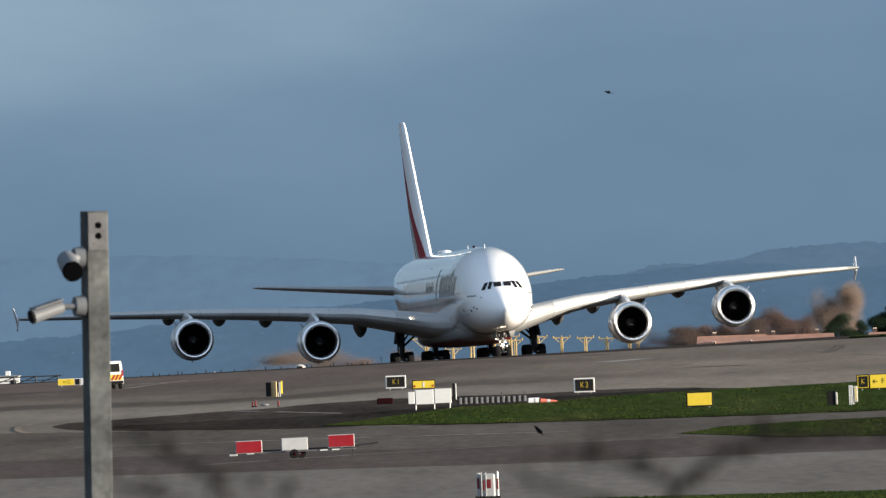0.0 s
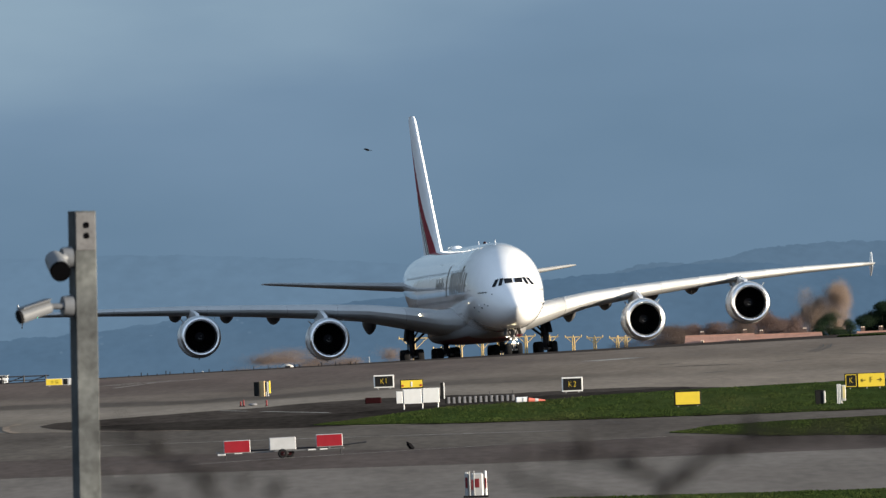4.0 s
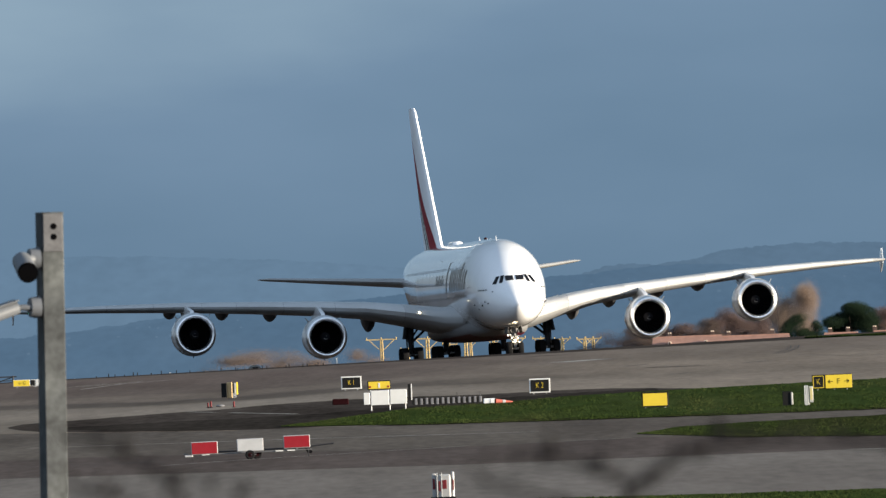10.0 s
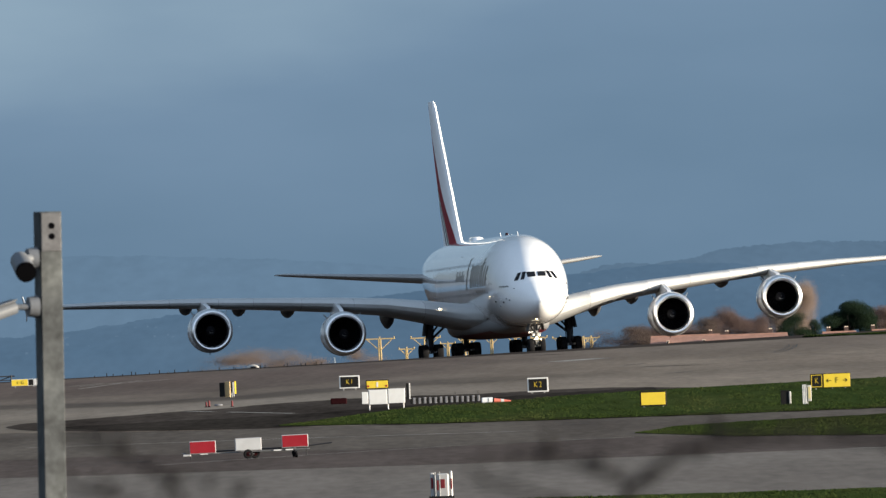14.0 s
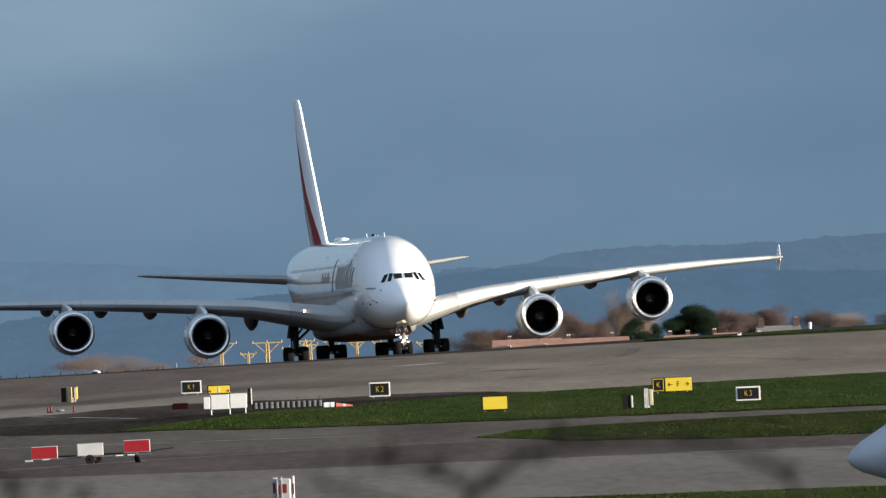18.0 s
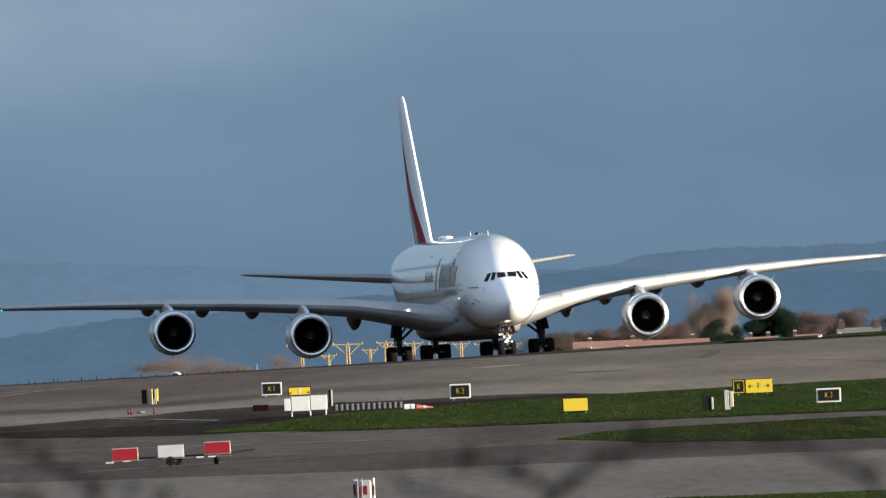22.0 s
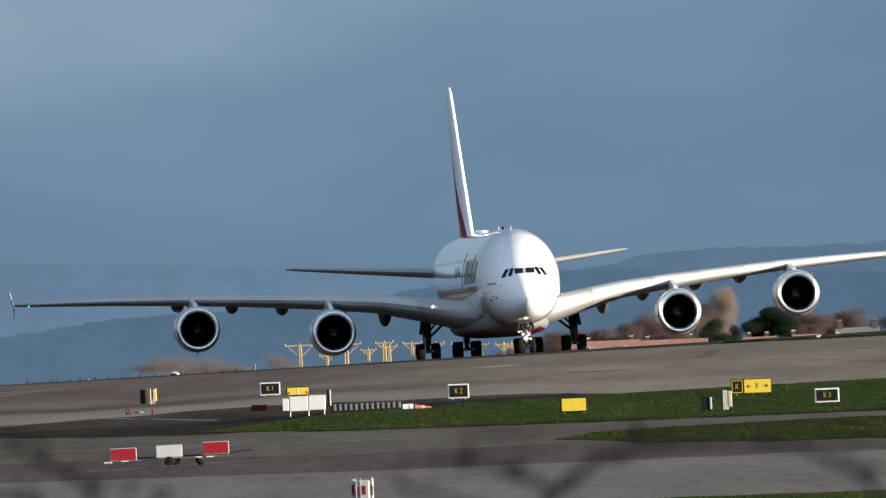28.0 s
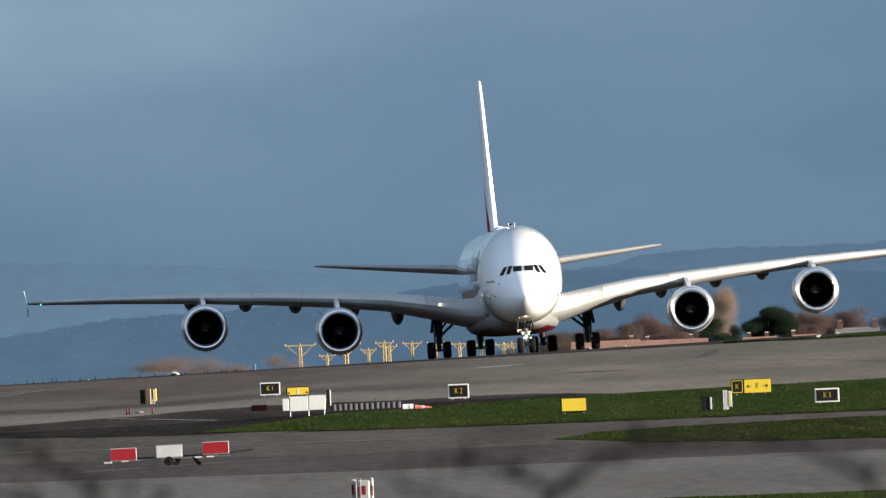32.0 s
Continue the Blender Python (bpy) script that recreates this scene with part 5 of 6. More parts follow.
part("beam", box(bmesh.new(), (0.1, 0.35, 0.38), (4.6, 0.08, 0.07), 0.01), DARK_METAL, s)
part("hitch", box(bmesh.new(), (-2.62, 0.05, 0.27), (0.34, 0.1, 0.09), 0.02), TRAILER_WHITE, s)
part("hitch", box(bmesh.new(), (-2.75, 0.05, 0.36), (0.2, 0.06, 0.05), 0.01), BEAM_GREY, s)
part("drawbar", tube(bmesh.new(), (2.5, 0.1, 0.42), (3.5, 0.1, 0.5), 0.03, 0.03, 8), DARK_METAL, s)
part("axle", tube(bmesh.new(), (0.0, -0.3, 0.2), (0.3, 0.4, 0.2), 0.03, 0.03, 8), DARK_METAL, s)
for wx, wy in ((-0.04, -0.18), (0.25, 0.25)):
    w_ = part("wheel", lathe(bmesh.new(), [(-0.07, 0.1), (-0.08, 0.16), (-0.05, 0.2), (0.05, 0.2), (0.08, 0.16), (0.07, 0.1)], 20, caps=True), RUBBER, s, "", pose(wx, wy, 0.2, 0, 0, 8))
    part("rim", lathe(bmesh.new(), [(-0.085, 0.02), (-0.085, 0.09), (0.085, 0.09), (0.085, 0.02)], 14, caps=True), DARK_RED, w_)
for wx in (-2.45, 2.42):
    part("prop", tube(bmesh.new(), (wx, 0.05, 0.0), (wx, 0.05, 0.45), 0.02, 0.02, 8), DARK_METAL, s)
for wx in (-1.9, 1.2, 1.7):
    part("warning_strip", box(bmesh.new(), (wx, -0.01, 0.3), (0.32, 0.012, 0.05)), SIGN_WHITE, s)

# barrier block in front
PALE_PLASTIC = surface("pale_plastic", (0.3, 0.3, 0.3), 0.5, var=0.1)
s = thing("barrier_block", stand(-0.34, 427.5), "white plastic barrier with red reflectors", "barrier")
part("body", box(bmesh.new(), (0.05, 0, 0.42), (0.42, 0.4, 0.84), 0.05), PALE_PLASTIC, s)
part("post", box(bmesh.new(), (-0.3, 0.05, 0.44), (0.14, 0.2, 0.88), 0.03), PALE_PLASTIC, s)
part("post", box(bmesh.new(), (0.33, 0.05, 0.46), (0.1, 0.2, 0.92), 0.03), METAL_GREY, s)
for x, w_, z_, h_ in ((-0.31, 0.08, 0.52, 0.36), (-0.12, 0.07, 0.45, 0.34), (0.05, 0.15, 0.5, 0.3), (0.34, 0.06, 0.48, 0.36)):
    part("reflector", box(bmesh.new(), (x, -0.215 if abs(x) < 0.2 else -0.06, z_), (w_, 0.03, h_), 0.01), BOLLARD_RED, s)
for x in (-0.2, -0.05):
    part("rod", tube(bmesh.new(), (x, -0.22, 0.05), (x, -0.22, 0.9), 0.015, 0.015, 8), METAL_GREY, s)
part("base", box(bmesh.new(), (0, 0, 0.04), (0.85, 0.6, 0.08), 0.02), RUBBER, s)


# ---- camera post in the foreground ----
def camera_post():
    p = thing("camera_post", pose(-2.661, 80, 0, 0, 1.15, 0), "tall galvanised steel post carrying two white surveillance cameras", "post")
    H_ = 8.412
    # square section turned a little, so that one flank shows
    turned = Matrix.Translation((0.005, 0.035, 0)) @ Matrix.Rotation(radians(14), 4, "Z")
    part("post_body", box(bmesh.new(), (0, 0, H_ / 2), (0.138, 0.2, H_), 0.004), STEEL, p, "", turned)
    part("base_plate", box(bmesh.new(), (0, 0, 0.015), (0.35, 0.35, 0.03), 0.005), STEEL, p)
    part("cap_plate", box(bmesh.new(), (0, -0.101, H_ - 0.13), (0.126, 0.008, 0.24), 0.003), METAL_DULL, p, "", turned)
    for z in (H_ - 0.09, H_ - 0.157):
        part("bolt_hole", tube(bmesh.new(), (0.004, -0.1, z), (0.004, -0.107, z), 0.02, 0.02, 24), BLACK_MATT, p, "", turned)
    # upper camera points down towards the viewer
    c = part("camera_housing", tube(bmesh.new(), (-0.127, -0.3, H_ - 0.375), (-0.17, -0.1, H_ - 0.305), 0.066, 0.06, 24), CAM_GREY, p, "white bullet camera")
    part("lens_front", tube(bmesh.new(), (-0.1217, -0.325, H_ - 0.3838), (-0.1274, -0.298, H_ - 0.3743), 0.064, 0.064, 24), BLACK_MATT, c, "black lens window")
    part("bracket", tube(bmesh.new(), (-0.15, -0.14, H_ - 0.3), (-0.08, -0.06, H_ - 0.293), 0.03, 0.028, 12), CAM_GREY, c)
    part("mount", tube(bmesh.new(), (-0.125, -0.05, H_ - 0.293), (-0.066, -0.03, H_ - 0.293), 0.062, 0.072, 24), CAM_GREY, p)
    # lower camera points sideways
    c = part("camera_housing", tube(bmesh.new(), (-0.385, -0.2, H_ - 0.66), (-0.205, -0.1, H_ - 0.6), 0.046, 0.042, 24), CAM_GREY, p, "white bullet camera")
    part("lens_front", tube(bmesh.new(), (-0.397, -0.2065, H_ - 0.664), (-0.384, -0.2, H_ - 0.66), 0.044, 0.044, 24), RUBBER, c, "black lens window")
    part("sun_shield", box(bmesh.new(), (-0.3, -0.15, H_ - 0.583), (0.21, 0.1, 0.01), 0.004, Matrix.Rotation(radians(28), 4, "Z") @ Matrix.Rotation(radians(-16), 4, "Y")), CAM_GREY, c)
    part("bracket", tube(bmesh.new(), (-0.21, -0.1, H_ - 0.6), (-0.1, -0.08, H_ - 0.6), 0.018, 0.022, 12), CAM_GREY, c)
    part("mount", tube(bmesh.new(), (-0.125, -0.05, H_ - 0.6), (-0.066, -0.03, H_ - 0.6), 0.062, 0.072, 24), CAM_GREY, p)


camera_post()


# ---- bare hedge tree close to the lens ----
def near_twigs():
    bark = surface("twig_bark", (0.012, 0.011, 0.011), 0.95, var=0.2, scale=20, spec=0.05)
    p = thing("bare_tree", pose(0.08, 9.2, 0), "slender bare tree with dark leafless twigs", "tree")
    part("trunk", tube(bmesh.new(), (0, 0, 0), (0.02, 0, 6.9), 0.07, 0.03, 12), bark, p)
    # limbs from the trunk head to the twigs; coordinates from the foot of the trunk
    def limb(pts, r0, r1):
        bm = bmesh.new()
        n = len(pts) - 1
        for i in range(n):
            a, b = r0 + (r1 - r0) * i / n, r0 + (r1 - r0) * (i + 1) / n
            tube(bm, pts[i], pts[i + 1], a, b, 8)
        part("branch", bm, bark, p)
    top = (0.02, 0, 6.85)
    rnd = random.Random(5)

    def spray(pts, r0, buds):
        """A twig with short side shoots."""
        limb(pts, r0, 0.0015)
        for k in range(buds):
            i = rnd.randrange(1, len(pts) - 1) if len(pts) > 2 else 0
            a, b = Vector(pts[i]), Vector(pts[i + 1])
            q = a.lerp(b, rnd.random())
            d = Vector((rnd.uniform(-1, 1), rnd.uniform(-0.6, 0.6), rnd.uniform(0.1, 0.8))).normalized() * rnd.uniform(0.008, 0.022)
            limb([q, q + d * 0.6, q + d + Vector((0, 0, 0.002))], 0.0024, 0.0014)
    limb([top, (0.02, -0.1, 7.5), (0.035, -0.2, 7.79)], 0.02, 0.006)
    spray([(0.035, -0.2, 7.79), (0.048, -0.2, 7.835), (0.085, -0.2, 7.859), (0.108, -0.2, 7.8655), (0.14, -0.2, 7.871)], 0.005, 5)
    spray([(0.048, -0.2, 7.835), (0.036, -0.2, 7.842), (0.012, -0.2, 7.8525), (-0.014, -0.2, 7.863), (-0.044, -0.2, 7.8635)], 0.0028, 6)
    spray([(0.035, -0.2, 7.79), (0.01, -0.2, 7.82), (-0.03, -0.2, 7.836), (-0.06, -0.2, 7.842)], 0.0022, 3)
    limb([top, (0.16, -0.1, 7.5), (0.29, -0.2, 7.80)], 0.018, 0.004)
    spray([(0.29, -0.2, 7.8), (0.275, -0.2, 7.832), (0.252, -0.2, 7.849), (0.222, -0.2, 7.861), (0.19, -0.2, 7.864)], 0.003, 5)
    limb([top, (-0.16, -0.1, 7.5), (-0.255, -0.2, 7.80)], 0.018, 0.005)
    spray([(-0.255, -0.2, 7.8), (-0.278, -0.2, 7.851), (-0.305, -0.2, 7.867), (-0.333, -0.2, 7.882), (-0.36, -0.2, 7.888)], 0.0027, 6)
    spray([(-0.255, -0.2, 7.8), (-0.3, -0.2, 7.835), (-0.35, -0.2, 7.85)], 0.0026, 4)
    spray([(0.11, -0.2, 7.8642), (0.134, -0.2, 7.8649), (0.158, -0.2, 7.8635), (0.19, -0.2, 7.8627)], 0.002, 3)
    # clusters of buds along the twigs
    bm = bmesh.new()
    for line in ([(0.05, 7.831), (0.071, 7.847), (0.081, 7.857), (0.098, 7.8635), (0.11, 7.864)], [(0.05, 7.833), (0.037, 7.845), (0.005, 7.855), (-0.017, 7.861), (-0.055, 7.8606), (-0.071, 7.858)],
                 [(0.19, 7.8627), (0.204, 7.865), (0.222, 7.861), (0.25, 7.848), (0.276, 7.832)], [(-0.281, 7.845), (-0.308, 7.864), (-0.326, 7.885), (-0.339, 7.9)], [(-0.225, 7.843), (-0.249, 7.849), (-0.284, 7.861)]):
        for (xa, za), (xb, zb) in zip(line, line[1:]):
            for _ in range(max(1, int(math.hypot(xb - xa, zb - za) / 0.011))):
                u = rnd.random()
                at_ = Matrix.Translation((xa + (xb - xa) * u + rnd.gauss(0, 0.002), -0.2, za + (zb - za) * u + rnd.gauss(0, 0.002)))
                bmesh.ops.create_icosphere(bm, subdivisions=1, radius=rnd.uniform(0.0022, 0.0045), matrix=at_ @ Matrix.Diagonal((1, 1, 1.4, 1)))
    tagged(part("bud_cluster", bm, bark, p), kind="stuff")


near_twigs()


# ---- beyond the crest: approach lights, fence, houses, trees ----
MAST_YELLOW = surface("mast_yellow", (0.42, 0.3, 0.13), 0.6, var=0.12)


def light_mast(x, y, top, bar, wide):
    g = ground_z(x, y)
    h = top - g
    m = thing("approach_light_mast", pose(x, y, g), "yellow lattice approach-light mast with a crossbar of lamps", "light mast", "approach light masts")
    for s_ in (-1, 1):
        part("upright", tube(bmesh.new(), (s_ * wide * 0.3, 0, 0), (s_ * wide * 0.2, 0, h), 0.09, 0.07, 6), MAST_YELLOW, m)
    k = max(3, int(h / 0.7))
    bm = bmesh.new()
    for i in range(k):
        a, b = h * i / k, h * (i + 1) / k
        tube(bm, (-wide * 0.27, 0, a), (wide * 0.27, 0, b), 0.04, 0.04, 5)
        tube(bm, (wide * 0.27, 0.05, a), (-wide * 0.27, 0.05, b), 0.04, 0.04, 5)
    part("lattice", bm, MAST_YELLOW, m)
    part("crossbar", box(bmesh.new(), (0, 0, h), (bar, 0.14, 0.12)), MAST_YELLOW, m)
    for s_ in (-1, 1):
        part("strut", tube(bmesh.new(), (0, 0, h - 0.36 * bar - 0.1), (s_ * bar * 0.42, 0, h), 0.04, 0.04, 6), MAST_YELLOW, m)
    for i in (0, 2, 4):
        part("lamp", tube(bmesh.new(), (bar * (i / 4 - 0.5) * 0.95, -0.05, h + 0.02), (bar * (i / 4 - 0.5) * 0.95, -0.08, h + 0.24), 0.06, 0.05, 8), MAST_YELLOW, m)


for x, y, top, bar, wide in ((-7.22, 1380, -0.19, 3.4, 0.5), (-4.44, 1420, -1.69, 1.8, 0.35), (-2.13, 1330, 0.03, 3.2, 0.6), (0.21, 1400, -1.12, 1.7, 0.4), (1.93, 1360, -0.14, 2.0, 0.55), (2.57, 1420, -0.96, 1.7, 0.45),
                             (5.05, 1400, -0.57, 2.1, 0.45), (7.61, 1390, -0.67, 1.9, 0.4), (10.44, 1420, -0.97, 1.9, 0.5), (12.66, 1400, -1.0, 1.8, 0.5), (14.94, 1380, -0.98, 1.8, 0.5), (16.44, 1430, -1.28, 1.8, 0.5)):
    light_mast(x, y, top, bar, wide)

FENCE_X = [-27.9, -27.0, -26.4, -25.6, -25.0, -24.7, -23.5, -22.7, -21.6, -20.5, -19.3, -18.0, -16.9, -16.7, -14.7, -14.4, -12.9, -12.6, -11.5, -11.2, -10.5, -10.3, -9.9]
fence = thing("crest_fence", pose(-20, 1002, 0), "line of thin dark posts along the crest", "fence")
for i, x in enumerate(FENCE_X):
    y = 1002 + 3 * math.sin(i * 1.7)
    z = ground_z(x, y)
    h = 0.16 + 0.2 * ((i * 37) % 10) / 10
    part("post", tube(bmesh.new(), (x + 20, y - 1002, z - 0.1), (x + 20, y - 1002, z + h), 0.045, 0.04, 6), RUBBER, fence)

# barrier rail and small white building at the far edge
rail = thing("rail_barrier", pose(-43, 1040, ground_z(-43, 1040)), "dark steel rail on posts at the edge of the field", "barrier")
part("rail", box(bmesh.new(), (0, 0, 0.62), (15, 0.08, 0.1)), DARK_METAL, rail)
part("rail", box(bmesh.new(), (0, 0, 0.3), (15, 0.08, 0.07)), DARK_METAL, rail)
for k in range(8):
    part("brace", tube(bmesh.new(), (-7.2 + k * 1.8, 0.06, 0.0), (-5.4 + k * 1.8, 0.06, 0.62), 0.04, 0.04, 6), DARK_METAL, rail)
for k in range(9):
    part("post", tube(bmesh.new(), (-7.2 + k * 1.8, 0, -0.2), (-7.2 + k * 1.8, 0, 0.7), 0.07, 0.07, 6), DARK_METAL, rail)
hut = thing("white_hut", pose(-44.0, 1150, ground_z(-44, 1150)), "low white flat-roofed hut with roof boxes", "building")
part("wall", box(bmesh.new(), (0, 0, 0.55), (1.9, 2.0, 1.1), 0.03), SIGN_WHITE, hut)
part("roof", box(bmesh.new(), (0, 0, 1.14), (2.1, 2.2, 0.08), 0.02), METAL_GREY, hut)
part("roof_box", box(bmesh.new(), (-0.1, 0, 1.38), (0.45, 0.6, 0.4), 0.03), SIGN_WHITE, hut)
part("window", box(bmesh.new(), (0.4, -1.01, 0.6), (0.5, 0.03, 0.35)), BLACK_GLASS, hut)
for hx, hy, hw, top in ((-33.1, 1120, 0.75, -1.12), (-32.1, 1122, 0.6, -1.16), (-31.2, 1124, 0.4, -1.3), (-24.7, 1122, 0.22, -0.9), (-37.2, 1124, 0.5, -1.4)):
    g_ = ground_z(hx, hy)
    shed = thing("white_hut", pose(hx, hy, g_), "low white shed mostly hidden by the crest", "building", "white sheds")
    part("wall", box(bmesh.new(), (0, 0, (top - g_) / 2 - 0.06), (hw, 1.2, top - g_ - 0.12), 0.02), SIGN_WHITE, shed)
    part("roof", loft(bmesh.new(), [[(-hw * 0.55, yy, top - g_ - 0.12), (0, yy, top - g_ + 0.06), (hw * 0.55, yy, top - g_ - 0.12)] for yy in (-0.7, 0.7)]), METAL_GREY, shed)
dome = thing("white_vehicle", pose(-17.61, 1150, ground_z(-17.61, 1150)), "white vehicle roof half hidden by the crest", "vehicle")
bm = bmesh.new()
bmesh.ops.create_icosphere(bm, subdivisions=3, radius=1.0, matrix=Matrix.Translation((0, 0, 0.25)) @ Matrix.Diagonal((0.62, 1.2, 0.42, 1)))
part("body", bm, surface("cream_paint", (0.4, 0.37, 0.34), 0.5, var=0.1), dome)
part("window", box(bmesh.new(), (0.05, -1.0, 0.42), (0.5, 0.4, 0.14)), BLACK_GLASS, dome)
for wx in (-0.35, 0.35):
    part("wheel", tube(bmesh.new(), (wx, -0.6, 0.0), (wx + 0.12, -0.6, 0.0), 0.2, 0.2, 12), RUBBER, dome)
lp = thing("lamp_post", pose(-10.58, 1200, ground_z(-10.58, 1200)), "thin grey lamp post", "lamp post")
part("pole", tube(bmesh.new(), (0, 0, 0), (0, 0, 1.0), 0.035, 0.03, 8), METAL_GREY, lp)
part("head", box(bmesh.new(), (-0.04, 0, 1.02), (0.18, 0.14, 0.06), 0.015), METAL_GREY, lp)

# houses: only roofs and chimneys rise over the crest
TILE = surface("clay_tile", (0.3, 0.165, 0.125), 0.8, var=0.25, scale=1.2, fine=9, dirt=(0.27, 0.16, 0.125), dirt_amount=0.6)
SLATE = surface("slate", (0.2, 0.19, 0.175), 0.7, var=0.2, scale=1.5, fine=9)
BRICK = surface("brick", (0.34, 0.15, 0.1), 0.85, var=0.25, scale=2, fine=12)
CHIMNEY = surface("sooty_brick", (0.075, 0.05, 0.044), 0.9, var=0.2)
RENDER = surface("cream_render", (0.62, 0.5, 0.4), 0.8, var=0.1)


def house(x, y, w, ridge, roofmat, chimneys, drop=1.3, dormers=0, deep=6.0, turn=0.0, stack=0.42, hip=0.7):
    g = ground_z(x, y)
    r = ridge - g
    e = r - drop
    base = min(0.0, e - 2.4)
    hse = thing("house", pose(x, y, g, 0, 0, turn), "brick house with a pitched roof and chimneys beyond the crest", "house", "houses")
    part("wall", box(bmesh.new(), (0, 0, (e + base) / 2), (w - 0.3, deep - 0.6, e - base), 0.02), BRICK, hse)
    bm = bmesh.new()
    loft(bm, [[(sx * w / 2, -deep / 2, e), (sx * (w / 2 - hip), 0, r), (sx * w / 2, deep / 2, e), (sx * w / 2, 0, e - 0.05)] for sx in (-1, 1)])
    rf = part("roof", bm, roofmat, hse, "clay-tiled pitched roof" if roofmat is TILE else "grey slate roof")
    part("ridge_tiles", tube(bmesh.new(), (hip - w / 2, 0, r), (w / 2 - hip, 0, r), 0.09, 0.09, 8), roofmat, rf)
    part("gutter", box(bmesh.new(), (0, -deep / 2 - 0.05, e), (w, 0.1, 0.1)), SIGN_WHITE, rf)
    for cx_, ch in chimneys:
        c = part("chimney", box(bmesh.new(), (cx_, 0.2, r + ch / 2 - 0.25), (stack, stack, ch + 0.5), 0.02), CHIMNEY, hse, "brick chimney stack")
        part("chimney_cap", box(bmesh.new(), (cx_, 0.2, r + ch + 0.03), (stack + 0.08, stack + 0.08, 0.08), 0.02), CHIMNEY, c)
        for q in (-0.1, 0.1):
            part("chimney_pot", tube(bmesh.new(), (cx_ + q, 0.2, r + ch), (cx_ + q, 0.2, r + ch + 0.17), 0.08, 0.07, 8), RENDER if stack < 0.5 else BRICK, c)
    for k in range(dormers):
        dx = -w / 2 + w * (k + 0.5) / dormers
        d_ = part("dormer", box(bmesh.new(), (dx, -deep * 0.28, r - 0.66), (0.3, 0.7, 0.42), 0.02), RENDER, hse, "cream dormer")
        part("pane", box(bmesh.new(), (dx, -deep * 0.28 - 0.36, r - 0.62), (0.16, 0.02, 0.24)), BLACK_GLASS, d_)
    return hse


house(24.6, 1300, 7.4, -0.6, TILE, ((-1.8, 0.3), (2.6, 0.35)), dormers=2, hip=0.15)
house(31.5, 1302, 7.6, -0.75, TILE, ((-2.6, 0.35), (1.9, 0.4)), dormers=3, hip=0.15)
house(39.8, 1280, 4.8, -0.7, TILE, ((-1.1, 0.4), (0.7, 0.4)), dormers=0, drop=1.0)
house(44.4, 1280, 4.0, -0.65, TILE, ((-1.2, 0.4),), dormers=0, drop=1.0)
slate_house = house(49.0, 1262, 4.8, -0.05, SLATE, ((-1.75, 0.75), (1.75, 0.75)), drop=0.9, stack=0.62, hip=0.2)
top_ = -0.05 - ground_z(49.0, 1262)
part("front_gable", loft(bmesh.new(), [[(-2.75, q, top_ - 0.95), (-2.05, q, top_ - 0.32), (-1.35, q, top_ - 0.95)] for q in (-3.1, -0.5)]), SLATE, slate_house, "small slate-roofed front gable")
for sg in (-1, 1):
    part("bargeboard", box(bmesh.new(), (-2.05 + sg * 0.37, -3.14, top_ - 0.62), (0.98, 0.06, 0.09), 0, Matrix.Rotation(radians(sg * 42), 4, "Y")), WHITE_PLASTIC, slate_house, "white bargeboard")
s = thing("vent_pipe", pose(52.15, 1262, ground_z(52.15, 1262)), "short white pipe beside the slate-roofed house", "pipe")
part("pipe", tube(bmesh.new(), (0, 0, -0.1), (0, 0, 1.22), 0.16, 0.15, 12), SIGN_WHITE, s)
part("cowl", tube(bmesh.new(), (0, 0, 1.2), (0, 0, 1.38), 0.2, 0.12, 12), SIGN_WHITE, s)
s = thing("white_light_fitting", stand(35.7, 1000), "small white light fitting on the grass at the crest", "light")
part("body", box(bmesh.new(), (0, 0, 0.16), (0.3, 0.2, 0.14), 0.03), SIGN_WHITE, s)
part("stem", tube(bmesh.new(), (0.04, 0, -0.03), (0.04, 0, 0.1), 0.04, 0.04, 8), SIGN_WHITE, s)
part("lamp_head", box(bmesh.new(), (0.14, 0, 0.25), (0.12, 0.14, 0.1), 0.02), SIGN_WHITE, s)


# ---- trees ----
EVERGREEN = surface("evergreen_leaf", (0.02, 0.034, 0.02), 1.0, var=0.3, scale=0.8, fine=8, spec=0.05)
TWIG_BROWN = surface("bare_twig", (0.088, 0.066, 0.058), 0.9, var=0.3, scale=0.8, fine=6)
# haze of the distance is mixed into the scrub, rusty and pale twig tones
TWIG_SCRUB = surface("scrub_twig", (0.19, 0.142, 0.115), 1.0, var=0.08, scale=0.8, fine=6)
TWIG_RUST = surface("rusty_twig", (0.115, 0.08, 0.073), 0.9, var=0.3, scale=0.8, fine=6)
TWIG_PALE = surface("pale_twig", (0.29, 0.22, 0.175), 0.9, var=0.3, scale=0.8, fine=6)
BARK = surface("bark", (0.1, 0.075, 0.06), 0.9, var=0.3, scale=4)


def lets_light_through(mt, amount=0.5):
    nt, ns, ln, b = nodes_of(mt)
    thin, mixed = ns.new("ShaderNodeBsdfTranslucent"), ns.new("ShaderNodeMixShader")
    ln.new(b.inputs["Base Color"].links[0].from_socket, thin.inputs["Color"])
    mixed.inputs[0].default_value = amount
    ln.new(b.outputs[0], mixed.inputs[1])
    ln.new(thin.outputs[0], mixed.inputs[2])
    ln.new(mixed.outputs[0], ns["Material Output"].inputs["Surface"])


for mt_ in (EVERGREEN, TWIG_BROWN, TWIG_SCRUB, TWIG_RUST, TWIG_PALE):
    lets_light_through(mt_)


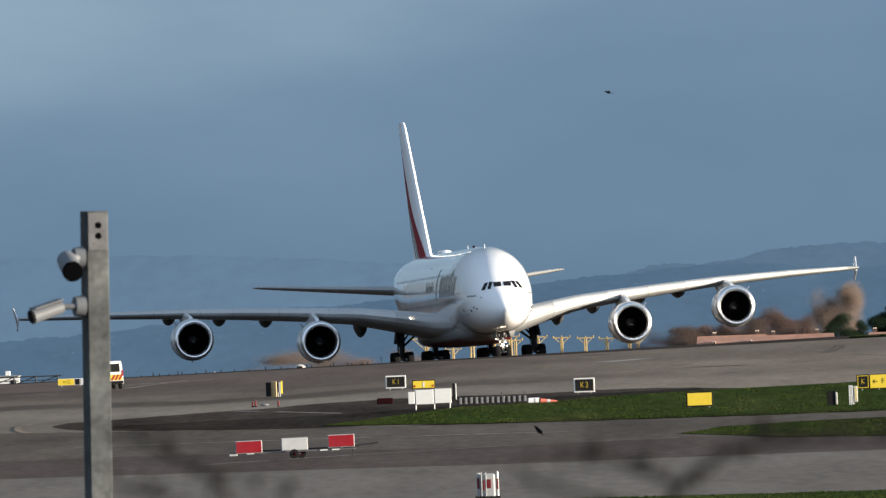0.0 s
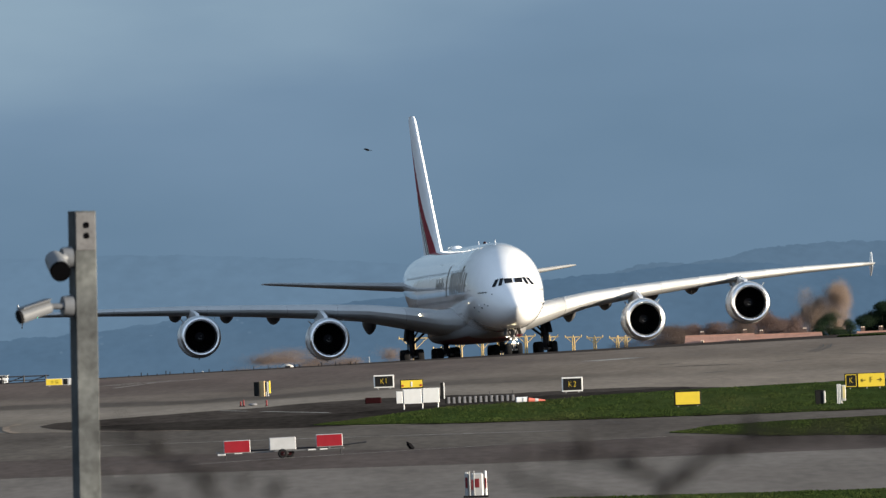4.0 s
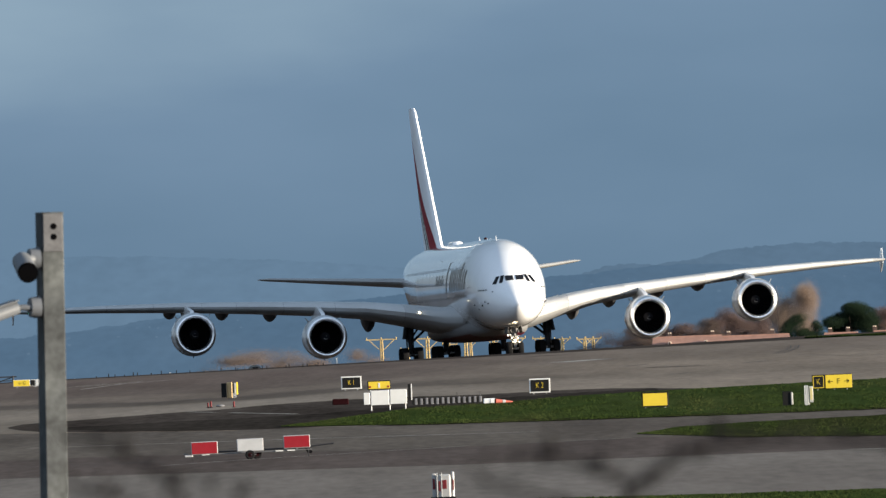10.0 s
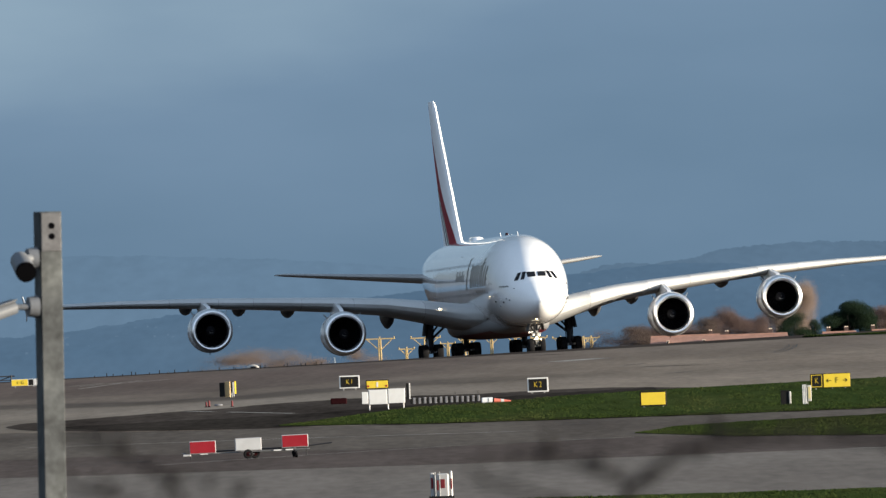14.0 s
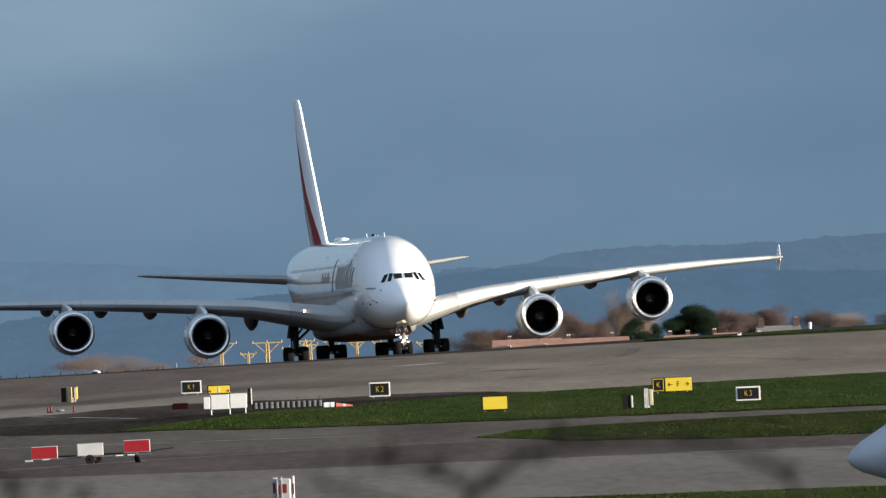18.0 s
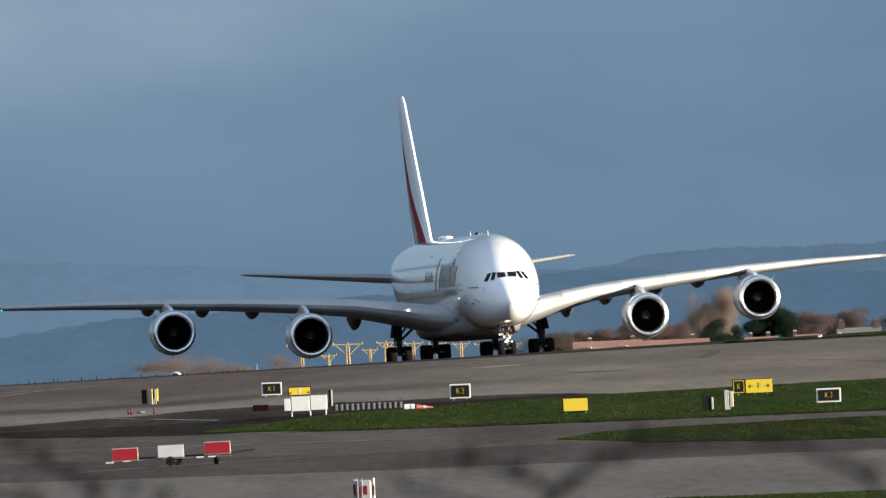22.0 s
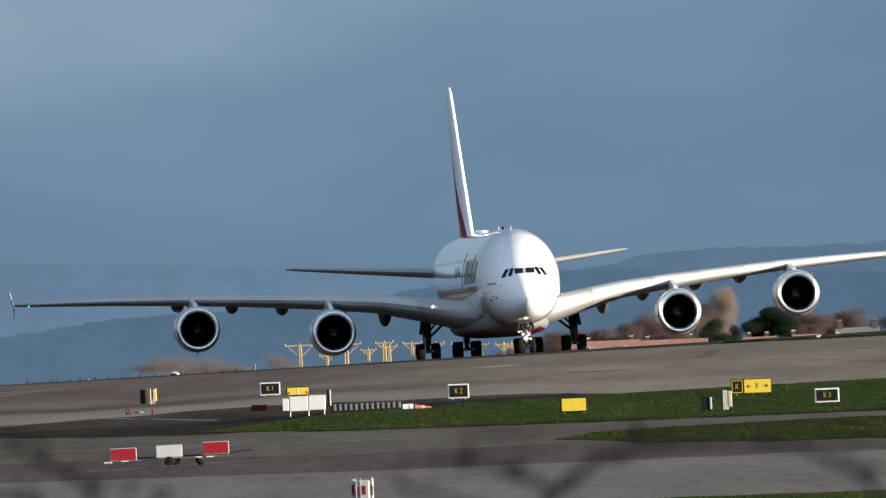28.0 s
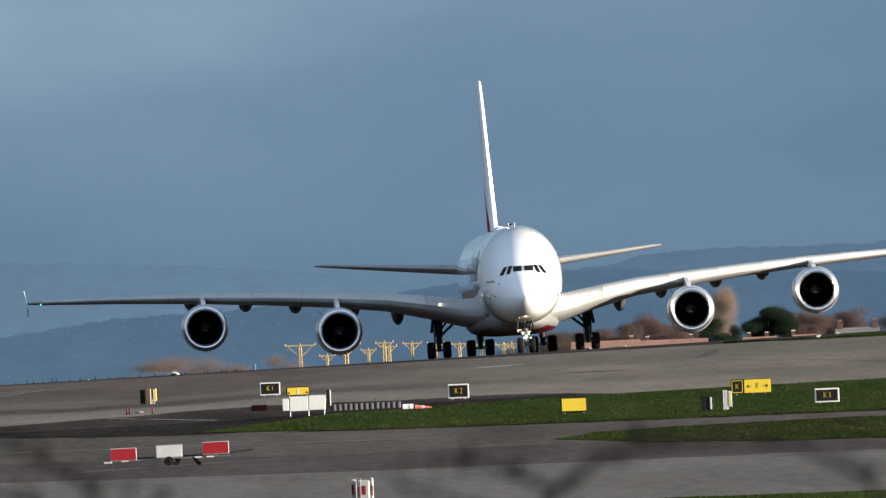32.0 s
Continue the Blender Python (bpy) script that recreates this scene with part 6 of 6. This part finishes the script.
def soft_cloud(n, w, h, z0, power, seed, size, soft, low):
    """Many small leaves or twigs in an uneven crown of overlapping lobes that thin out towards their edges."""
    rnd = np.random.default_rng(seed)
    k = 19
    up = rnd.random(k) ** (1.8 if low else 0.8)
    lobes = np.column_stack((rnd.uniform(-0.5, 0.5, k) * w * (0.78 - 0.45 * up ** power), rnd.uniform(-0.5, 0.5, k) * w * 0.5, z0 + h * (0.12 + 0.72 * up)))
    wide = rnd.uniform(0.17, 0.3, k)
    pick = rnd.integers(0, k, n)
    d = rnd.normal(0, 1, (n, 3))
    ball = d / np.linalg.norm(d, axis=1)[:, None] * rnd.random((n, 1)) ** 0.45
    d = ball * (1 - soft) + d * 0.42 * soft
    p = lobes[pick] + d * (wide[pick][:, None] * np.array([w, w, h * 0.8]))
    p = p[(p[:, 2] > z0 - 0.1 * h) & (p[:, 2] < z0 + 1.06 * h)]
    n = len(p)
    a = rnd.normal(0, 1, (n, 3))
    a /= np.linalg.norm(a, axis=1)[:, None]
    b = np.cross(a, rnd.normal(0, 1, (n, 3)))
    b /= np.linalg.norm(b, axis=1)[:, None]
    a *= size * rnd.uniform(0.6, 1.4, (n, 1))
    b *= size * rnd.uniform(0.35, 0.75, (n, 1))
    vs = np.stack((p - a - b * 0.4, p + b, p + a, p - b), axis=1).reshape(-1, 3)
    me = bpy.data.meshes.new("crown")
    me.from_pydata(vs.tolist(), [], np.arange(4 * n).reshape(-1, 4).tolist())
    return me


def tree(x, y, top, w, crown, leaf, seed, n, label, power=1.5, size=0.03, soft=0.6, name="tree"):
    g = ground_z(x, y)
    h = top - g
    t_ = thing(name, pose(x, y, g), label, "tree" if name == "tree" else "bush")
    rnd = random.Random(seed + 50)
    z0 = h - crown
    part("trunk", tube(bmesh.new(), (0, 0, -0.2), (0.1, 0, max(0.5, z0 + crown * 0.45)), 0.06 * h ** 0.7, 0.03 * h ** 0.6, 10), BARK, t_)
    for k in range(6 if name == "tree" else 0):
        a = rnd.uniform(0, 6.28)
        st = z0 * rnd.uniform(0.7, 1.1) + 0.15
        part("limb", tube(bmesh.new(), (0.03, 0, st), (math.cos(a) * w * 0.3, math.sin(a) * w * 0.3, st + crown * rnd.uniform(0.35, 0.7)), 0.05, 0.015, 6), BARK, t_)
    me = soft_cloud(2 * n, w, crown, z0, power, seed, size, soft, name == "bush")
    me.materials.append(leaf)
    cr = new("crown", me)
    cr.parent = t_
    tagged(cr, kind="stuff")


RUSTY, BROWN, PALE = "rounded leafless tree with rusty brown twigs", "leafless tree with brown twigs", "tall narrow leafless poplar with pale twigs"
tree(42.76, 1340, 2.2, 5.6, 4.0, EVERGREEN, 1, 60000, "dense dark evergreen tree beyond the crest", power=3.0, size=0.04, soft=0.3)
tree(31.2, 1400, 1.95, 6.2, 5.0, TWIG_RUST, 2, 45000, RUSTY, power=2.2, soft=0.55)
tree(37.2, 1420, 3.6, 4.6, 7.5, TWIG_PALE, 3, 40000, PALE, power=2.5, soft=0.75)
tree(39.9, 1420, 4.3, 4.8, 8.5, TWIG_PALE, 4, 45000, PALE, power=2.5, soft=0.75)
tree(36.4, 1320, 1.25, 3.8, 2.8, EVERGREEN, 5, 20000, "dark evergreen bush between the houses", power=1.0, soft=0.45, name="bush")
tree(38.6, 1325, 0.45, 2.0, 1.8, EVERGREEN, 6, 7000, "dark evergreen bush between the houses", soft=0.45, name="bush")
tree(48.4, 1380, 1.35, 6.4, 3.6, TWIG_RUST, 7, 34000, RUSTY)
tree(53.0, 1385, 1.55, 6.4, 3.8, TWIG_RUST, 8, 32000, RUSTY)
tree(57.6, 1390, 0.9, 7.4, 4.8, TWIG_BROWN, 9, 30000, BROWN)
tree(61.5, 1390, 0.45, 6.6, 4.6, TWIG_PALE, 10, 24000, "leafless tree with pale brown twigs")
tree(66.5, 1390, 0.5, 6.6, 4.6, TWIG_BROWN, 19, 22000, BROWN)
tree(25.8, 1385, 0.5, 4.8, 3.4, TWIG_RUST, 11, 24000, RUSTY, soft=0.8)
tree(21.0, 1390, 0.25, 4.8, 3.2, TWIG_BROWN, 12, 22000, BROWN, soft=0.85)
tree(28.4, 1395, 0.9, 5.0, 4.0, TWIG_BROWN, 22, 26000, BROWN, soft=0.7)
tree(34.4, 1410, 1.1, 4.6, 4.2, TWIG_RUST, 23, 24000, RUSTY, soft=0.7)
tree(23.3, 1395, 0.3, 4.6, 3.4, TWIG_RUST, 24, 22000, RUSTY, soft=0.85)
tree(50.6, 1395, 0.9, 5.0, 3.6, TWIG_BROWN, 31, 22000, BROWN)
LOW_SCRUB, PALE_SCRUB = "low brown scrub behind the approach lights", "low spread of pale brown scrub behind the crest"
tree(16.8, 1345, 0.1, 7.4, 3.4, TWIG_RUST, 20, 18000, LOW_SCRUB, soft=0.9, name="bush")
tree(20.5, 1350, 0.3, 6.0, 3.6, TWIG_BROWN, 21, 15000, LOW_SCRUB, soft=0.9, name="bush")
tree(-20.2, 1250, 0.15, 10.0, 3.4, TWIG_SCRUB, 13, 24000, PALE_SCRUB, soft=1.0, name="bush")
tree(-15.0, 1260, 0.0, 8.0, 3.2, TWIG_SCRUB, 14, 16000, PALE_SCRUB, soft=1.0, name="bush")
tree(-8.4, 1250, 0.0, 5.6, 3.2, TWIG_SCRUB, 15, 9000, PALE_SCRUB, soft=1.0, name="bush")


# ---- service van ----
def van():
    v = thing("service_van", pose(-29, 942, 0), "white service van with red and yellow rear chevrons, driving off", "van")
    # local y points to the front of the van
    prof = [(0.0, 0.38), (0.0, 1.2), (0.12, 1.98), (0.3, 2.05), (3.2, 2.02), (3.5, 1.9), (4.15, 1.25), (4.9, 1.05), (5.05, 0.8), (5.05, 0.38)]
    rings = []
    for x_, k in ((-0.96, 0.03), (-0.99, 0.0), (0.99, 0.0), (0.96, 0.03)):
        rings.append([((x_ * (1 - 0.1 * max(0, z - 1.1))), y - 2.5, z) for y, z in prof])
    part("body", loft(bmesh.new(), rings), surface("van_white", (0.78, 0.78, 0.77), 0.35, var=0.04, coat=0.3), v)
    part("rear_window", box(bmesh.new(), (0, -2.49, 1.55), (1.5, 0.06, 0.6), 0.02, Matrix.Rotation(radians(-8), 4, "X")), SIGN_BLACK, v, "dark rear window")
    for s_ in (-1, 1):
        part("tail_light", box(bmesh.new(), (s_ * 0.93, -2.49, 1.15), (0.12, 0.06, 0.4), 0.01), SIGN_RED, v)
        part("side_window", box(bmesh.new(), (s_ * 0.945, -0.2, 1.55), (0.05, 3.3, 0.55), 0.02, Matrix.Rotation(radians(s_ * -6), 4, "Y")), SIGN_BLACK, v)
        part("mirror", box(bmesh.new(), (s_ * 1.13, 1.25, 1.4), (0.2, 0.12, 0.28), 0.03), SIGN_BLACK, v)
        part("sill", box(bmesh.new(), (s_ * 0.99, 0, 0.6), (0.03, 4.0, 0.2)), METAL_GREY, v)
        for wy in (-1.65, 1.6):
            w_ = part("wheel", lathe(bmesh.new(), [(-0.1, 0.2), (-0.11, 0.3), (-0.07, 0.34), (0.07, 0.34), (0.11, 0.3), (0.1, 0.2)], 20, caps=True), RUBBER, v, "", pose(s_ * 0.86, wy, 0.34, 0, 0, 90))
            VAN_WHEELS.append((w_, pose(s_ * 0.86, wy, 0.34, 0, 0, 90)))
    part("bumper", box(bmesh.new(), (0, -2.55, 0.5), (1.9, 0.14, 0.22), 0.03), SIGN_BLACK, v)
    plate = part("chevron_plate", box(bmesh.new(), (0, -2.515, 0.86), (1.8, 0.04, 0.42)), SIGN_YELLOW, v, "yellow plate with red chevrons")
    for k in range(-3, 4):
        if k:
            sgn = 1 if k > 0 else -1
            part("chevron", box(bmesh.new(), (k * 0.26, -2.54, 0.86), (0.13, 0.02, 0.44), 0, Matrix.Rotation(radians(sgn * 32), 4, "Y")), SIGN_RED, plate)
    return v


VAN_WHEELS = []
VAN = van()


# ---- parked jet at the edge of the apron: only its nose shows ----
def parked_jet():
    p = thing("parked_jet", pose(13.15, 300, 0), "parked pale grey business jet, only its nose in view", "aircraft")
    z = 2.9
    rings = []
    for dx, up, dn, hw in ((0, 0.0, -0.05, 0.03), (0.1, 0.17, -0.2, 0.2), (0.35, 0.39, -0.35, 0.42), (0.94, 0.76, -0.54, 0.72), (2.0, 1.25, -0.55, 1.05), (3.2, 1.75, -0.7, 1.25), (4.5, 2.0, -0.8, 1.34), (10, 2.05, -0.85, 1.36), (15, 1.9, -0.5, 1.1), (19, 1.5, 0.6, 0.3)):
        rings.append([(dx, hw * math.cos(a), z + (up + dn) / 2 + (up - dn) / 2 * math.sin(a)) for a in [2 * math.pi * i / 32 for i in range(32)]])
    grey = surface("jet_grey", (0.4, 0.43, 0.47), 0.35, var=0.05, coat=0.3)
    part("fuselage", loft(bmesh.new(), rings), grey, p, angle=60)
    part("radome_seam", loft(bmesh.new(), [[(0.92 + q, 0.73 * math.cos(a), z + 0.2 + 0.59 * math.sin(a)) for a in [2 * math.pi * i / 32 for i in range(32)]] for q in (0, 0.015)], caps=False), METAL_GREY, p)
    for s_ in (-1, 1):
        part("cockpit_window", box(bmesh.new(), (3.0, s_ * 0.86, z + 1.25), (0.7, 0.05, 0.3), 0.01, Matrix.Rotation(radians(25 * s_), 4, "X")), BLACK_GLASS, p)
    for gx, gy in ((3.4, 0), (10.5, -1.3), (10.5, 1.3)):
        g = part("gear_leg", tube(bmesh.new(), (gx, gy, 0.3), (gx, gy, 2.4), 0.08, 0.1, 10), METAL_GREY, p)
        part("wheel", tube(bmesh.new(), (gx, gy - 0.12, 0.3), (gx, gy + 0.12, 0.3), 0.3, 0.3, 20), RUBBER, g)


parked_jet()


# ---- crows ----
FEATHER = surface("black_feather", (0.005, 0.005, 0.006), 0.9, var=0.2, scale=20, spec=0.03)


def crow_body(p):
    rings = [[(r * 1.25 * math.cos(a), y, zc + r * 1.15 * math.sin(a)) for a in [2 * math.pi * i / 14 for i in range(14)]] for y, r, zc in ((-0.2, 0.012, 0.225), (-0.16, 0.035, 0.23), (-0.1, 0.05, 0.225), (-0.05, 0.055, 0.2), (0.03, 0.075, 0.17), (0.1, 0.06, 0.16), (0.16, 0.035, 0.15), (0.18, 0.01, 0.148))]
    part("body", loft(bmesh.new(), rings), FEATHER, p)
    part("beak", tube(bmesh.new(), (0, -0.19, 0.228), (0, -0.26, 0.218), 0.016, 0.003, 8), FEATHER, p)
    part("tail", box(bmesh.new(), (0, 0.24, 0.13), (0.1, 0.2, 0.025), 0.004, Matrix.Rotation(radians(-14), 4, "X")), FEATHER, p)


def standing_crow():
    p = thing("crow", pose(-5.6, 541, 0), "black crow walking on the taxiway", "bird")
    crow_body(p)
    upright = Matrix.Translation((0, 0, 0.17)) @ Matrix.Rotation(radians(-34), 4, "X") @ Matrix.Translation((0, 0, -0.17))
    for ob in p.children:
        ob.matrix_basis = upright
    for s_ in (-1, 1):
        part("wing", box(bmesh.new(), (s_ * 0.085, 0.07, 0.18), (0.035, 0.3, 0.13), 0.008, Matrix.Rotation(radians(-10), 4, "X")), FEATHER, p, "", upright)
        part("leg", tube(bmesh.new(), (s_ * 0.04, 0.02, 0), (s_ * 0.03, 0.03, 0.12), 0.008, 0.01, 6), FEATHER, p)
    return p


def flying_crow():
    p = thing("crow", pose(7, 700, 17), "black crow in flight with spread wings", "bird")
    crow_body(p)
    ws = []
    for s_ in (-1, 1):
        bm = loft(bmesh.new(), [[(s_ * 0.02, -0.08, 0.01), (s_ * 0.02, 0.1, 0.0), (s_ * 0.02, 0.1, -0.012), (s_ * 0.02, -0.08, -0.012)], [(s_ * 0.2, -0.12, 0.02), (s_ * 0.2, 0.09, 0.01), (s_ * 0.2, 0.09, 0.0), (s_ * 0.2, -0.12, 0.0)],
                                [(s_ * 0.42, -0.02, 0.01), (s_ * 0.42, 0.1, 0.0), (s_ * 0.42, 0.1, -0.004), (s_ * 0.42, -0.02, -0.004)]])
        ws.append((part("wing", bm, FEATHER, p, "", pose(0, 0, 0.2)), s_))
    for ob in p.children:
        ob.data.transform(Matrix.Scale(0.82, 4))
    return p, ws


CROW = standing_crow()
FLYER, FLYER_WINGS = flying_crow()

# ---- what moves ----
# seconds; place of the main gear on the ground; heading in degrees from straight towards the camera; slope by which nose and port wing sway
TAXI = [(0, -2.22, 1186.34, 7.66, 0.0035, 0.0037), (3, -0.61, 1174.25, 7.57, 0.0028, 0.0032), (6, 0.95, 1161.71, 7.42, 0.0017, 0.0024), (9, 2.46, 1148.69, 7.29, 0.0005, 0.0024), (11, 3.42, 1139.62, 7.23, -0.0000, 0.0025), (13, 4.40, 1131.69, 7.24, -0.0005, 0.0010), (16, 5.97, 1119.00, 7.26, -0.0022, -0.0018), (19, 7.49, 1108.35, 7.20, -0.0027, -0.0030), (21, 8.49, 1102.40, 7.07, -0.0027, -0.0022), (23, 9.45, 1095.24, 6.72, -0.0029, -0.0016), (25, 10.41, 1088.68, 6.19, -0.0026, -0.0019), (28, 11.52, 1076.85, 4.35, -0.0015, -0.0017), (30, 12.02, 1068.55, 2.97, 0.0006, -0.0011), (32, 12.36, 1059.58, 1.81, 0.0024, -0.0007)]


def on_ground(x, y, heading, nose, port_up):
    """Pose of the airliner with its wheels on the ground."""
    h = radians(heading)
    fwd, port = Vector((math.sin(h), -math.cos(h), 0)), Vector((math.cos(h), math.sin(h), 0))
    at_ = lambda f, s: ground_z(x + fwd.x * f + port.x * s, y + fwd.y * f + port.y * s)
    fwd.z = (at_(23.9, 0) - (at_(-1, 5) + at_(-1, -5)) / 2) / 24.9 + nose
    port.z = (at_(-1, 6) - at_(-1, -6)) / 12 + port_up
    aft = -fwd.normalized()
    up = port.cross(aft).normalized()
    side = aft.cross(up)
    m = Matrix((side, aft, up)).transposed().to_4x4()
    m.translation = (x, y, (at_(-1, 5) + at_(-1, -5)) / 2)
    return m


CROW_WAY = [(0, 1.82, 548.0, 0.46), (1, -1.64, 545.0, 0.37), (2, -2.57, 546.1, 0.00), (3, -2.76, 542.4, 0.00), (5.5, -4.02, 547.5, 0.00), (6, -4.19, 544.6, 0.00), (6.5, -4.46, 543.3, 0.00), (7, -4.78, 545.0, 0.00), (8, -5.30, 544.8, 0.00), (9, -5.73, 545.2, 0.00), (10, -6.21, 544.3, 0.00), (11, -6.33, 531.8, 0.00), (12, -6.52, 531.8, 0.00), (13, -6.54, 531.8, 0.00), (15.5, -6.52, 531.8, 0.00), (16, -6.56, 531.8, 0.00), (19, -6.50, 531.8, 0.00), (20, -6.53, 531.8, 0.00), (22, -6.56, 531.8, 0.00), (25, -6.57, 531.8, 0.00), (28, -7.26, 531.8, 0.00), (29, -7.36, 531.8, 0.00), (30, -7.42, 531.8, 0.00), (32, -7.33, 531.8, 0.00)]
BIRD_WAY = [(0, 6.90, 700.0, 16.95), (0.5, 6.05, 700.0, 17.11), (1, 5.49, 700.0, 16.72), (1.5, 5.02, 700.0, 16.10), (2, 3.69, 700.0, 15.07), (2.5, 1.82, 700.0, 14.28), (3, -0.38, 700.0, 13.67), (3.5, -3.11, 700.0, 13.85), (5.5, -13.20, 700.0, 15.73), (6, -15.29, 700.0, 16.21), (6.5, -17.11, 700.0, 16.63), (7, -18.49, 700.0, 16.98), (7.5, -19.81, 700.0, 16.91), (8, -21.48, 700.0, 16.54), (9, -25.47, 700.0, 15.96), (10, -29.90, 700.0, 15.95)]
# seconds, place, heading in degrees to the left of straight away from the camera
VAN_WAY = [(0, -28.15, 917.5, 10), (0.5, -28.64, 920.4, 12), (1, -29.71, 927.2, 14), (1.5, -30.49, 933.1, 16), (2, -31.65, 938.9, 18), (2.5, -33.12, 943.8, 19), (3, -34.97, 949.6, 20), (3.5, -37.21, 955.5, 21), (5, -44.80, 974.0, 23), (7, -56.49, 999.3, 24), (9, -64.28, 1014.9, 24), (32, -64.28, 1014.9, 24)]


def motions():
    walk(AIRLINER, [(t, on_ground(*place)) for t, *place in TAXI])
    # wheels turn with the way covered
    way = [(0.0, 0.0)]
    for (t0, x0, y0, *_), (t1, x1, y1, *_) in zip(TAXI, TAXI[1:]):
        way.append((t1, way[-1][1] + math.hypot(x1 - x0, y1 - y0)))
    ts = [32.0 * i / 114 for i in range(115)]
    dist = np.interp(ts, [w[0] for w in way], [w[1] for w in way])
    for ob, m, r in WHEELS:
        walk(ob, [(t, m @ Matrix.Rotation(s / r, 4, "X")) for t, s in zip(ts, dist)])
    # one turn of the beacon
    for ob, m in BEACON:
        walk(ob, [(t, m @ Matrix.Rotation(radians(a), 4, "Z")) for t, a in ((0, 0), (23.86, 0), (23.9, 60), (23.95, 120), (24.0, 180), (24.05, 240), (24.1, 300), (24.14, 360), (32, 360))])

    def tilted(x, y, turn):
        m = pose(x, y, ground_z(x, y), 0, 0, turn)
        n = Vector((-(ground_z(x + 1, y) - ground_z(x - 1, y)) / 2, -(ground_z(x, y + 1) - ground_z(x, y - 1)) / 2, 1)).normalized()
        lean = Vector((0, 0, 1)).rotation_difference(n).to_matrix().to_4x4()
        return Matrix.Translation(m.translation) @ lean @ m.to_3x3().to_4x4()
    walk(VAN, [(t, tilted(x, y, h)) for t, x, y, h in VAN_WAY])
    way = [(0.0, 0.0)]
    for (t0, x0, y0, _), (t1, x1, y1, _) in zip(VAN_WAY, VAN_WAY[1:]):
        way.append((t1, way[-1][1] + math.hypot(x1 - x0, y1 - y0)))
    ts = [9.0 * i / 220 for i in range(221)] + [32.0]
    dist = np.interp(ts, [w[0] for w in way], [w[1] for w in way])
    for ob, m in VAN_WHEELS:
        walk(ob, [(t, m @ Matrix.Rotation(-d / 0.34, 4, "Y")) for t, d in zip(ts, dist)])
    # birds: the crow glides in, walks about and stays by the trailer; the other crosses the sky
    rows = []
    for i, (t, x, y, z) in enumerate(CROW_WAY):
        turn = float(np.interp(t, [0, 1, 2, 3, 6, 11, 13, 16, 18, 25, 28, 29, 30, 32], [-100, -90, -35, -45, -75, -75, -12, -40, -8, 5, -60, -10, -70, -95]))
        rows.append((t, pose(x, y, z, 0, 0, turn)))
    walk(CROW, rows)
    walk(FLYER, [(t, pose(x, y, z, 0, 0, -80)) for t, x, y, z in BIRD_WAY] + [(32.0, pose(-120, 760, 22, 0, 0, -80))])
    for ob, s in FLYER_WINGS:
        walk(ob, [(k * 0.1, pose(0, 0, 0.165, 0, s * -(28 * math.sin(k * 1.5) + 8), 0)) for k in range(110)] + [(32.0, pose(0, 0, 0.165, 0, 0, 0))])


motions()
